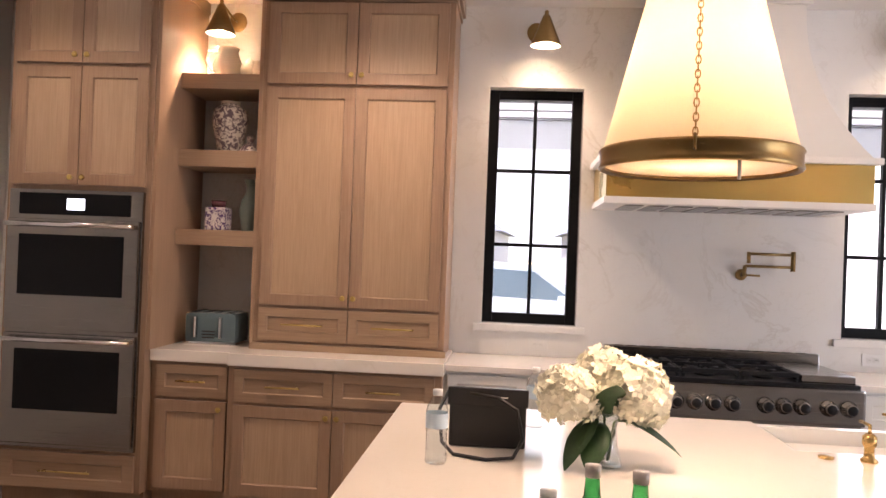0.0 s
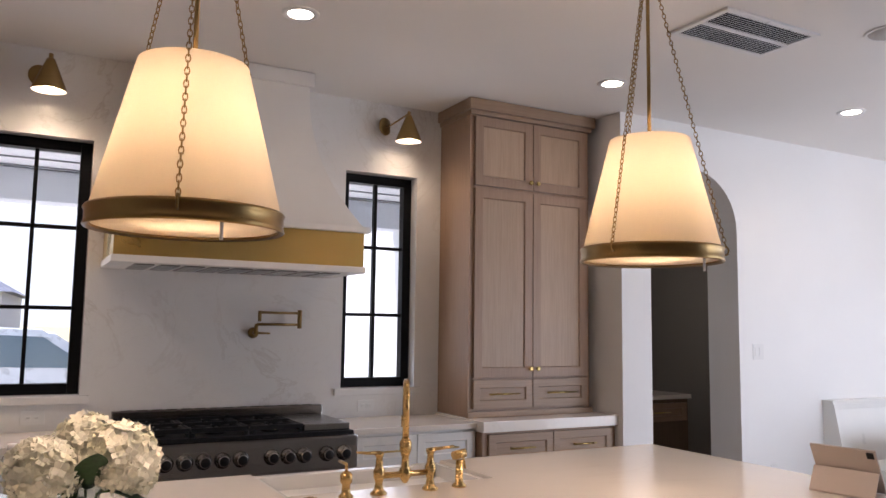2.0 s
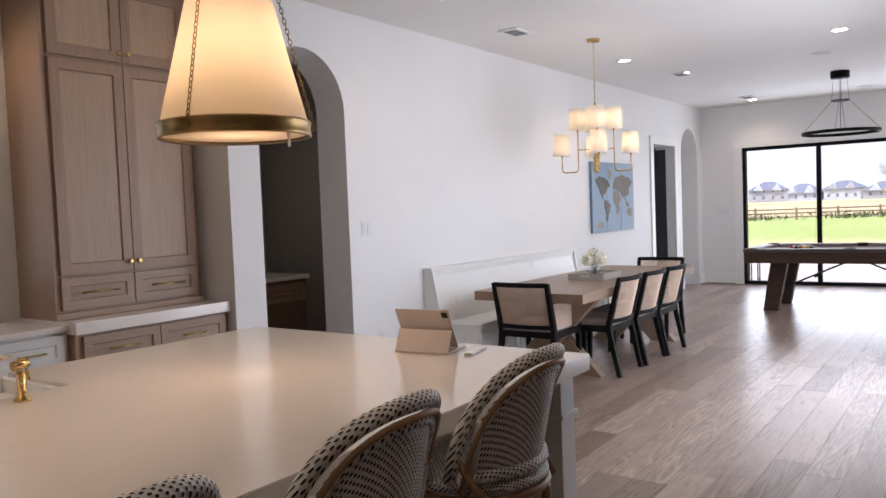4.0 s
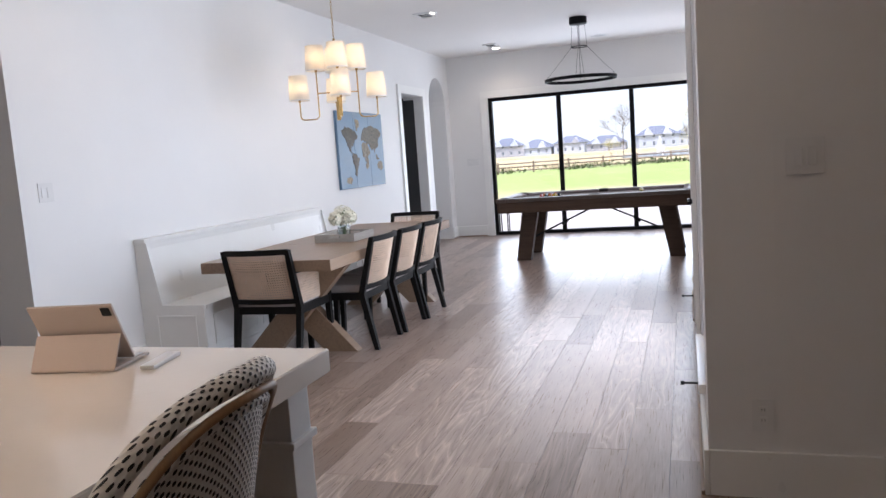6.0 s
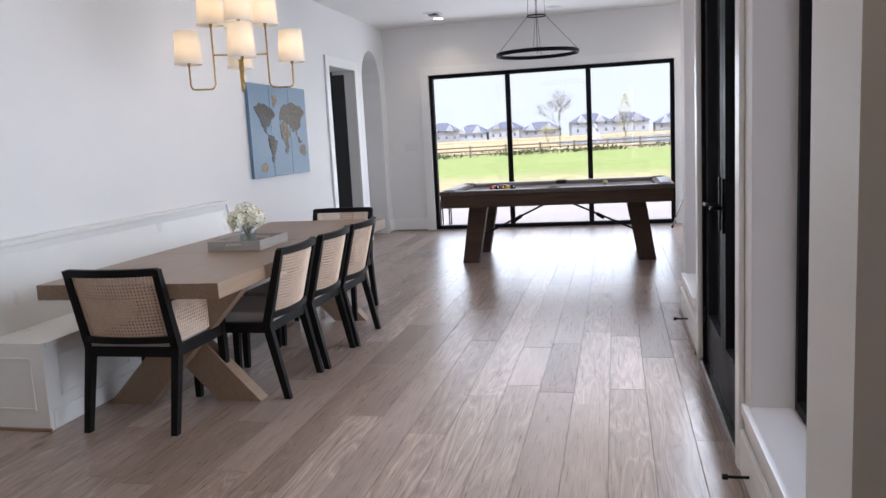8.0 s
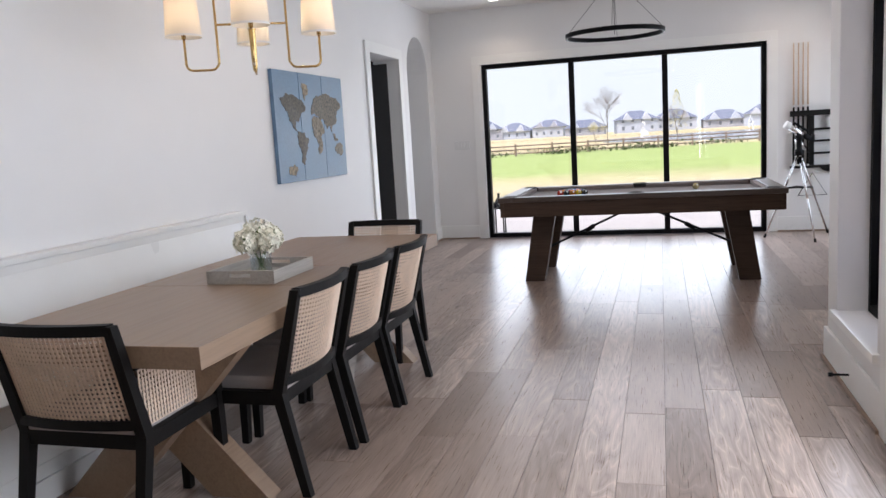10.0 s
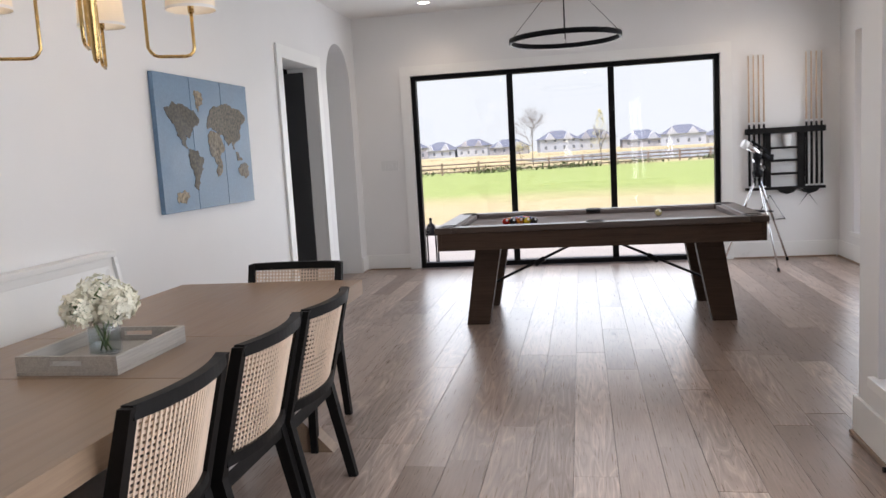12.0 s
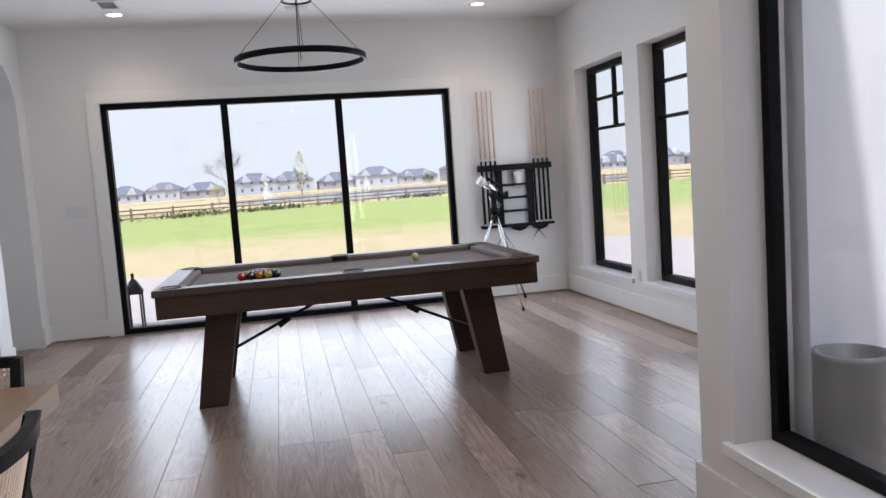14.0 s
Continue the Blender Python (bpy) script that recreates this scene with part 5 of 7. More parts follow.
for k in range(4):
    a = radians(90 * k)
    c, s = math.cos(a), math.sin(a)
    part("wire", T([(RX + 0.449 * c, RY + 0.449 * s, 2.27), (RX + 0.10 * c, RY + 0.10 * s, 2.66), (RX + 0.08 * c, RY + 0.08 * s, CEIL - 0.085)], 0.0022, 5), M_BLACK, rl)
part("cord", T([(RX, RY, 2.25), (RX, RY, CEIL - 0.088)], 0.003, 6), M_BLACK, rl)


def ball(x, y, color, nm, stripe=False):
    mt = plain(nm, color, 0.08, vary=0.03, bumpy=0.0) if nm not in bpy.data.materials else bpy.data.materials[nm]
    b = thing("pool_ball", "glossy %s pool ball on the felt" % nm.replace("_", " "), "ball", (x, y, 0.77), "pool balls")
    r = 0.0286
    bm = bmesh.new()
    bmesh.ops.create_uvsphere(bm, u_segments=20, v_segments=14, radius=r, matrix=Matrix.Translation((x, y, 0.7705 + r)))
    for f in bm.faces:
        f.smooth = True
    part("ball", bm, mt, b)
    part("spot", L([(0.0, r + 0.0004), (0.009, r - 0.0010)], 14, Matrix.Translation((x, y, 0.7705 + r)) @ pose(0, 0, 0, 25, -60, 0), False), M_PLASTIC, b)


cols = [((0.45, 0.03, 0.02), "red"), ((0.02, 0.02, 0.02), "black"), ((0.5, 0.16, 0.02), "orange"), ((0.55, 0.4, 0.03), "yellow"), ((0.02, 0.03, 0.12), "dark_blue"), ((0.2, 0.02, 0.03), "maroon"), ((0.02, 0.15, 0.05), "green")]
n = 0
for row in range(5):
    for j in range(5 - row):
        c = cols[(n * 3 + row) % 7] if row else cols[(0, 1, 2, 3, 1)[j]]
        ball(11.12 + row * 0.0503, 1.955 - j * 0.0578 - row * 0.0289, *c)
        n += 1
ball(11.4, 0.726, (0.62, 0.55, 0.28), "pale_yellow")

rk = thing("cue_rack", "black wall mounted cue rack with shelves", "cue rack", (EX - 0.06, -0.88, 0.77))
yl, yr = -0.47, -1.29
for z0, z1 in ((1.39, 1.455), (0.77, 0.80)):
    part("rail", B(EX - 0.10, EX - 0.004, yr, yl, z0, z1, 0.004), M_BLACKW, rk)
for y in (yl - 0.23, yr + 0.235):
    part("upright", B(EX - 0.05, EX - 0.004, y - 0.035, y + 0.035, 0.80, 1.39, 0.003), M_BLACKW, rk)
for z in (1.23, 1.09, 0.945):
    part("shelf", B(EX - 0.10, EX - 0.004, yr + 0.27, yl - 0.265, z - 0.012, z + 0.012, 0.002), M_BLACKW, rk)
for yc in (-0.90, -1.14):
    part("hook_scallop", P([(yc + 0.1, 0.77), (yc + 0.07, 0.735), (yc, 0.715), (yc - 0.07, 0.735), (yc - 0.1, 0.77)], "x", EX - 0.06, EX - 0.03), M_BLACKW, rk)
for i in range(8):
    y = (yl - 0.035 - 0.052 * i) if i < 4 else (yr + 0.035 + 0.052 * (i - 4))
    cue = thing("pool_cue", "pale maple pool cue with a dark butt in the rack", "pool cue", (EX - 0.075, y, 0.8), "cues in the rack")
    part("butt", T([(EX - 0.075, y, 0.801), (EX - 0.06, y, 1.50)], 0.0145, 10, False, 0.0115), M_BLACKW, cue)
    part("bumper", T([(EX - 0.0745, y, 0.8005), (EX - 0.0743, y, 0.82)], 0.0155, 10), M_PLASTIC, cue)
    part("collar", T([(EX - 0.06, y, 1.5), (EX - 0.0595, y, 1.525)], 0.0118, 10), M_PLASTIC, cue)
    part("shaft", T([(EX - 0.0595, y, 1.525), (EX - 0.045, y, 2.25)], 0.011, 10, False, 0.0062), wood("maple", (0.5, 0.36, 0.25), (0.66, 0.5, 0.37), "z", 0.3) if "maple" not in bpy.data.materials else bpy.data.materials["maple"], cue)
single("cup", L([(0.035, 1.242), (0.037, 1.244), (0.05, 1.37), (0.046, 1.37), (0.034, 1.25), (0.0, 1.249)], 20, Matrix.Translation((EX - 0.055, -0.9, 0)) @ pose(0, 0, 0)), M_PLASTIC, "white cup standing on the cue rack shelf", "cup")
tri = T([(EX - 0.045, -0.72, 0.71), (EX - 0.045, -0.88, 0.44), (EX - 0.045, -0.56, 0.44)], 0.009, 6, True)
single("ball_triangle", tri, M_BLACK, "black ball triangle hanging from the cue rack", "triangle")
tri = T([(EX - 0.045, -1.12, 0.72), (EX - 0.045, -1.22, 0.58), (EX - 0.045, -1.12, 0.43), (EX - 0.045, -1.02, 0.58)], 0.009, 6, True)
single("ball_diamond", tri, M_BLACK, "black nine-ball diamond hanging from the cue rack", "triangle")

tel = thing("telescope", "white telescope on a chrome tripod", "telescope", (13.55, -0.5, 0))
hub = Vector((13.55, -0.5, 0.98))
for ax, ay in ((13.03, -0.59), (13.8, -0.86), (13.5, -0.12)):
    f = Vector((ax, ay, 0))
    t1 = hub + (f - hub).normalized() * 0.06
    leg = part("tripod_leg", T([t1, f], 0.011, 8), M_CHROME, tel, "chrome tripod leg")
    part("leg_sleeve", T([t1, t1 + (f - t1) * 0.5], 0.015, 8), M_CHROME, leg)
    part("foot", T([f + (t1 - f).normalized() * 0.04, f + (t1 - f).normalized() * 0.004], 0.014, 8), M_BLACK, leg)
part("tray", L([(0.0, 0.57), (0.16, 0.57), (0.165, 0.575), (0.16, 0.585), (0.0, 0.583)], 3, Matrix.Translation((13.55, -0.5, 0))), M_BLACK, tel)
part("mount", L([(0.05, 0.94), (0.055, 1.0), (0.03, 1.02), (0.03, 1.12), (0.045, 1.13), (0.045, 1.17), (0.0, 1.19)], 16, Matrix.Translation((13.55, -0.5, 0))), M_BLACK, tel)
d = Vector((-0.15, 0.8, 0.55)).normalized()
c0 = Vector((13.55, -0.48, 1.22))
part("tube", T([c0 - d * 0.07, c0 + d * 0.11], 0.034, 20), M_CHROME, tel)
part("dew_shield", T([c0 + d * 0.105, c0 + d * 0.16], 0.046, 20), M_PLASTIC, tel)
part("rear_tube", T([c0 - d * 0.17, c0 - d * 0.06], 0.031, 16), M_BLACK, tel)
part("eyepiece", T([c0 - d * 0.17, c0 - d * 0.21, c0 - d * 0.21 + Vector((0, 0, 0.07))], 0.02, 10), M_BLACK, tel)
part("finder", T([c0 + Vector((0, 0, 0.075)) - d * 0.14, c0 + Vector((0, 0, 0.075)) + d * 0.05], 0.014, 10), M_BLACK, tel)
part("counterweight", T([c0 + Vector((0.02, 0, -0.09)), c0 + Vector((0.12, -0.10, -0.2))], 0.03, 12), M_CHROME, tel)

# world map canvas in three panels
mp = thing("wall_map", "blue world map canvas in three panels", "picture", (10.05, ND - 0.02, 1.08))
M_SEA = plain("map_sea", (0.12, 0.205, 0.31), 0.45, vary=0.22, scale=4, fine=60)
M_EDGE = plain("map_edge", (0.06, 0.12, 0.2), 0.6)
for i in range(3):
    x0 = 9.394 + i * 0.46
    pn = part("map_panel", B(x0, x0 + 0.4545, ND - 0.036, ND - 0.003, 1.09, 1.995, 0.003), M_SEA, mp)


def land(poly, tone):
    nm = "map_land_%d" % int(tone * 100)
    mt = bpy.data.materials.get(nm) or plain(nm, (0.095 * tone, 0.077 * tone, 0.05 * tone), 0.6, vary=0.7, scale=7, fine=45)
    rr = random.Random(int(poly[0][0] * 1000))
    for amp in (0.020, 0.012, 0.007):
        poly = [q for a, b in zip(poly, poly[1:] + poly[:1]) for q in (a, ((a[0] + b[0]) / 2 + rr.uniform(-amp, amp), (a[1] + b[1]) / 2 + rr.uniform(-amp, amp)))]
    part("continent", P([(9.394 + 1.3745 * u, 1.09 + 0.905 * v) for u, v in poly], "y", ND - 0.0385, ND - 0.0365), mt, mp)


land([(0.07, 0.74), (0.14, 0.80), (0.25, 0.79), (0.36, 0.74), (0.40, 0.66), (0.33, 0.62), (0.29, 0.54), (0.25, 0.56), (0.27, 0.46), (0.21, 0.52), (0.16, 0.62), (0.09, 0.70)], 0.7)
land([(0.29, 0.46), (0.36, 0.45), (0.42, 0.38), (0.40, 0.30), (0.36, 0.24), (0.34, 0.14), (0.31, 0.16), (0.30, 0.30), (0.27, 0.38)], 0.8)
land([(0.37, 0.88), (0.45, 0.89), (0.45, 0.80), (0.40, 0.74), (0.38, 0.80)], 2.6)
land([(0.48, 0.57), (0.55, 0.60), (0.62, 0.57), (0.66, 0.48), (0.62, 0.42), (0.62, 0.34), (0.58, 0.24), (0.55, 0.26), (0.54, 0.38), (0.49, 0.45)], 1.9)
land([(0.48, 0.63), (0.52, 0.76), (0.62, 0.80), (0.76, 0.82), (0.90, 0.78), (0.95, 0.74), (0.89, 0.66), (0.87, 0.56), (0.81, 0.52), (0.78, 0.45), (0.75, 0.54), (0.71, 0.48), (0.67, 0.56), (0.60, 0.58), (0.54, 0.61)], 1.3)
land([(0.83, 0.30), (0.90, 0.34), (0.95, 0.30), (0.95, 0.23), (0.90, 0.20), (0.84, 0.23)], 1.6)
land([(0.12, 0.14), (0.19, 0.16), (0.24, 0.11), (0.20, 0.05), (0.13, 0.06)], 3.0)
land([(0.80, 0.42), (0.84, 0.40), (0.88, 0.37), (0.85, 0.36)], 1.0)


# ---- switches and outlets ----
def plate(axis, at, z, w, h, rockers, label, facing, category="switch", sockets=False):
    """A wall plate with rockers or sockets; facing is the way it looks along axis."""
    u, p = at
    sp = thing("light_switch" if not sockets else "power_outlet", label, category, (u, p, z) if axis == "y" else (p, u, z), "wall plates")

    def pb(a, b, c, d, e, f, bev):
        lo, hi = sorted((p + facing * e, p + facing * f))
        return B(a, b, lo, hi, c, d, bev) if axis == "y" else B(lo, hi, a, b, c, d, bev)
    part("plate", pb(u - w / 2, u + w / 2, z - h / 2, z + h / 2, 0.001, 0.006, 0.002), M_PLASTIC, sp)
    for i in range(rockers):
        c = u + (i - (rockers - 1) / 2) * 0.046
        r = part("rocker", pb(c - 0.016, c + 0.016, z - 0.033, z + 0.033, 0.006, 0.010, 0.002), M_PLASTIC, sp)
    if sockets:
        vert = h > w
        for s in (-1, 1):
            cu, cz = (u, z + s * 0.02) if vert else (u + s * 0.02, z)
            r = part("socket", pb(cu - 0.014, cu + 0.014, cz - 0.014, cz + 0.014, 0.006, 0.0085, 0.003), M_PLASTIC, sp)
            for q in (-0.005, 0.005):
                part("slot", pb(cu + q - 0.001, cu + q + 0.001, cz - 0.003, cz + 0.006, 0.0083, 0.0090, 0), M_DARK, r)


plate("y", (5.105, ND), 1.333, 0.118, 0.118, 2, "white double rocker light switch", -1)
plate("x", (3.62, EX), 1.27, 0.21, 0.118, 4, "white four gang rocker light switch", -1)
plate("x", (-0.222, 4.28), 1.29, 0.13, 0.13, 2, "white double rocker light switch", -1)
plate("x", (-0.065, 4.28), 0.325, 0.08, 0.125, 0, "white duplex power outlet", -1, "outlet", True)
plate("y", (5.25, ND), 0.42, 0.075, 0.12, 0, "white duplex power outlet", -1, "outlet", True)
plate("y", (12.27, SB), 0.36, 0.075, 0.12, 0, "white duplex power outlet", 1, "outlet", True)
plate("y", (0.18, NK), 0.96, 0.12, 0.075, 0, "white duplex outlet on the marble splash", -1, "outlet", True)
plate("y", (2.14, NK), 0.96, 0.12, 0.075, 0, "white duplex outlet on the marble splash", -1, "outlet", True)
# door stops on the low baseboard
for sx in (5.44, 7.9):
    st = thing("door_stop", "black rod door stop on the baseboard", "door stop", (sx, SD + 0.02, 0.09), "door stops")
    part("rod", T([(sx, SD + 0.021, 0.09), (sx, SD + 0.10, 0.09)], 0.006, 8), M_BLACK, st)
    part("tip", T([(sx, SD + 0.095, 0.09), (sx, SD + 0.115, 0.09)], 0.011, 10), M_BLACK, st)

# ---- kitchen brassware ----
pf = thing("pot_filler", "aged brass folding pot filler tap over the range", "tap", (1.367, NK, 1.435))
part("flange", L([(0.0, 0.02), (0.03, 0.018), (0.035, 0.001)], 20, pose(1.372, NK, 1.435, 90)), M_BRASSDK, pf)
part("body", T([(1.372, NK - 0.015, 1.435), (1.372, NK - 0.06, 1.435), (1.377, NK - 0.06, 1.490)], 0.012, 10), M_BRASSDK, pf)
part("arm", T([(1.377, NK - 0.06, 1.488), (1.637, NK - 0.10, 1.488)], 0.0085, 10), M_BRASSDK, pf)
part("joint", T([(1.637, NK - 0.10, 1.465), (1.637, NK - 0.10, 1.580)], 0.014, 12), M_BRASSDK, pf)
part("arm", T([(1.637, NK - 0.10, 1.560), (1.367, NK - 0.16, 1.560)], 0.0085, 10), M_BRASSDK, pf)
part("spout", T([(1.367, NK - 0.16, 1.570), (1.367, NK - 0.16, 1.505)], 0.011, 10), M_BRASSDK, pf)
part("lever", T([(1.372, NK - 0.06, 1.435), (1.457, NK - 0.085, 1.432)], 0.006, 8), M_BRASSDK, pf)

fc = thing("bridge_faucet", "polished brass bridge kitchen faucet with lever handles", "faucet", (1.386, 2.49, IZ))
POST = [(0.03, 0), (0.031, 0.006), (0.018, 0.018), (0.013, 0.04), (0.02, 0.06), (0.021, 0.085), (0.014, 0.10), (0.012, 0.13), (0.017, 0.14), (0.017, 0.15), (0.0, 0.155)]
for s in (-1, 1):
    m = Matrix.Translation((1.386 + s * 0.105, 2.49, IZ))
    part("post", L(POST, 18, m), M_GOLD, fc)
    part("lever", T([(1.386 + s * 0.105, 2.49, IZ + 0.147), (1.386 + s * 0.15, 2.485, IZ + 0.15), (1.386 + s * 0.2, 2.48, IZ + 0.156)], 0.008, 8, False, 0.004), M_GOLD, fc)
part("bridge", T([(1.281, 2.49, IZ + 0.065), (1.491, 2.49, IZ + 0.065)], 0.011, 10), M_GOLD, fc)
part("hub", L([(0.0, -0.035), (0.01, -0.03), (0.022, -0.01), (0.024, 0.01), (0.014, 0.03), (0.013, 0.06), (0.022, 0.085), (0.023, 0.115), (0.013, 0.13)], 16, Matrix.Translation((1.386, 2.49, IZ + 0.065))), M_GOLD, fc)
neck = [(1.386, 2.49, IZ + 0.18), (1.386, 2.49, IZ + 0.32)] + [(1.386 + 0.42 * (0.085 - 0.085 * math.cos(radians(q))), 2.49 + 0.91 * (0.085 - 0.085 * math.cos(radians(q))), IZ + 0.32 + 0.075 * math.sin(radians(q))) for q in range(20, 181, 20)] + [(1.457, 2.645, IZ + 0.25)]
part("spout", T(neck, 0.0125, 12), M_GOLD, fc)
part("spout_tip", T([(1.457, 2.645, IZ + 0.26), (1.457, 2.645, IZ + 0.215)], 0.016, 12), M_GOLD, fc)
sd = thing("soap_dispenser", "small brass soap dispenser beside the faucet", "soap dispenser", (1.154, 2.49, IZ))
part("base", L([(0.026, 0), (0.027, 0.006), (0.016, 0.016), (0.015, 0.045), (0.022, 0.055), (0.022, 0.08), (0.012, 0.09), (0.0, 0.092)], 18, Matrix.Translation((1.154, 2.49, IZ))), M_GOLD, sd)
part("nozzle", T([(1.154, 2.49, IZ + 0.09), (1.154, 2.49, IZ + 0.115), (1.15, 2.55, IZ + 0.118)], 0.006, 8), M_GOLD, sd)
sp = thing("side_spray", "brass side spray beside the faucet", "spray", (1.617, 2.49, IZ))
part("base", L([(0.028, 0), (0.029, 0.006), (0.016, 0.018), (0.014, 0.10), (0.0, 0.101)], 18, Matrix.Translation((1.617, 2.49, IZ))), M_GOLD, sp)
part("head", T([(1.59, 2.49, IZ + 0.118), (1.642, 2.492, IZ + 0.125)], 0.017, 12), M_GOLD, sp)
part("trigger", T([(1.635, 2.495, IZ + 0.12), (1.648, 2.5, IZ + 0.065)], 0.005, 6), M_GOLD, sp)
single("air_switch", L([(0.024, 0), (0.025, 0.006), (0.014, 0.009), (0.0, 0.01)], 20, Matrix.Translation((1.028, 2.505, IZ + 0.0005))), M_GOLD, "round brass air switch button on the island", "button")

# ---- things on the island ----
M_GREEN = glass("green_bottle_glass", (0.05, 0.42, 0.12), 0.02, False)
M_CLEAR = glass("clear_plastic", (0.9, 0.93, 0.94), 0.03, True, 0.25)
M_LABEL = plain("pale_blue_label", (0.55, 0.68, 0.80), 0.5, vary=0.1)


def bottle(x, y, kind):
    m = Matrix.Translation((x, y, IZ + 0.0005))
    if kind == "green":
        b = thing("glass_bottle", "green glass mineral water bottle with blue label", "bottle", (x, y, IZ), "bottles on the island")
        part("body", L([(0.0, 0), (0.03, 0.001), (0.034, 0.008), (0.034, 0.10), (0.03, 0.13), (0.016, 0.165), (0.0135, 0.2), (0.0145, 0.205), (0.0, 0.206)], 22, m), M_GREEN, b)
        part("label", L([(0.0345, 0.03), (0.0346, 0.095)], 22, m, False), M_LABEL, b)
        part("cap", L([(0.0152, 0.2), (0.0155, 0.222), (0.0, 0.223)], 16, m), plain("foil_cap", (0.45, 0.42, 0.4), 0.3, 0.7) if "foil_cap" not in bpy.data.materials else bpy.data.materials["foil_cap"], b)
    else:
        b = thing("water_bottle", "clear ribbed plastic water bottle with blue label", "bottle", (x, y, IZ), "bottles on the island")
        prof = [(0.0, 0), (0.028, 0.001), (0.032, 0.008)]
        for i in range(6):
            prof += [(0.032, 0.014 + i * 0.014), (0.0295, 0.02 + i * 0.014)]
        prof += [(0.0325, 0.10), (0.0325, 0.15), (0.03, 0.165), (0.014, 0.195), (0.0125, 0.205), (0.0, 0.206)]
        part("body", L(prof, 22, m), M_CLEAR, b)
        part("label", L([(0.0329, 0.105), (0.0329, 0.148)], 22, m, False), M_LABEL, b)
        part("cap", L([(0.0145, 0.198), (0.0148, 0.215), (0.0, 0.216)], 16, m), M_PLASTIC, b)


bottle(-0.205, 2.16, "clear")
bottle(0.1, 2.72, "clear")
bottle(0.069, 1.235, "clear")
bottle(0.16, 1.39, "green")
bottle(0.245, 1.365, "green")

M_LEATHER = plain("black_leather", (0.012, 0.011, 0.012), 0.4, vary=0.25, scale=10, fine=300, bumpy=0.35)
bag = thing("handbag", "black leather shoulder bag standing on the island", "bag", (-0.06, 2.4, IZ))
part("body", B(-0.185, 0.06, 2.37, 2.43, IZ + 0.001, IZ + 0.185, 0.012), M_LEATHER, bag)
part("flap", B(-0.19, 0.065, 2.358, 2.369, IZ + 0.135, IZ + 0.192, 0.004), M_LEATHER, bag)
strap = [(-0.19, 2.40, IZ + 0.17), (-0.215, 2.36, IZ + 0.12), (-0.2, 2.30, IZ + 0.03), (-0.16, 2.25, IZ + 0.007), (-0.06, 2.21, IZ + 0.006), (0.02, 2.24, IZ + 0.008), (0.05, 2.30, IZ + 0.05), (0.03, 2.35, IZ + 0.13), (-0.03, 2.352, IZ + 0.165), (-0.12, 2.354, IZ + 0.175)]
part("strap", T(strap, 0.006, 6), M_LEATHER, bag)
part("zip_pull", B(-0.05, 0.0, 2.352, 2.357, IZ + 0.163, IZ + 0.168), M_CHROME, bag)

M_PETAL = plain("hydrangea_petal", (0.88, 0.85, 0.70), 0.6, vary=0.15, scale=9, fine=50)
M_LEAF = plain("dark_leaf", (0.035, 0.085, 0.03), 0.45, vary=0.3, scale=14, fine=90, bumpy=0.3)
M_STEM = plain("green_stem", (0.12, 0.2, 0.06), 0.5)


def hydrangea(bm, c, r, count, rnd, size=0.02):
    """A rounded head of many small four-petalled flowers."""
    for i in range(count):
        ph, th = math.acos(1 - 1.75 * (i + 0.5) / count), i * 2.39996
        d = Vector((math.sin(ph) * math.cos(th), math.sin(ph) * math.sin(th), math.cos(ph)))
        p = Vector(c) + d * r * rnd.uniform(0.88, 1.06)
        q = d.to_track_quat("Z", "Y").to_matrix().to_4x4()
        m = Matrix.Translation(p) @ q @ pose(0, 0, 0, rnd.uniform(-28, 28), rnd.uniform(-28, 28), rnd.uniform(0, 90))
        s = size * rnd.uniform(0.8, 1.25)
        for k in range(4):
            mm = m @ pose(0, 0, 0, 0, 0, 90 * k)
            vs = [bm.verts.new(mm @ Vector(v)) for v in ((0, 0, 0), (s * 0.55, -s * 0.45, s * 0.18), (s * 1.05, 0, s * 0.32), (s * 0.55, s * 0.45, s * 0.18))]
            bm.faces.new(vs)
    return bm


def leaf(m, ln, w):
    """A bent, toothed leaf with a midrib fold."""
    bm = bmesh.new()
    n = 9
    rows = []
    for i in range(n + 1):
        t = i / n
        hw = w * math.sin(math.pi * min(1, t * 0.97 + 0.03)) ** 0.75 * (1 - 0.25 * t) * (1 + 0.05 * (i % 2))
        z = -0.25 * ln * t * t
        rows.append([bm.verts.new(m @ Vector(p)) for p in ((t * ln, -hw, z + 0.12 * hw), (t * ln, 0, z - 0.06 * hw), (t * ln, hw, z + 0.12 * hw))])
    for a, b in zip(rows, rows[1:]):
        for k in range(2):
            bm.faces.new((a[k], b[k], b[k + 1], a[k + 1])).smooth = True
    ex = bmesh.ops.extrude_face_region(bm, geom=bm.faces[:])
    bmesh.ops.translate(bm, vec=(0, 0, 0.0012), verts=[v for v in ex["geom"] if isinstance(v, bmesh.types.BMVert)])
    return bm


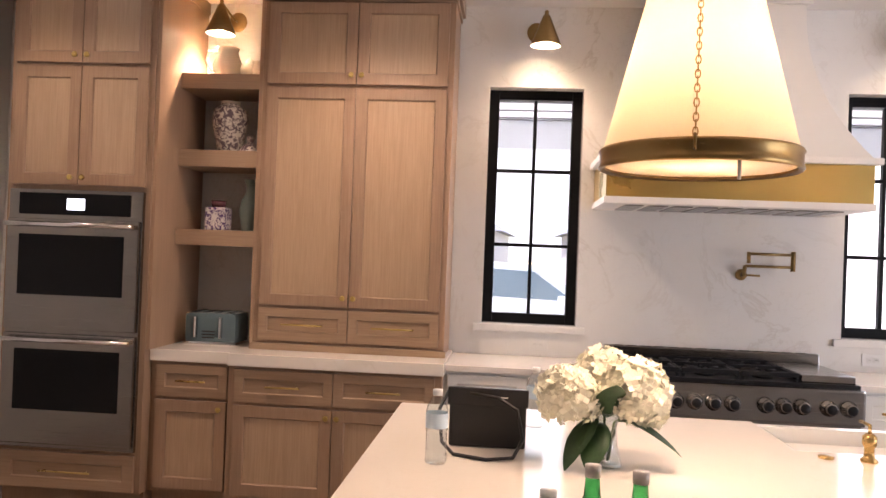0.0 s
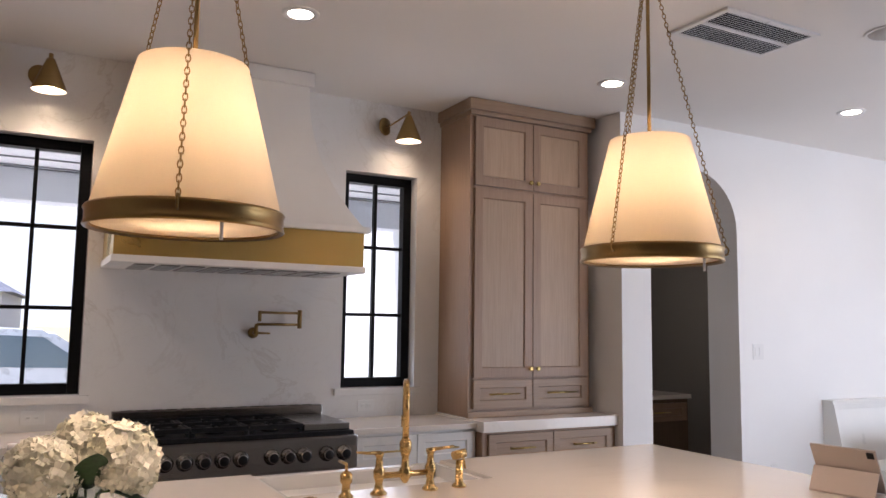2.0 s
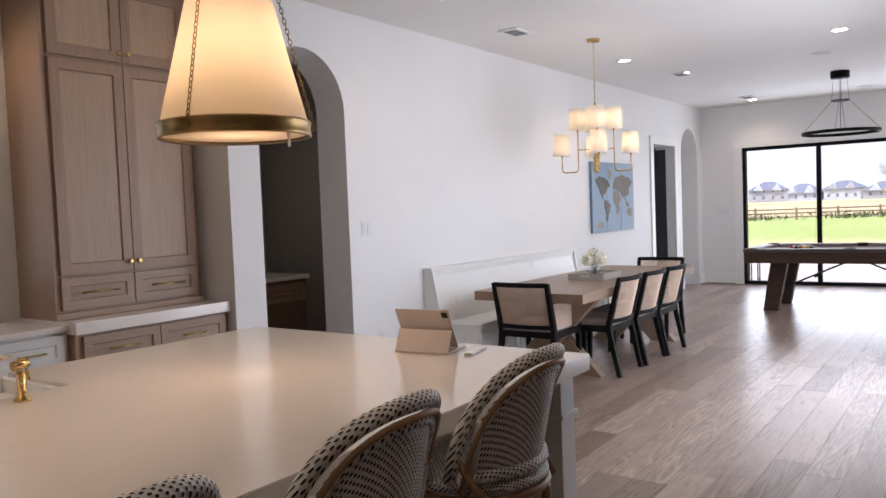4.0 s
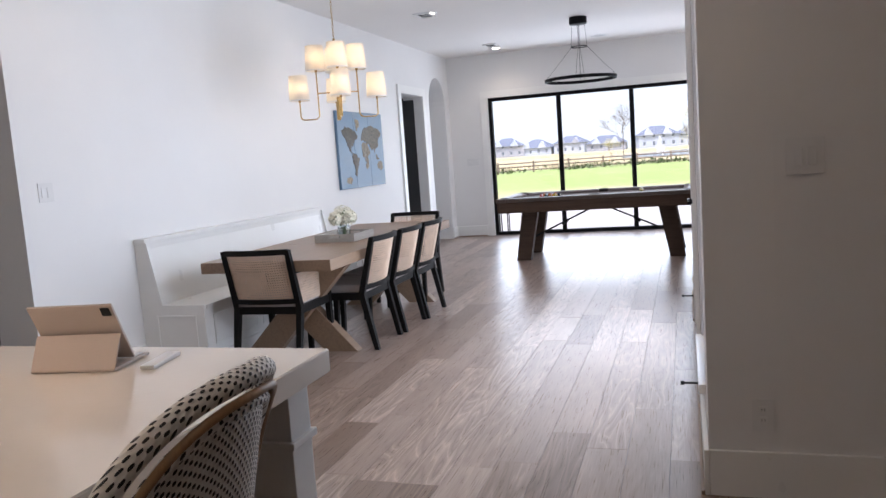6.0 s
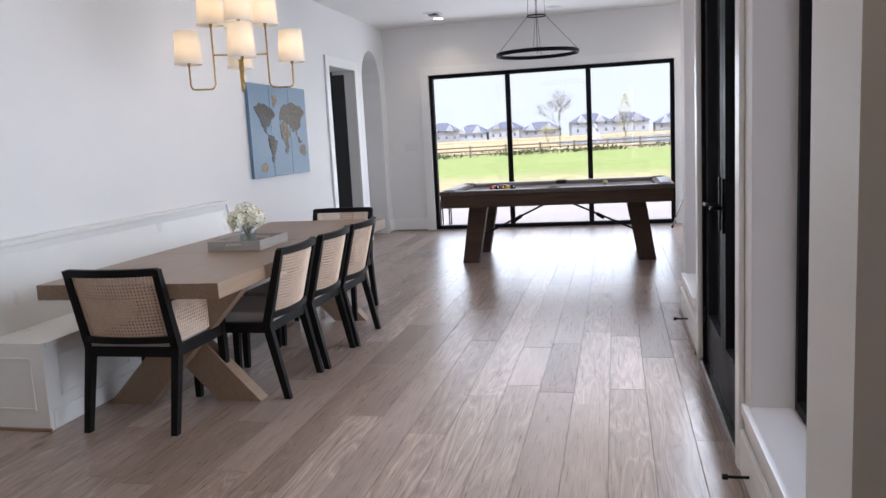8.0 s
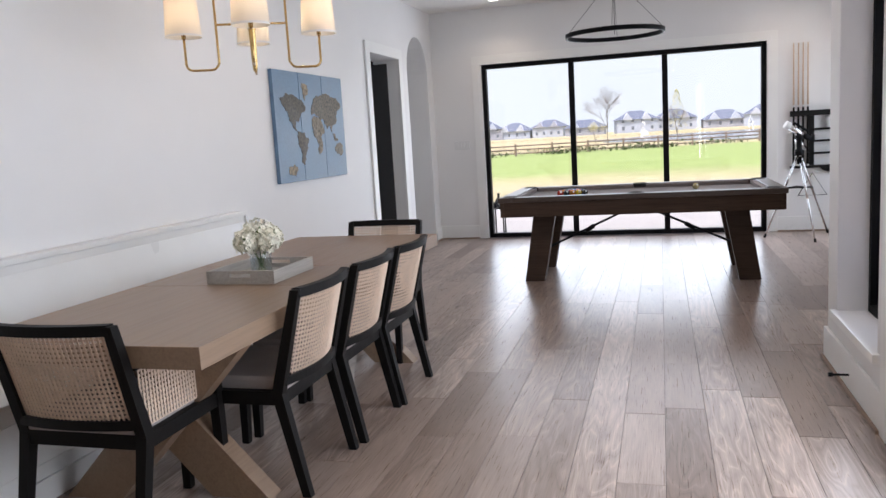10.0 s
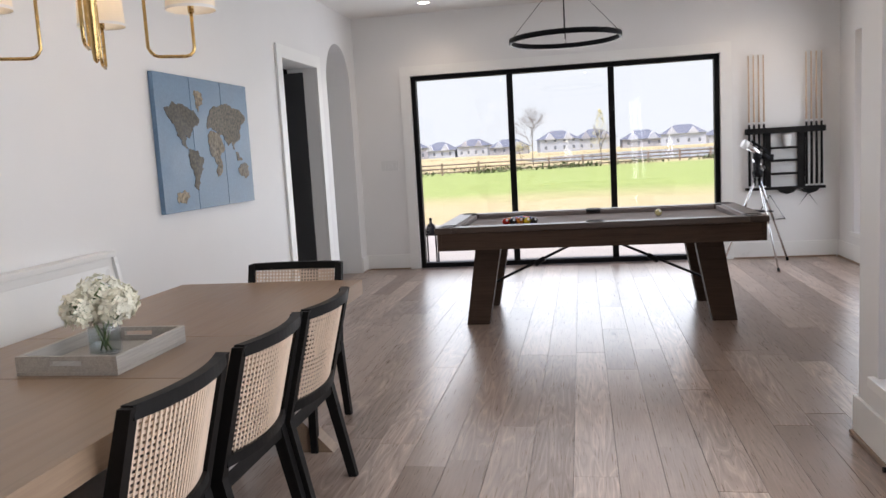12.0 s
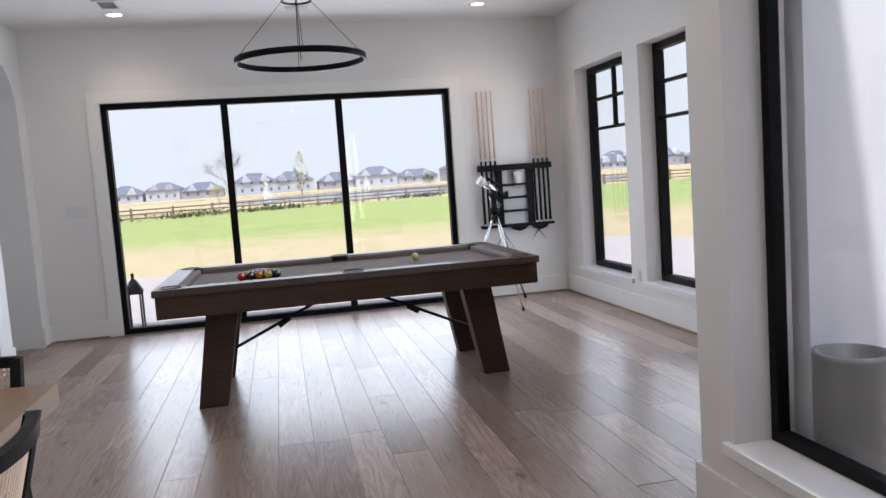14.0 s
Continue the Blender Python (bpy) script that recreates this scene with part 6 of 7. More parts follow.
rnd = random.Random(4)
vs = thing("flower_vase", "clear glass vase of white hydrangeas on the island", "flowers", (0.29, 2.25, IZ))
vx, vy = 0.29, 2.25
part("vase", L([(0.0, 0.002), (0.05, 0.001), (0.053, 0.006), (0.04, 0.06), (0.035, 0.12), (0.05, 0.165), (0.047, 0.165), (0.032, 0.12), (0.037, 0.06), (0.048, 0.012), (0.0, 0.011)], 26, Matrix.Translation((vx, vy, IZ))), M_CLEAR, vs)
for dx, dy, z, r in ((-0.11, -0.02, 0.205, 0.088), (0.09, 0.0, 0.225, 0.094), (0.0, 0.06, 0.255, 0.085), (0.12, 0.05, 0.18, 0.07)):
    part("flower_head", hydrangea(bmesh.new(), (vx + dx, vy + dy, IZ + z), r, 210, rnd), M_PETAL, vs, "creamy white hydrangea head")
    core = bmesh.new()
    bmesh.ops.create_icosphere(core, subdivisions=2, radius=r * 0.84, matrix=Matrix.Translation((vx + dx, vy + dy, IZ + z)))
    part("flower_core", core, M_PETAL, vs)
    part("stem", T([(vx + dx * 0.1, vy + dy * 0.1, IZ + 0.015), (vx + dx * 0.3, vy + dy * 0.3, IZ + 0.13), (vx + dx, vy + dy, IZ + z - 0.05)], 0.004, 6), M_STEM, vs)
for an, tilt, ln, zz in ((215, 38, 0.19, 0.15), (-12, 14, 0.21, 0.15), (-85, -60, 0.15, 0.15), (245, 35, 0.16, 0.13)):
    part("leaf", leaf(pose(vx, vy, IZ + zz, 0, 0, an) @ pose(0.03, 0, 0, 0, tilt, 0), ln, 0.05), M_LEAF, vs)

M_ALU = plain("warm_grey_case", (0.52, 0.44, 0.39), 0.5, vary=0.05)
tb = thing("tablet", "tablet standing open on its keyboard case", "tablet", (2.87, 1.75, IZ))
m = pose(2.84, 1.75, IZ + 0.002, 0, 0, 9)
part("keyboard", box(bmesh.new(), 0.0, 0.175, -0.122, 0.122, 0.0, 0.008, 0.003, m), M_ALU, tb)
part("keys", box(bmesh.new(), 0.105, 0.165, -0.11, 0.11, 0.0082, 0.0095, 0, m), M_PLASTIC, tb)
sc = m @ pose(0.1, 0, 0.014, 0, -27, 0)
sn = part("screen_back", box(bmesh.new(), -0.004, 0.004, -0.122, 0.122, 0, 0.182, 0.003, sc), M_ALU, tb)
part("camera_bump", box(bmesh.new(), -0.0065, -0.0042, -0.114, -0.088, 0.148, 0.174, 0.001, sc), M_DARK, sn)
part("screen", box(bmesh.new(), 0.0042, 0.0048, -0.116, 0.116, 0.006, 0.176, 0, sc), M_OVENGLASS, sn)
part("hinge_flap", box(bmesh.new(), -0.002, 0.002, -0.122, 0.122, 0, 0.096, 0.0015, m @ pose(0.002, 0, 0.006, 0, 27, 0)), M_ALU, tb)
single("remote_case", box(bmesh.new(), -0.075, 0.075, -0.02, 0.02, 0.0, 0.012, 0.003, pose(2.955, 1.56, IZ + 0.0005, 0, 0, 10)), M_PLASTIC, "slim white case lying by the tablet", "case")

# ---- tray and flowers on the dining table ----
M_GREYWOOD = wood("weathered_grey_wood", (0.27, 0.25, 0.22), (0.45, 0.42, 0.38), "x", 0.6, 1.4)
tr = thing("serving_tray", "weathered grey wooden tray with cut-out handles", "tray", (7.16, 2.94, 0.752))
x0, x1, y0, y1, z = 6.96, 7.38, 2.76, 3.115, 0.7525
part("tray_base", B(x0, x1, y0, y1, z, z + 0.012, 0.002), M_GREYWOOD, tr)
for a, b, c, d in ((x0, x1, y0, y0 + 0.014), (x0, x1, y1 - 0.014, y1)):
    part("tray_side", B(a, b, c, d, z + 0.0125, z + 0.062, 0.002), M_GREYWOOD, tr)
for a in (x0, x1 - 0.014):
    e = bmesh.new()
    ym = (y0 + y1) / 2
    box(e, a, a + 0.014, y0 + 0.0145, ym - 0.055, z + 0.0125, z + 0.062)
    box(e, a, a + 0.014, ym + 0.055, y1 - 0.0145, z + 0.0125, z + 0.062)
    box(e, a, a + 0.014, ym - 0.055, ym + 0.055, z + 0.0125, z + 0.032)
    box(e, a, a + 0.014, ym - 0.055, ym + 0.055, z + 0.048, z + 0.062)
    part("tray_end", e, M_GREYWOOD, tr)
fv = thing("flower_vase", "small glass vase of white hydrangeas on the tray", "flowers", (7.175, 2.94, 0.765))
part("vase", L([(0.0, 0.002), (0.045, 0.001), (0.052, 0.01), (0.054, 0.10), (0.05, 0.11), (0.047, 0.11), (0.05, 0.1), (0.047, 0.013), (0.0, 0.012)], 24, Matrix.Translation((7.175, 2.94, 0.765))), M_CLEAR, fv)
for dx, dy, zz, r in ((0, 0, 0.19, 0.075), (0.06, -0.03, 0.165, 0.055), (-0.055, 0.035, 0.165, 0.06), (0.0, 0.07, 0.16, 0.05), (-0.02, -0.06, 0.165, 0.055)):
    part("flower_head", hydrangea(bmesh.new(), (7.175 + dx, 2.94 + dy, 0.765 + zz), r, 90, rnd, 0.018), M_PETAL, fv, "creamy hydrangea head")
    core = bmesh.new()
    bmesh.ops.create_icosphere(core, subdivisions=1, radius=r * 0.8, matrix=Matrix.Translation((7.175 + dx, 2.94 + dy, 0.765 + zz)))
    part("flower_core", core, M_STEM, fv)
    part("stem", T([(7.175 + dx * 0.2, 2.94 - dy * 0.3, 0.78), (7.175 + dx * 0.6, 2.94 + dy * 0.6, 0.765 + zz - 0.03)], 0.003, 5), M_STEM, fv)

# ---- things on the open shelves ----
M_CREAM = plain("cream_glaze", (0.74, 0.68, 0.58), 0.25, vary=0.05)
sx = -1.735
pt_ = thing("pitcher", "cream ceramic pitcher on the top shelf", "pitcher", (sx - 0.03, 4.48, 2.497))
part("body", L([(0.0, 0), (0.06, 0.001), (0.085, 0.05), (0.09, 0.09), (0.065, 0.15), (0.058, 0.175), (0.068, 0.195), (0.062, 0.195), (0.052, 0.175), (0.0, 0.17)], 26, Matrix.Translation((sx - 0.03, 4.48, 2.4975))), M_CREAM, pt_)
part("handle", T([(sx - 0.08, 4.48, 2.667), (sx - 0.15, 4.48, 2.672), (sx - 0.165, 4.48, 2.617), (sx - 0.13, 4.48, 2.557), (sx - 0.105, 4.48, 2.552)], 0.011, 8), M_CREAM, pt_)
tp = thing("teapot", "small cream teapot on the top shelf", "teapot", (sx + 0.12, 4.45, 2.497))
part("body", L([(0.0, 0), (0.04, 0.001), (0.06, 0.045), (0.05, 0.085), (0.03, 0.10), (0.025, 0.115), (0.008, 0.125), (0.0, 0.135)], 22, Matrix.Translation((sx + 0.12, 4.45, 2.4975))), M_CREAM, tp)
part("spout", T([(sx + 0.165, 4.45, 2.537), (sx + 0.20, 4.45, 2.587)], 0.012, 8, False, 0.008), M_CREAM, tp)
single("creamer", L([(0.0, 0), (0.03, 0.001), (0.035, 0.04), (0.028, 0.085), (0.034, 0.095), (0.0, 0.09)], 18, Matrix.Translation((sx + 0.185, 4.40, 2.4975))), M_CREAM, "small cream jug on the top shelf", "jug")


def figured(name, base, ink, scale, lo=0.46, hi=0.56):
    mt, nt, bs = nodes_of(name)
    v = coords(nt)
    f = noise_node(nt, v, scale, 3, 0.5, 1.5)
    nt.links.new(ramp(nt, f, [(lo, base), (hi, ink)]), bs.inputs["Base Color"])
    bs.inputs["Roughness"].default_value = 0.15
    return mt


M_PORC = figured("figured_porcelain", (0.62, 0.56, 0.5), (0.16, 0.12, 0.14), 32)
M_PORC2 = figured("blue_red_porcelain", (0.66, 0.62, 0.62), (0.13, 0.08, 0.2), 38)
gj = thing("ginger_jar", "tall figured porcelain ginger jar on the shelf", "jar", (sx + 0.0, 4.48, 2.048))
part("body", L([(0.0, 0), (0.065, 0.001), (0.07, 0.02), (0.095, 0.12), (0.11, 0.2), (0.1, 0.26), (0.06, 0.29), (0.055, 0.305), (0.0, 0.305)], 30, Matrix.Translation((sx, 4.48, 2.0485))), M_PORC, gj)
part("collar", L([(0.056, 0.3), (0.058, 0.315), (0.05, 0.318), (0.0, 0.316)], 24, Matrix.Translation((sx, 4.48, 2.0485))), M_CREAM, gj)
single("jar_lid", L([(0.0, 0), (0.065, 0.001), (0.067, 0.008), (0.045, 0.045), (0.02, 0.06), (0.018, 0.07), (0.026, 0.085), (0.02, 0.1), (0.0, 0.106)], 26, Matrix.Translation((sx + 0.15, 4.42, 2.0485))), M_PORC, "domed porcelain lid lying beside the jar", "lid")
tj = thing("tea_jar", "square blue and red porcelain tea jar", "jar", (sx - 0.04, 4.45, 1.58))
part("body", B(sx - 0.105, sx + 0.025, 4.39, 4.51, 1.5805, 1.72, 0.015), M_PORC2, tj)
part("lid", L([(0.045, 1.72), (0.045, 1.76), (0.0, 1.762)], 20, Matrix.Translation((sx - 0.04, 4.45, 0))), plain("maroon_glaze", (0.1, 0.03, 0.035), 0.2), tj)
single("bottle_vase", L([(0.0, 0), (0.05, 0.001), (0.055, 0.02), (0.072, 0.12), (0.06, 0.19), (0.035, 0.23), (0.035, 0.28), (0.048, 0.315), (0.04, 0.315), (0.03, 0.28), (0.0, 0.27)], 26, Matrix.Translation((sx + 0.145, 4.50, 1.5805))), plain("celadon_glaze", (0.19, 0.24, 0.22), 0.12, vary=0.2), "tall grey green celadon vase on the shelf", "vase")
to = thing("toaster", "slate blue four slice toaster on the counter", "toaster", (sx, 4.42, 0.899))
part("body", B(sx - 0.16, sx + 0.15, 4.30, 4.54, 0.916, 1.096, 0.035), plain("slate_blue_enamel", (0.12, 0.17, 0.19), 0.2, 0.3), to)
part("base", B(sx - 0.165, sx + 0.155, 4.295, 4.545, 0.9, 0.926, 0.01), M_CHROME, to)
for k in range(4):
    part("slot", B(sx - 0.13 + k * 0.07, sx - 0.095 + k * 0.07, 4.33, 4.51, 1.0955, 1.0975), M_DARK, to)
for k in (-0.085, 0.065):
    part("lever", B(sx + k - 0.008, sx + k + 0.008, 4.27, 4.30, 0.951, 1.071, 0.004), M_CHROME, to)
for k in range(3):
    part("button", B(sx - 0.05, sx + 0.025, 4.294, 4.30, 0.946 + k * 0.018, 0.953 + k * 0.018), M_DARK, to)

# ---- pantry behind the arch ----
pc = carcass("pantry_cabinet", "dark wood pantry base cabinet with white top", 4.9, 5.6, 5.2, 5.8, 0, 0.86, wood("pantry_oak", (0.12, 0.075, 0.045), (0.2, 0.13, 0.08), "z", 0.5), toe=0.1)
front(pc, "drawer", 4.93, 5.57, 0.66, 0.83, 5.2, M_OAKX, M_OAKX, 0.2, stile=0.05)
single("pantry_counter", B(4.88, 5.62, 5.17, 5.8, 0.862, 0.9, 0.003), M_QUARTZ, "white stone pantry countertop", "countertop")
single("small_bowl", L([(0.0, 0), (0.03, 0.001), (0.05, 0.04), (0.047, 0.04), (0.028, 0.006), (0.0, 0.006)], 18, Matrix.Translation((5.1, 5.35, 0.9005))), M_PLASTIC, "small white bowl on the pantry counter", "bowl")

# ---- outdoors ----
M_CONC = plain("patio_concrete", (0.33, 0.32, 0.31), 0.8, vary=0.12, scale=1.5, fine=60, bumpy=0.2)
M_STUCCO = plain("white_stucco", (0.71, 0.75, 0.79), 0.85, vary=0.05, scale=2.0, fine=90, bumpy=0.3)


def lawn():
    mt, nt, bs = nodes_of("winter_lawn")
    v = coords(nt, (1, 1, 1), False)
    sep = nt.nodes.new("ShaderNodeSeparateXYZ")
    nt.links.new(v, sep.inputs[0])
    n1 = noise_node(nt, v, 0.12, 5, 0.6)
    n2 = noise_node(nt, v, 1.4, 6, 0.7)
    n3 = noise_node(nt, v, 18.0, 4, 0.7)
    green = ramp(nt, n2, [(0.3, (0.14, 0.23, 0.05)), (0.7, (0.27, 0.36, 0.12))])
    straw = ramp(nt, n2, [(0.3, (0.36, 0.29, 0.19)), (0.7, (0.46, 0.38, 0.27))])
    ad = nt.nodes.new("ShaderNodeMath")
    ad.operation = "MULTIPLY_ADD"
    ad.inputs[1].default_value, ad.inputs[2].default_value = 9.0, 0.0
    nt.links.new(n1, ad.inputs[0])
    sm = nt.nodes.new("ShaderNodeMath")
    sm.operation = "ADD"
    nt.links.new(sep.outputs[0], sm.inputs[0])
    nt.links.new(ad.outputs[0], sm.inputs[1])
    mr = nt.nodes.new("ShaderNodeMapRange")
    mr.inputs[1].default_value, mr.inputs[2].default_value = 33.0, 40.0
    nt.links.new(sm.outputs[0], mr.inputs[0])
    mr2 = nt.nodes.new("ShaderNodeMapRange")
    mr2.inputs[1].default_value, mr2.inputs[2].default_value = 66.0, 71.0
    nt.links.new(sep.outputs[0], mr2.inputs[0])
    c = mix(nt, mr.outputs[0], straw, green)
    c = mix(nt, mr2.outputs[0], c, straw)
    c = mix(nt, 0.35, c, ramp(nt, n3, [(0.3, (0.10, 0.12, 0.03)), (0.7, (0.40, 0.42, 0.16))]))
    nt.links.new(c, bs.inputs["Base Color"])
    bs.inputs["Roughness"].default_value = 0.95
    bump(nt, bs, n3, 0.6, 0.03)
    return mt


g = bmesh.new()
xs = [-300, -60, WX0 - 0.2, EX + 0.25, 30, 60, 120, 700]
ys = [-400, -60, WS - 0.2, NK + 0.25, 60, 400]
gv = [[g.verts.new((x, y, -0.22)) for y in ys] for x in xs]
for i in range(len(xs) - 1):
    for j in range(len(ys) - 1):
        g.faces.new((gv[i][j], gv[i + 1][j], gv[i + 1][j + 1], gv[i][j + 1]))
structure("ground", g, lawn(), "wide winter lawn, green and straw coloured", "ground")
structure("patio_east", B(EX + 0.25, 21.0, -6.0, 6.0, -0.215, -0.12, 0.01), M_CONC, "pale concrete patio slab", "patio")
structure("patio_south", B(4.48, EX + 0.25, -6.0, SB - 0.25, -0.215, -0.06, 0.01), M_CONC, "pale concrete porch slab", "patio")
structure("patio_nook", B(4.48, 8.32, SB - 0.25, SD - 0.25, -0.215, -0.06, 0.01), M_CONC, "pale concrete porch slab", "patio")
structure("porch_wall", B(8.22, 8.318, -3.2, SD - 0.27, -0.06, 2.85), M_STUCCO, "white stucco porch wall", "wall")
structure("driveway", B(-20, 3.6, NK + 0.26, 16, -0.215, -0.18), plain("driveway_concrete", (0.5, 0.5, 0.49), 0.8, vary=0.1, scale=1.2, fine=60, bumpy=0.2), "pale concrete driveway", "road")
structure("wall_wing", wall_bm("x", 3.55, 3.75, NK + 0.25, 9.5, -0.1, 3.6, [(5.9, 6.6, 1.2, 2.3, 0)]), M_STUCCO, "white stucco wing of the house", "wall")
window("window_8", "x", 3.6, 3.66, 5.9, 6.6, 1.2, 2.3, [bars(6.25, 1.25, 2.25)], [1.75], 0.06, label="black window in the stucco wing")
M_SOFFIT = plain("soffit_white", (0.8, 0.82, 0.85), 0.7, vary=0.03)
pr = thing("front_porch_roof", "white boarded porch roof over the front windows", "porch roof", (0, 6, 2.7), kind="structure")
part("soffit", B(-4, 3.54, NK + 0.26, 7.4, 2.78, 2.86), M_SOFFIT, pr)
for i in range(6):
    y = 5.25 + i * 0.36
    part("board_joint", B(-4, 3.54, y, y + 0.02, 2.768, 2.778), plain("joint_grey", (0.25, 0.26, 0.28), 0.7) if "joint_grey" not in bpy.data.materials else bpy.data.materials["joint_grey"], pr)
part("beam", B(-4, 3.54, 7.15, 7.4, 2.5, 2.77, 0.01), M_STUCCO, pr)

# planter and lounge on the porch
pl = thing("planter", "large smooth pale grey round planter", "planter", (8.09, -0.2, -0.06))
part("pot", L([(0.0, 0.0), (0.108, 0.001), (0.118, 0.01), (0.126, 0.70), (0.129, 0.72), (0.126, 0.735), (0.108, 0.735), (0.106, 0.62), (0.0, 0.62)], 44, Matrix.Translation((8.09, -0.2, -0.059))), plain("planter_glaze", (0.2, 0.21, 0.21), 0.3, vary=0.12, scale=4), pl)
part("soil", L([(0.0, 0.645), (0.1045, 0.64)], 32, Matrix.Translation((8.09, -0.2, -0.059)), False), plain("soil", (0.06, 0.045, 0.035), 0.95), pl)
so = thing("outdoor_sofa", "grey cushioned low outdoor sofa on the porch", "sofa", (6.6, -3.6, -0.06))
M_CUSH = plain("grey_outdoor_cloth", (0.22, 0.23, 0.24), 0.9, vary=0.1, fine=300)
part("base", B(5.7, 7.6, -4.0, -3.2, -0.059, 0.2, 0.02), M_BLACKW, so)
for k in range(2):
    part("seat_cushion", B(5.72 + k * 0.94, 6.64 + k * 0.94, -3.8, -3.18, 0.201, 0.38, 0.05), M_CUSH, so)
    part("back_cushion", B(5.72 + k * 0.94, 6.64 + k * 0.94, -4.0, -3.81, 0.205, 0.75, 0.06), M_CUSH, so)
ln = thing("lantern", "dark metal lantern with an arched top on the patio", "lantern", (14.75, 3.3, -0.12))
for dx in (-0.07, 0.07):
    for dy in (-0.07, 0.07):
        part("post", B(14.75 + dx - 0.009, 14.75 + dx + 0.009, 3.3 + dy - 0.009, 3.3 + dy + 0.009, -0.085, 0.33), M_IRON, ln)
part("base", B(14.66, 14.84, 3.21, 3.39, -0.12, -0.086, 0.004), M_IRON, ln)
part("hood", L([(0.12, 0.33), (0.125, 0.36), (0.075, 0.43), (0.05, 0.47), (0.022, 0.49), (0.018, 0.53), (0.028, 0.545), (0.0, 0.56)], 4, Matrix.Translation((14.75, 3.3, 0)) @ pose(0, 0, 0, 0, 0, 45)), M_IRON, ln)

bd = bmesh.new()
lathe(bd, [(520, -2), (520, 320)], 64, None, False)
for f in bd.faces:
    f.smooth = True
structure("backdrop", bd, glow("hazy_sky", (0.87, 0.95, 1.0), 0.44, (0, 0, 0)), "hazy bright white sky", "sky")

# pond, fence, trees and houses beyond the lawn
mt, nt, bs = nodes_of("pond_water")
bs.inputs["Base Color"].default_value = (0.16, 0.20, 0.22, 1)
bs.inputs["Roughness"].default_value = 0.08
bump(nt, bs, noise_node(nt, coords(nt), 1.5, 4), 0.15, 0.05)
pond = bmesh.new()
pr_ = random.Random(9)
ring = [(124 + 46 * math.cos(a) * pr_.uniform(0.95, 1.05), -20 + 30 * math.sin(a) * pr_.uniform(0.9, 1.1)) for a in [i * 2 * math.pi / 40 for i in range(40)]]
structure("water_pond", prism(pond, ring, "z", -0.215, -0.17), mt, "calm pale pond beyond the fence", "pond")
M_SPRAY = plain("white_spray", (0.85, 0.88, 0.9), 0.6, vary=0.05)
for fx, fy in ((96, 2.9), (100, -9)):
    bm = bmesh.new()
    r3 = random.Random(int(fx))
    for i in range(70):
        h = r3.random()
        a, rr = r3.uniform(0, 6.28), (0.1 + 0.7 * (1 - h) * r3.random())
        p = Vector((fx + rr * math.cos(a), fy + rr * math.sin(a), -0.15 + 2.2 * h))
        box(bm, p.x - 0.02, p.x + 0.02, p.y - 0.02, p.y + 0.02, p.z - 0.12, p.z + 0.12)
    single("fountain_spray", bm, M_SPRAY, "white fountain jet rising from the pond", "fountain", kind="stuff")

M_FENCE = wood("weathered_fence", (0.14, 0.10, 0.08), (0.24, 0.18, 0.14), "y", 0.8)


def fence(pts, label):
    f = thing("fence", label, "fence", (pts[0][0], pts[0][1], -0.22))
    post = mesh("post", B(-0.07, 0.07, -0.07, 0.07, 0, 0.92, 0.01), M_FENCE)
    for (xa, ya), (xb, yb) in zip(pts, pts[1:]):
        n = int(math.hypot(xb - xa, yb - ya) / 2.8)
        for i in range(n):
            t = i / n
            o = new("post", post)
            o.parent = f
            o.location = Vector((xa + (xb - xa) * t, ya + (yb - ya) * t, -0.22)) - ORIGIN[f]
        for z in (0.0, 0.28, 0.56):
            part("rail", T([(xa, ya, z), (xb, yb, z)], 0.05, 4, flat=1.0), M_FENCE, f)


fence([(58, 48), (60, 14), (71, -9), (64, -45)], "long weathered three-rail ranch fence behind the lawn")
fence([(64, -45), (8, -38)], "weathered three-rail ranch fence to the south")

M_BARK = plain("grey_bark", (0.15, 0.12, 0.10), 0.9, vary=0.3, scale=6, fine=40, bumpy=0.6)
M_YLEAF = plain("yellowing_leaf", (0.55, 0.51, 0.28), 0.7, vary=0.4, scale=2, fine=20)
M_GLEAF = plain("shrub_leaf", (0.09, 0.12, 0.05), 0.7, vary=0.4, scale=2, fine=20)


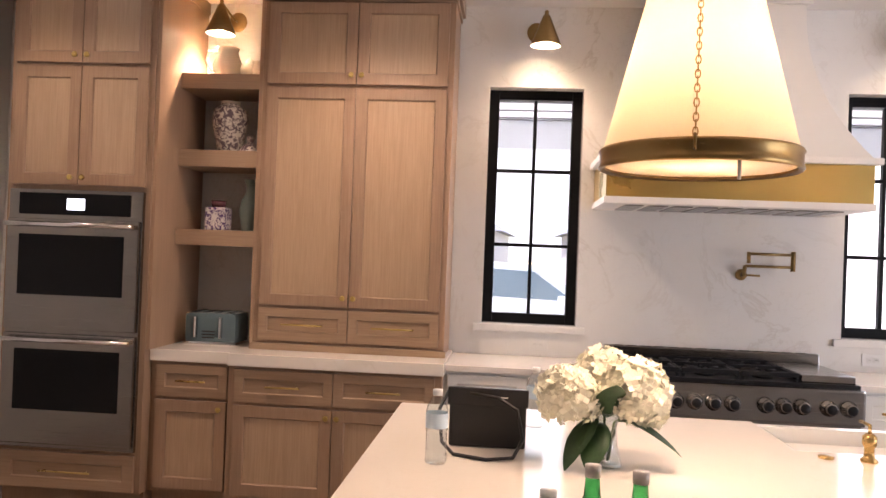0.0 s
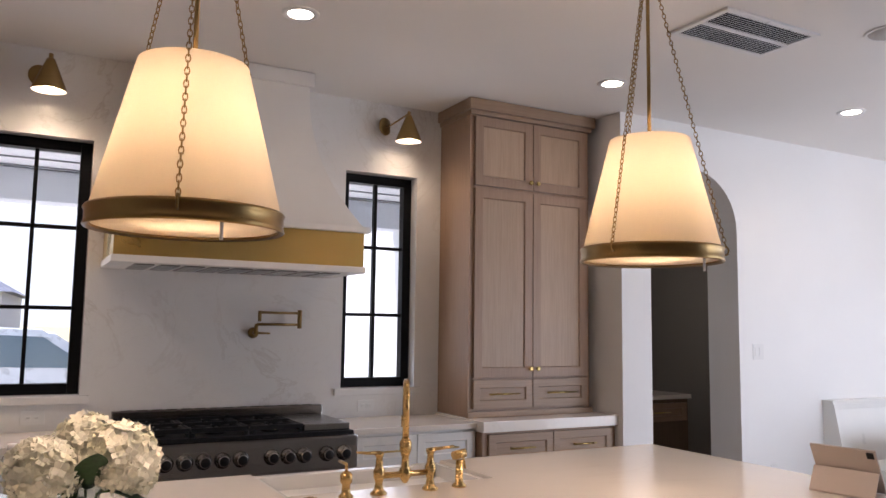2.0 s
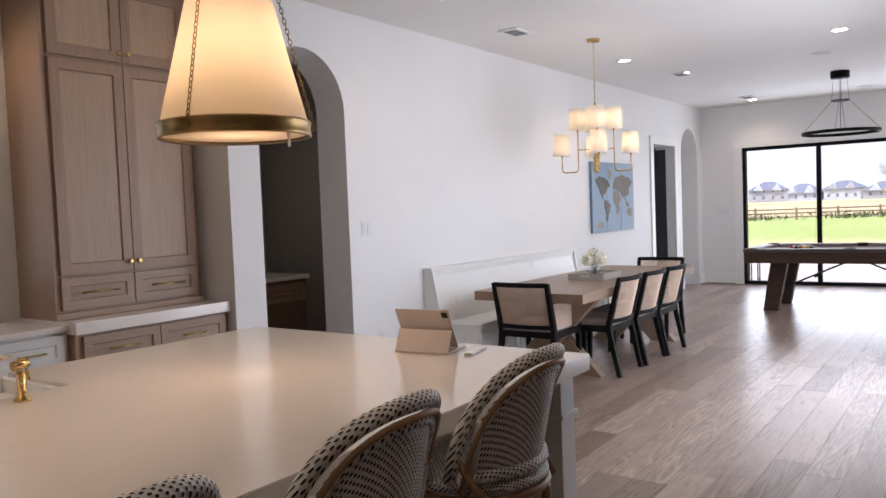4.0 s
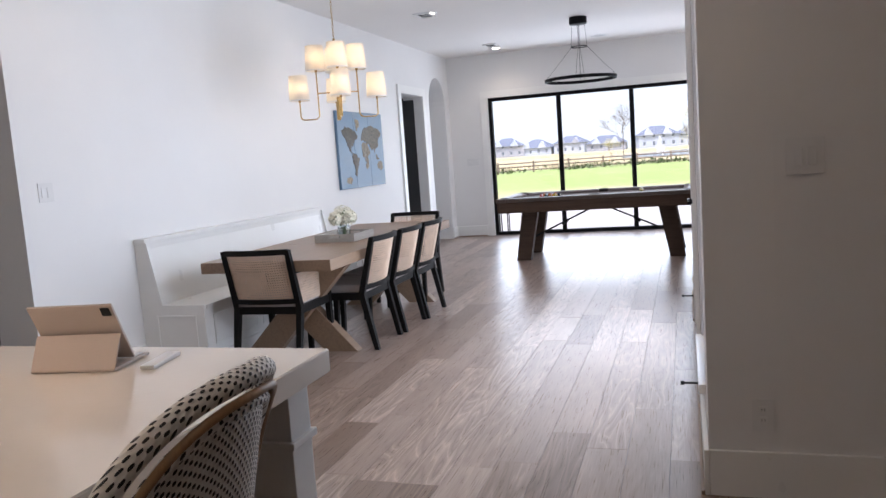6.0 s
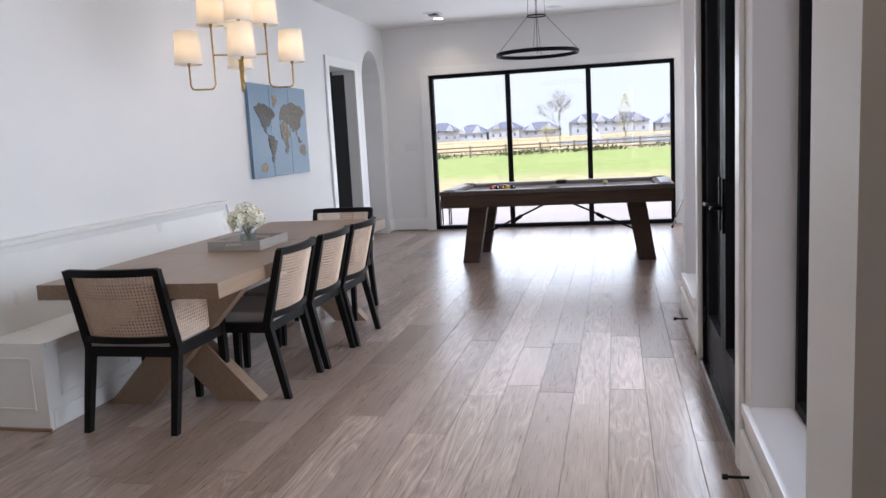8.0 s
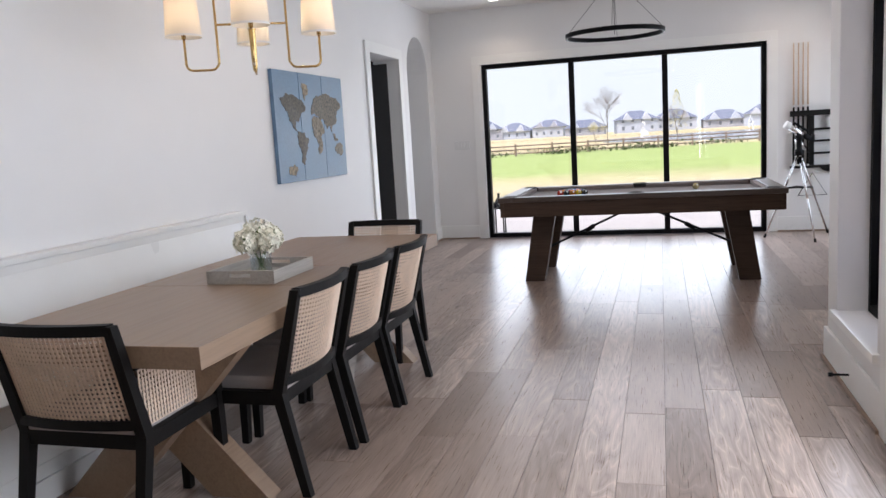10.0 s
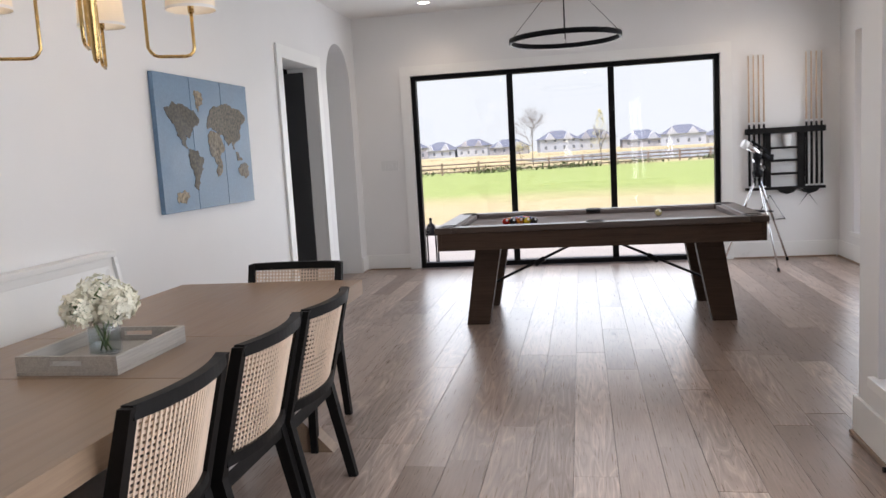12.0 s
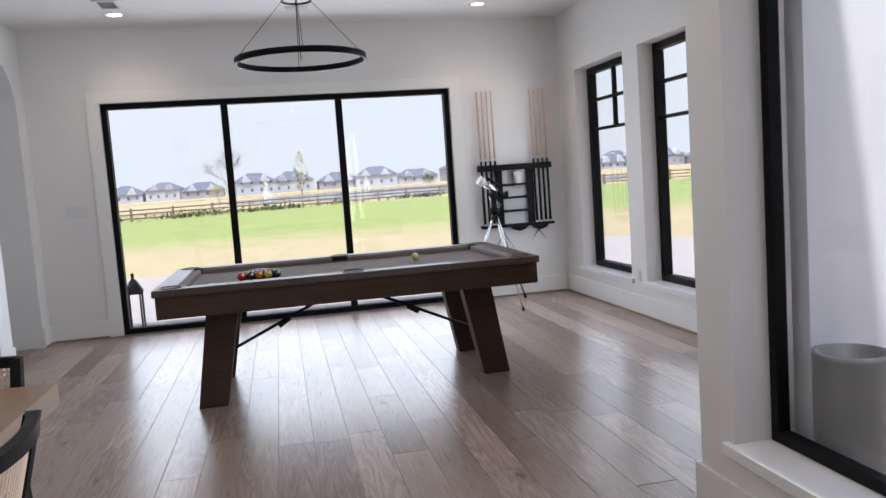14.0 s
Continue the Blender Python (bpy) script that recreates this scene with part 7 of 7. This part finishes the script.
def tree(x, y, h, seed, leaves, material, label, spread=0.35, levels=4, cone=False, reach=0.65):
    """Tapered trunk, forked limbs and, where it has them, many small separate leaves."""
    r = random.Random(seed)
    t = thing("tree", label, "tree", (x, y, -0.22))
    wood_bm, tips = bmesh.new(), []

    def grow(p, d, ln, rad, lev):
        q = p + d * ln
        mid = p + d * ln * 0.5 + Vector((r.uniform(-1, 1), r.uniform(-1, 1), 0)) * ln * 0.04
        tube(wood_bm, [p, mid, q], rad, 5, False, rad * 0.62)
        if lev == 0:
            tips.append(q)
            return
        for k in range(3 if lev > 1 else 4):
            nd = (d + Vector((r.uniform(-1, 1), r.uniform(-1, 1), r.uniform(-0.15, 0.6))) * (spread * 2.0)).normalized()
            grow(p + d * ln * r.uniform(0.65, 1.0), nd, ln * r.uniform(reach - 0.1, reach + 0.1), rad * 0.6, lev - 1)
        tips.append(q)
    grow(Vector((x, y, -0.22)), Vector((0, 0, 1)), h * (0.34 if reach < 0.7 else 0.27), h * 0.008, levels)
    part("trunk", wood_bm, M_BARK, t)
    if leaves:
        bm = bmesh.new()
        for i in range(leaves):
            p = r.choice(tips) + Vector((r.gauss(0, 1), r.gauss(0, 1), r.gauss(0, 1))) * h * 0.06
            if cone:
                u = r.random() ** 0.8
                rr, a = h * 0.27 * (1 - u) ** 0.8 * r.random() ** 0.5 + 0.05, r.uniform(0, 6.283)
                p = Vector((x + rr * math.cos(a), y + rr * math.sin(a), -0.22 + h * (0.16 + 0.84 * u)))
            m = Matrix.Translation(p) @ pose(0, 0, 0, r.uniform(0, 360), r.uniform(0, 360), r.uniform(0, 360))
            s = h * r.uniform(0.008, 0.015)
            bm.faces.new([bm.verts.new(m @ Vector(v)) for v in ((-s, 0, 0), (0, -s * 0.6, 0), (s, 0, 0), (0, s * 0.6, 0))])
        part("crown", bm, material, t)


tree(80, 5.9, 6.6, 5, 0, None, "tall bare winter tree with fine branches", 0.42, 6, reach=0.78)
tree(68, -0.2, 4.4, 7, 620, M_YLEAF, "slender young tree with thin yellow leaves", 0.16, 4, True)
tree(72, 6.4, 2.8, 8, 900, M_YLEAF, "small yellowing tree by the fence", 0.35, 4)
tree(70, -11, 2.6, 11, 900, M_GLEAF, "low leafy tree by the pond", 0.45, 4)
tree(29, -17.5, 3.4, 12, 900, M_GLEAF, "young green tree on the south lawn", 0.35, 4)
tree(88, -18, 4.0, 13, 400, M_YLEAF, "thin tree beyond the pond", 0.4, 4)
sh = bmesh.new()
r5 = random.Random(21)
for cx, cy, n_ in ((60, 14, 150), (62.5, 8, 200), (65.5, 2, 260), (68, -3, 120), (70, -10, 200), (59.5, 22, 150), (64, 5, 120)):
    for i in range(n_):
        p = Vector((cx + r5.gauss(0, 0.4), cy + r5.gauss(0, 1.4), -0.15 + abs(r5.gauss(0, 0.16))))
        m = Matrix.Translation(p) @ pose(0, 0, 0, r5.uniform(0, 360), r5.uniform(0, 360), 0)
        s = r5.uniform(0.08, 0.18)
        sh.faces.new([sh.verts.new(m @ Vector(v)) for v in ((-s, 0, 0), (0, -s * 0.6, 0), (s, 0, 0), (0, s * 0.6, 0))])
single("shrubs", sh, M_GLEAF, "low dark shrubs along the fence", "shrubs", kind="stuff")
rd = bmesh.new()
for i in range(5200):
    p = Vector((r5.uniform(172, 190), r5.uniform(-60, 80), -0.2)) if i % 2 else Vector((r5.uniform(64, 84), r5.uniform(7, 60), -0.2))
    h = r5.uniform(0.15, 0.4)
    w = h * 0.05
    a = r5.uniform(0, 3.14)
    dx, dy = math.cos(a) * w, math.sin(a) * w
    rd.faces.new([rd.verts.new(v) for v in ((p.x - dx, p.y - dy, p.z), (p.x + dx, p.y + dy, p.z), (p.x + dx * 0.6, p.y + dy * 1.4, p.z + h), (p.x - dx * 1.3, p.y - dy * 0.5, p.z + h * 0.8))])
single("dry_reeds", rd, plain("dry_reed", (0.36, 0.29, 0.17), 0.9, vary=0.3), "dry straw coloured reeds round the pond", "reeds", kind="stuff")

# Distance haze is put into these bluish roof, siding and paler window colours.
M_ROOF = plain("hazed_grey_shingle", (0.12, 0.14, 0.19), 0.9, vary=0.2, scale=1.5, fine=12, bumpy=0.4)
M_SIDING = [plain("hazed_pale_siding", (0.43, 0.47, 0.55), 0.8, vary=0.08, scale=0.6), plain("hazed_grey_siding", (0.45, 0.48, 0.54), 0.8, vary=0.08, scale=0.6), plain("hazed_brick_wall", (0.36, 0.37, 0.42), 0.85, vary=0.2, scale=1.2)]
M_HWIN = plain("hazed_house_window", (0.17, 0.19, 0.23), 0.1)


def house(x, y, w, d, h, turn, k, label, porch=False):
    hs = thing("house", label, "house", (x, y, -0.22), "houses beyond the lawn")
    m = pose(x, y, -0.22, 0, 0, turn)
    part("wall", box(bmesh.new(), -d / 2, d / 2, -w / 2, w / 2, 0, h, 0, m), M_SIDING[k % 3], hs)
    o, rh = 0.5, min(w, d) * 0.3
    bm = bmesh.new()
    ridge = max(0.5, w / 2 - d / 2 + 0.5)
    pts = [(-d / 2 - o, -w / 2 - o, h), (d / 2 + o, -w / 2 - o, h), (d / 2 + o, w / 2 + o, h), (-d / 2 - o, w / 2 + o, h), (0, -ridge, h + rh), (0, ridge, h + rh)]
    vv = [bm.verts.new(m @ Vector(p)) for p in pts]
    for f in ((0, 1, 4), (1, 2, 5, 4), (2, 3, 5), (3, 0, 4, 5), (3, 2, 1, 0)):
        bm.faces.new([vv[i] for i in f])
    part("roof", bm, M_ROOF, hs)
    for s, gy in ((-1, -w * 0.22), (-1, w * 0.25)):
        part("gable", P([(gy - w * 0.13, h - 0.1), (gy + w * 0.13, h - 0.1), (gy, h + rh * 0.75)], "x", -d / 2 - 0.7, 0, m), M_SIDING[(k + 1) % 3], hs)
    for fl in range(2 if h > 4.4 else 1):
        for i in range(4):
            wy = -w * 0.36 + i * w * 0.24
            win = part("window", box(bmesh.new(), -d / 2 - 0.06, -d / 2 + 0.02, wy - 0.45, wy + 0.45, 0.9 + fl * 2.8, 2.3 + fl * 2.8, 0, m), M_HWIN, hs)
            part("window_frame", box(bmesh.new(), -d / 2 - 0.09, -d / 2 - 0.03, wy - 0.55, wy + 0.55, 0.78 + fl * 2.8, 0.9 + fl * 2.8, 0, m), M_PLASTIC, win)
    if porch:
        for i in range(5):
            py = -w * 0.35 + i * w * 0.17
            part("column", box(bmesh.new(), -d / 2 - 2.3, -d / 2 - 2.1, py - 0.12, py + 0.12, 0, 2.7, 0, m), M_PLASTIC, hs)
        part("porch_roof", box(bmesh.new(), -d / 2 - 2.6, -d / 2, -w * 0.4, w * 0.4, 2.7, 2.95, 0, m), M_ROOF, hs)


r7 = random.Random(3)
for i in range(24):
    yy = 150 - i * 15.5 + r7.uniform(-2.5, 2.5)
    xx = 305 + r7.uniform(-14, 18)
    house(xx, yy, r7.uniform(12, 16), r7.uniform(9, 12), (4.5, 3.1, 4.1, 2.9, 4.7)[i % 5], r7.uniform(-12, 12), i, "low house in hazed pale colours with a shingle roof" if i % 3 else "tall house in hazed pale colours with a shingle roof")
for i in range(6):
    house(60 - i * 19, -75 - (i % 2) * 6, 14, 11, 5.4 if i % 2 else 3.2, 90 + r7.uniform(-8, 8), i + 1, "hazed pale house with a grey shingle roof to the south")
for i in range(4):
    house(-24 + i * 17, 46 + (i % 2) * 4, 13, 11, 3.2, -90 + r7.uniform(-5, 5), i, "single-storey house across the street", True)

# parked car on the drive
car = thing("car", "silver grey estate car parked on the drive", "car", (-0.5, 11.6, -0.18))
M_CARGLASS = plain("tinted_car_glass", (0.12, 0.17, 0.2), 0.08, vary=0.03, bumpy=0)
M_CAR = plain("silver_car_paint", (0.58, 0.63, 0.67), 0.3, 0.2, vary=0.05, bumpy=0)
cx0, cyc = -0.05, 11.6
prof = [(-2.3, 0.35), (2.25, 0.35), (2.3, 0.75), (2.1, 0.92), (1.2, 1.0), (0.45, 1.48), (-1.4, 1.53), (-2.1, 1.12), (-2.3, 0.95)]
bm = P([(cx0 + u, v * 1.06 - 0.18) for u, v in prof], "y", cyc - 0.9, cyc + 0.9)
bmesh.ops.bevel(bm, geom=bm.edges[:], offset=0.08, segments=2, affect="EDGES")
part("body", bm, M_CAR, car)
for poly in ([(-1.9, 1.1), (-1.3, 1.44), (-0.5, 1.44), (-0.5, 1.06)], [(-0.4, 1.06), (-0.4, 1.43), (0.38, 1.40), (0.95, 1.03)]):
    part("side_window", P([(cx0 + u, v * 1.06 - 0.18) for u, v in poly], "y", cyc - 0.915, cyc - 0.895), M_CARGLASS, car)
for wx in (-1.45, 1.45):
    for sy in (-0.82, 0.82):
        wh = part("wheel", L([(0.0, -0.1), (0.32, -0.1), (0.345, -0.06), (0.345, 0.06), (0.32, 0.1), (0.0, 0.1)], 28, pose(cx0 + wx, cyc + sy, 0.166, 90)), plain("tyre_rubber", (0.02, 0.02, 0.02), 0.8) if "tyre_rubber" not in bpy.data.materials else bpy.data.materials["tyre_rubber"], car)
        part("rim", L([(0.0, 0.11), (0.2, 0.105), (0.21, 0.1)], 20, pose(cx0 + wx, cyc + sy, 0.166, 90)), M_CHROME, wh)
part("mirror", B(cx0 + 0.72, cx0 + 0.9, cyc - 1.05, cyc - 0.9, 0.86, 0.98, 0.03), M_CAR, car)

# ---- floor planks ----
def plank_wood():
    mt, nt, bs = nodes_of("whitewashed_oak_plank")
    oi = nt.nodes.new("ShaderNodeObjectInfo")
    ge = nt.nodes.new("ShaderNodeNewGeometry")
    rs = nt.nodes.new("ShaderNodeMath")
    rs.operation = "ADD"
    nt.links.new(oi.outputs["Random"], rs.inputs[0])
    nt.links.new(ge.outputs["Random Per Island"], rs.inputs[1])
    fr = nt.nodes.new("ShaderNodeMath")
    fr.operation = "FRACT"
    nt.links.new(rs.outputs[0], fr.inputs[0])
    rnd_ = fr.outputs[0]
    tc = nt.nodes.new("ShaderNodeTexCoord")
    of = nt.nodes.new("ShaderNodeVectorMath")
    of.operation = "SCALE"
    of.inputs[0].default_value = (61.0, 83.0, 29.0)
    nt.links.new(rnd_, of.inputs["Scale"])
    ad = nt.nodes.new("ShaderNodeVectorMath")
    nt.links.new(tc.outputs["Object"], ad.inputs[0])
    nt.links.new(of.outputs[0], ad.inputs[1])

    def mapped(s):
        mp_ = nt.nodes.new("ShaderNodeMapping")
        mp_.inputs["Scale"].default_value = s
        nt.links.new(ad.outputs[0], mp_.inputs["Vector"])
        return mp_.outputs[0]
    big = noise_node(nt, mapped((0.7, 6.0, 6.0)), 1.5, 2, 0.45, 0.5)
    k = nt.nodes.new("ShaderNodeMath")
    k.operation = "MULTIPLY"
    k.inputs[1].default_value = 19.0
    nt.links.new(big, k.inputs[0])
    pp = nt.nodes.new("ShaderNodeMath")
    pp.operation = "PINGPONG"
    pp.inputs[1].default_value = 1.0
    nt.links.new(k.outputs[0], pp.inputs[0])
    fine = noise_node(nt, mapped((2.5, 90.0, 90.0)), 2.0, 5, 0.65)
    tone = ramp(nt, rnd_, [(0.0, (0.165, 0.112, 0.085)), (0.2, (0.37, 0.285, 0.235)), (0.4, (0.26, 0.195, 0.16)), (0.6, (0.425, 0.34, 0.288)), (0.8, (0.185, 0.128, 0.098)), (1.0, (0.33, 0.255, 0.212))])
    white = ramp(nt, pp.outputs[0], [(0.0, (1.38, 1.37, 1.36)), (0.12, (1.16, 1.15, 1.15)), (0.3, (1.0, 1.0, 1.0)), (0.7, (0.94, 0.93, 0.92)), (1.0, (0.72, 0.70, 0.68))])
    r2 = nt.nodes.new("ShaderNodeMath")
    r2.operation = "MULTIPLY"
    r2.inputs[1].default_value = 7.31
    nt.links.new(rnd_, r2.inputs[0])
    r3_ = nt.nodes.new("ShaderNodeMath")
    r3_.operation = "FRACT"
    nt.links.new(r2.outputs[0], r3_.inputs[0])
    figured = ramp(nt, r3_.outputs[0], [(0.35, (0.2,) * 3), (0.7, (1.0,) * 3)])
    blotch = noise_node(nt, mapped((1.2, 5.0, 5.0)), 1.0, 3, 0.6)
    tone = mix(nt, 1.0, tone, ramp(nt, blotch, [(0.3, (0.86, 0.84, 0.82)), (0.7, (1.14, 1.14, 1.15))]), "MULTIPLY")
    c = mix(nt, figured, tone, white, "MULTIPLY")
    c = mix(nt, 1.0, c, ramp(nt, fine, [(0.3, (0.8, 0.78, 0.76)), (0.62, (1.13, 1.13, 1.13))]), "MULTIPLY")
    vo = nt.nodes.new("ShaderNodeTexVoronoi")
    vo.inputs["Scale"].default_value = 1.0
    nt.links.new(mapped((0.8, 2.6, 2.6)), vo.inputs["Vector"])
    c = mix(nt, 1.0, c, ramp(nt, vo.outputs["Distance"], [(0.02, (0.35, 0.3, 0.27)), (0.06, (1, 1, 1))]), "MULTIPLY")
    nt.links.new(c, bs.inputs["Base Color"])
    nt.links.new(ramp(nt, fine, [(0.2, (0.24,) * 3), (0.8, (0.36,) * 3)]), bs.inputs["Roughness"])
    bs.inputs["Coat Weight"].default_value, bs.inputs["Coat Roughness"].default_value = 0.22, 0.24
    bump(nt, bs, mix(nt, 0.5, pp.outputs[0], fine), 0.18, 0.001)
    return mt


M_PLANK = plank_wood()
rp = random.Random(17)
PW, near, rest = 0.187, [], []
y = WS
while y < ND + 0.29:
    x = WX0 + rp.uniform(-1.6, 0)
    while x < EX + 0.02:
        ln_ = rp.choice((0.75, 1.05, 1.35, 1.65, 2.0, 2.2)) * rp.uniform(0.92, 1.08)
        a, b = max(x, WX0 - 0.1), min(x + ln_, EX + 0.02)
        if b - a > 0.05:
            (near if (4.3 < (a + b) / 2 < 13.9 and -0.1 < y < 3.9) else rest).append((a, b, y))
        x += ln_
    y += PW
near.sort(key=lambda p: abs((p[0] + p[1]) / 2 - 8.5) + abs(p[2] - 1.5) * 1.5)
rest += near[300:]
cache = {}
for a, b, y in near[:300]:
    key = round(b - a, 2)
    if key not in cache:
        cache[key] = mesh("plank", B(-key / 2 + 0.0008, key / 2 - 0.0008, 0.0008, PW - 0.0008, -0.0175, 0.0, 0.0016), M_PLANK)
    o = new("plank", cache[key])
    o.parent = floor
    o.location = ((a + b) / 2, y, 0)
bm = bmesh.new()
for a, b, y in rest:
    vs_ = [bm.verts.new(p) for p in ((a + 0.0008, y + 0.0008, 0), (b - 0.0008, y + 0.0008, 0), (b - 0.0008, y + PW - 0.0008, 0), (a + 0.0008, y + PW - 0.0008, 0))]
    us_ = [bm.verts.new((v.co.x, v.co.y, -0.0175)) for v in vs_]
    bm.faces.new(vs_)
    for k in range(4):
        bm.faces.new((vs_[k], us_[k], us_[(k + 1) % 4], vs_[(k + 1) % 4]))
o = part("plank_field", bm, M_PLANK, floor)
tagged(o, kind="stuff")
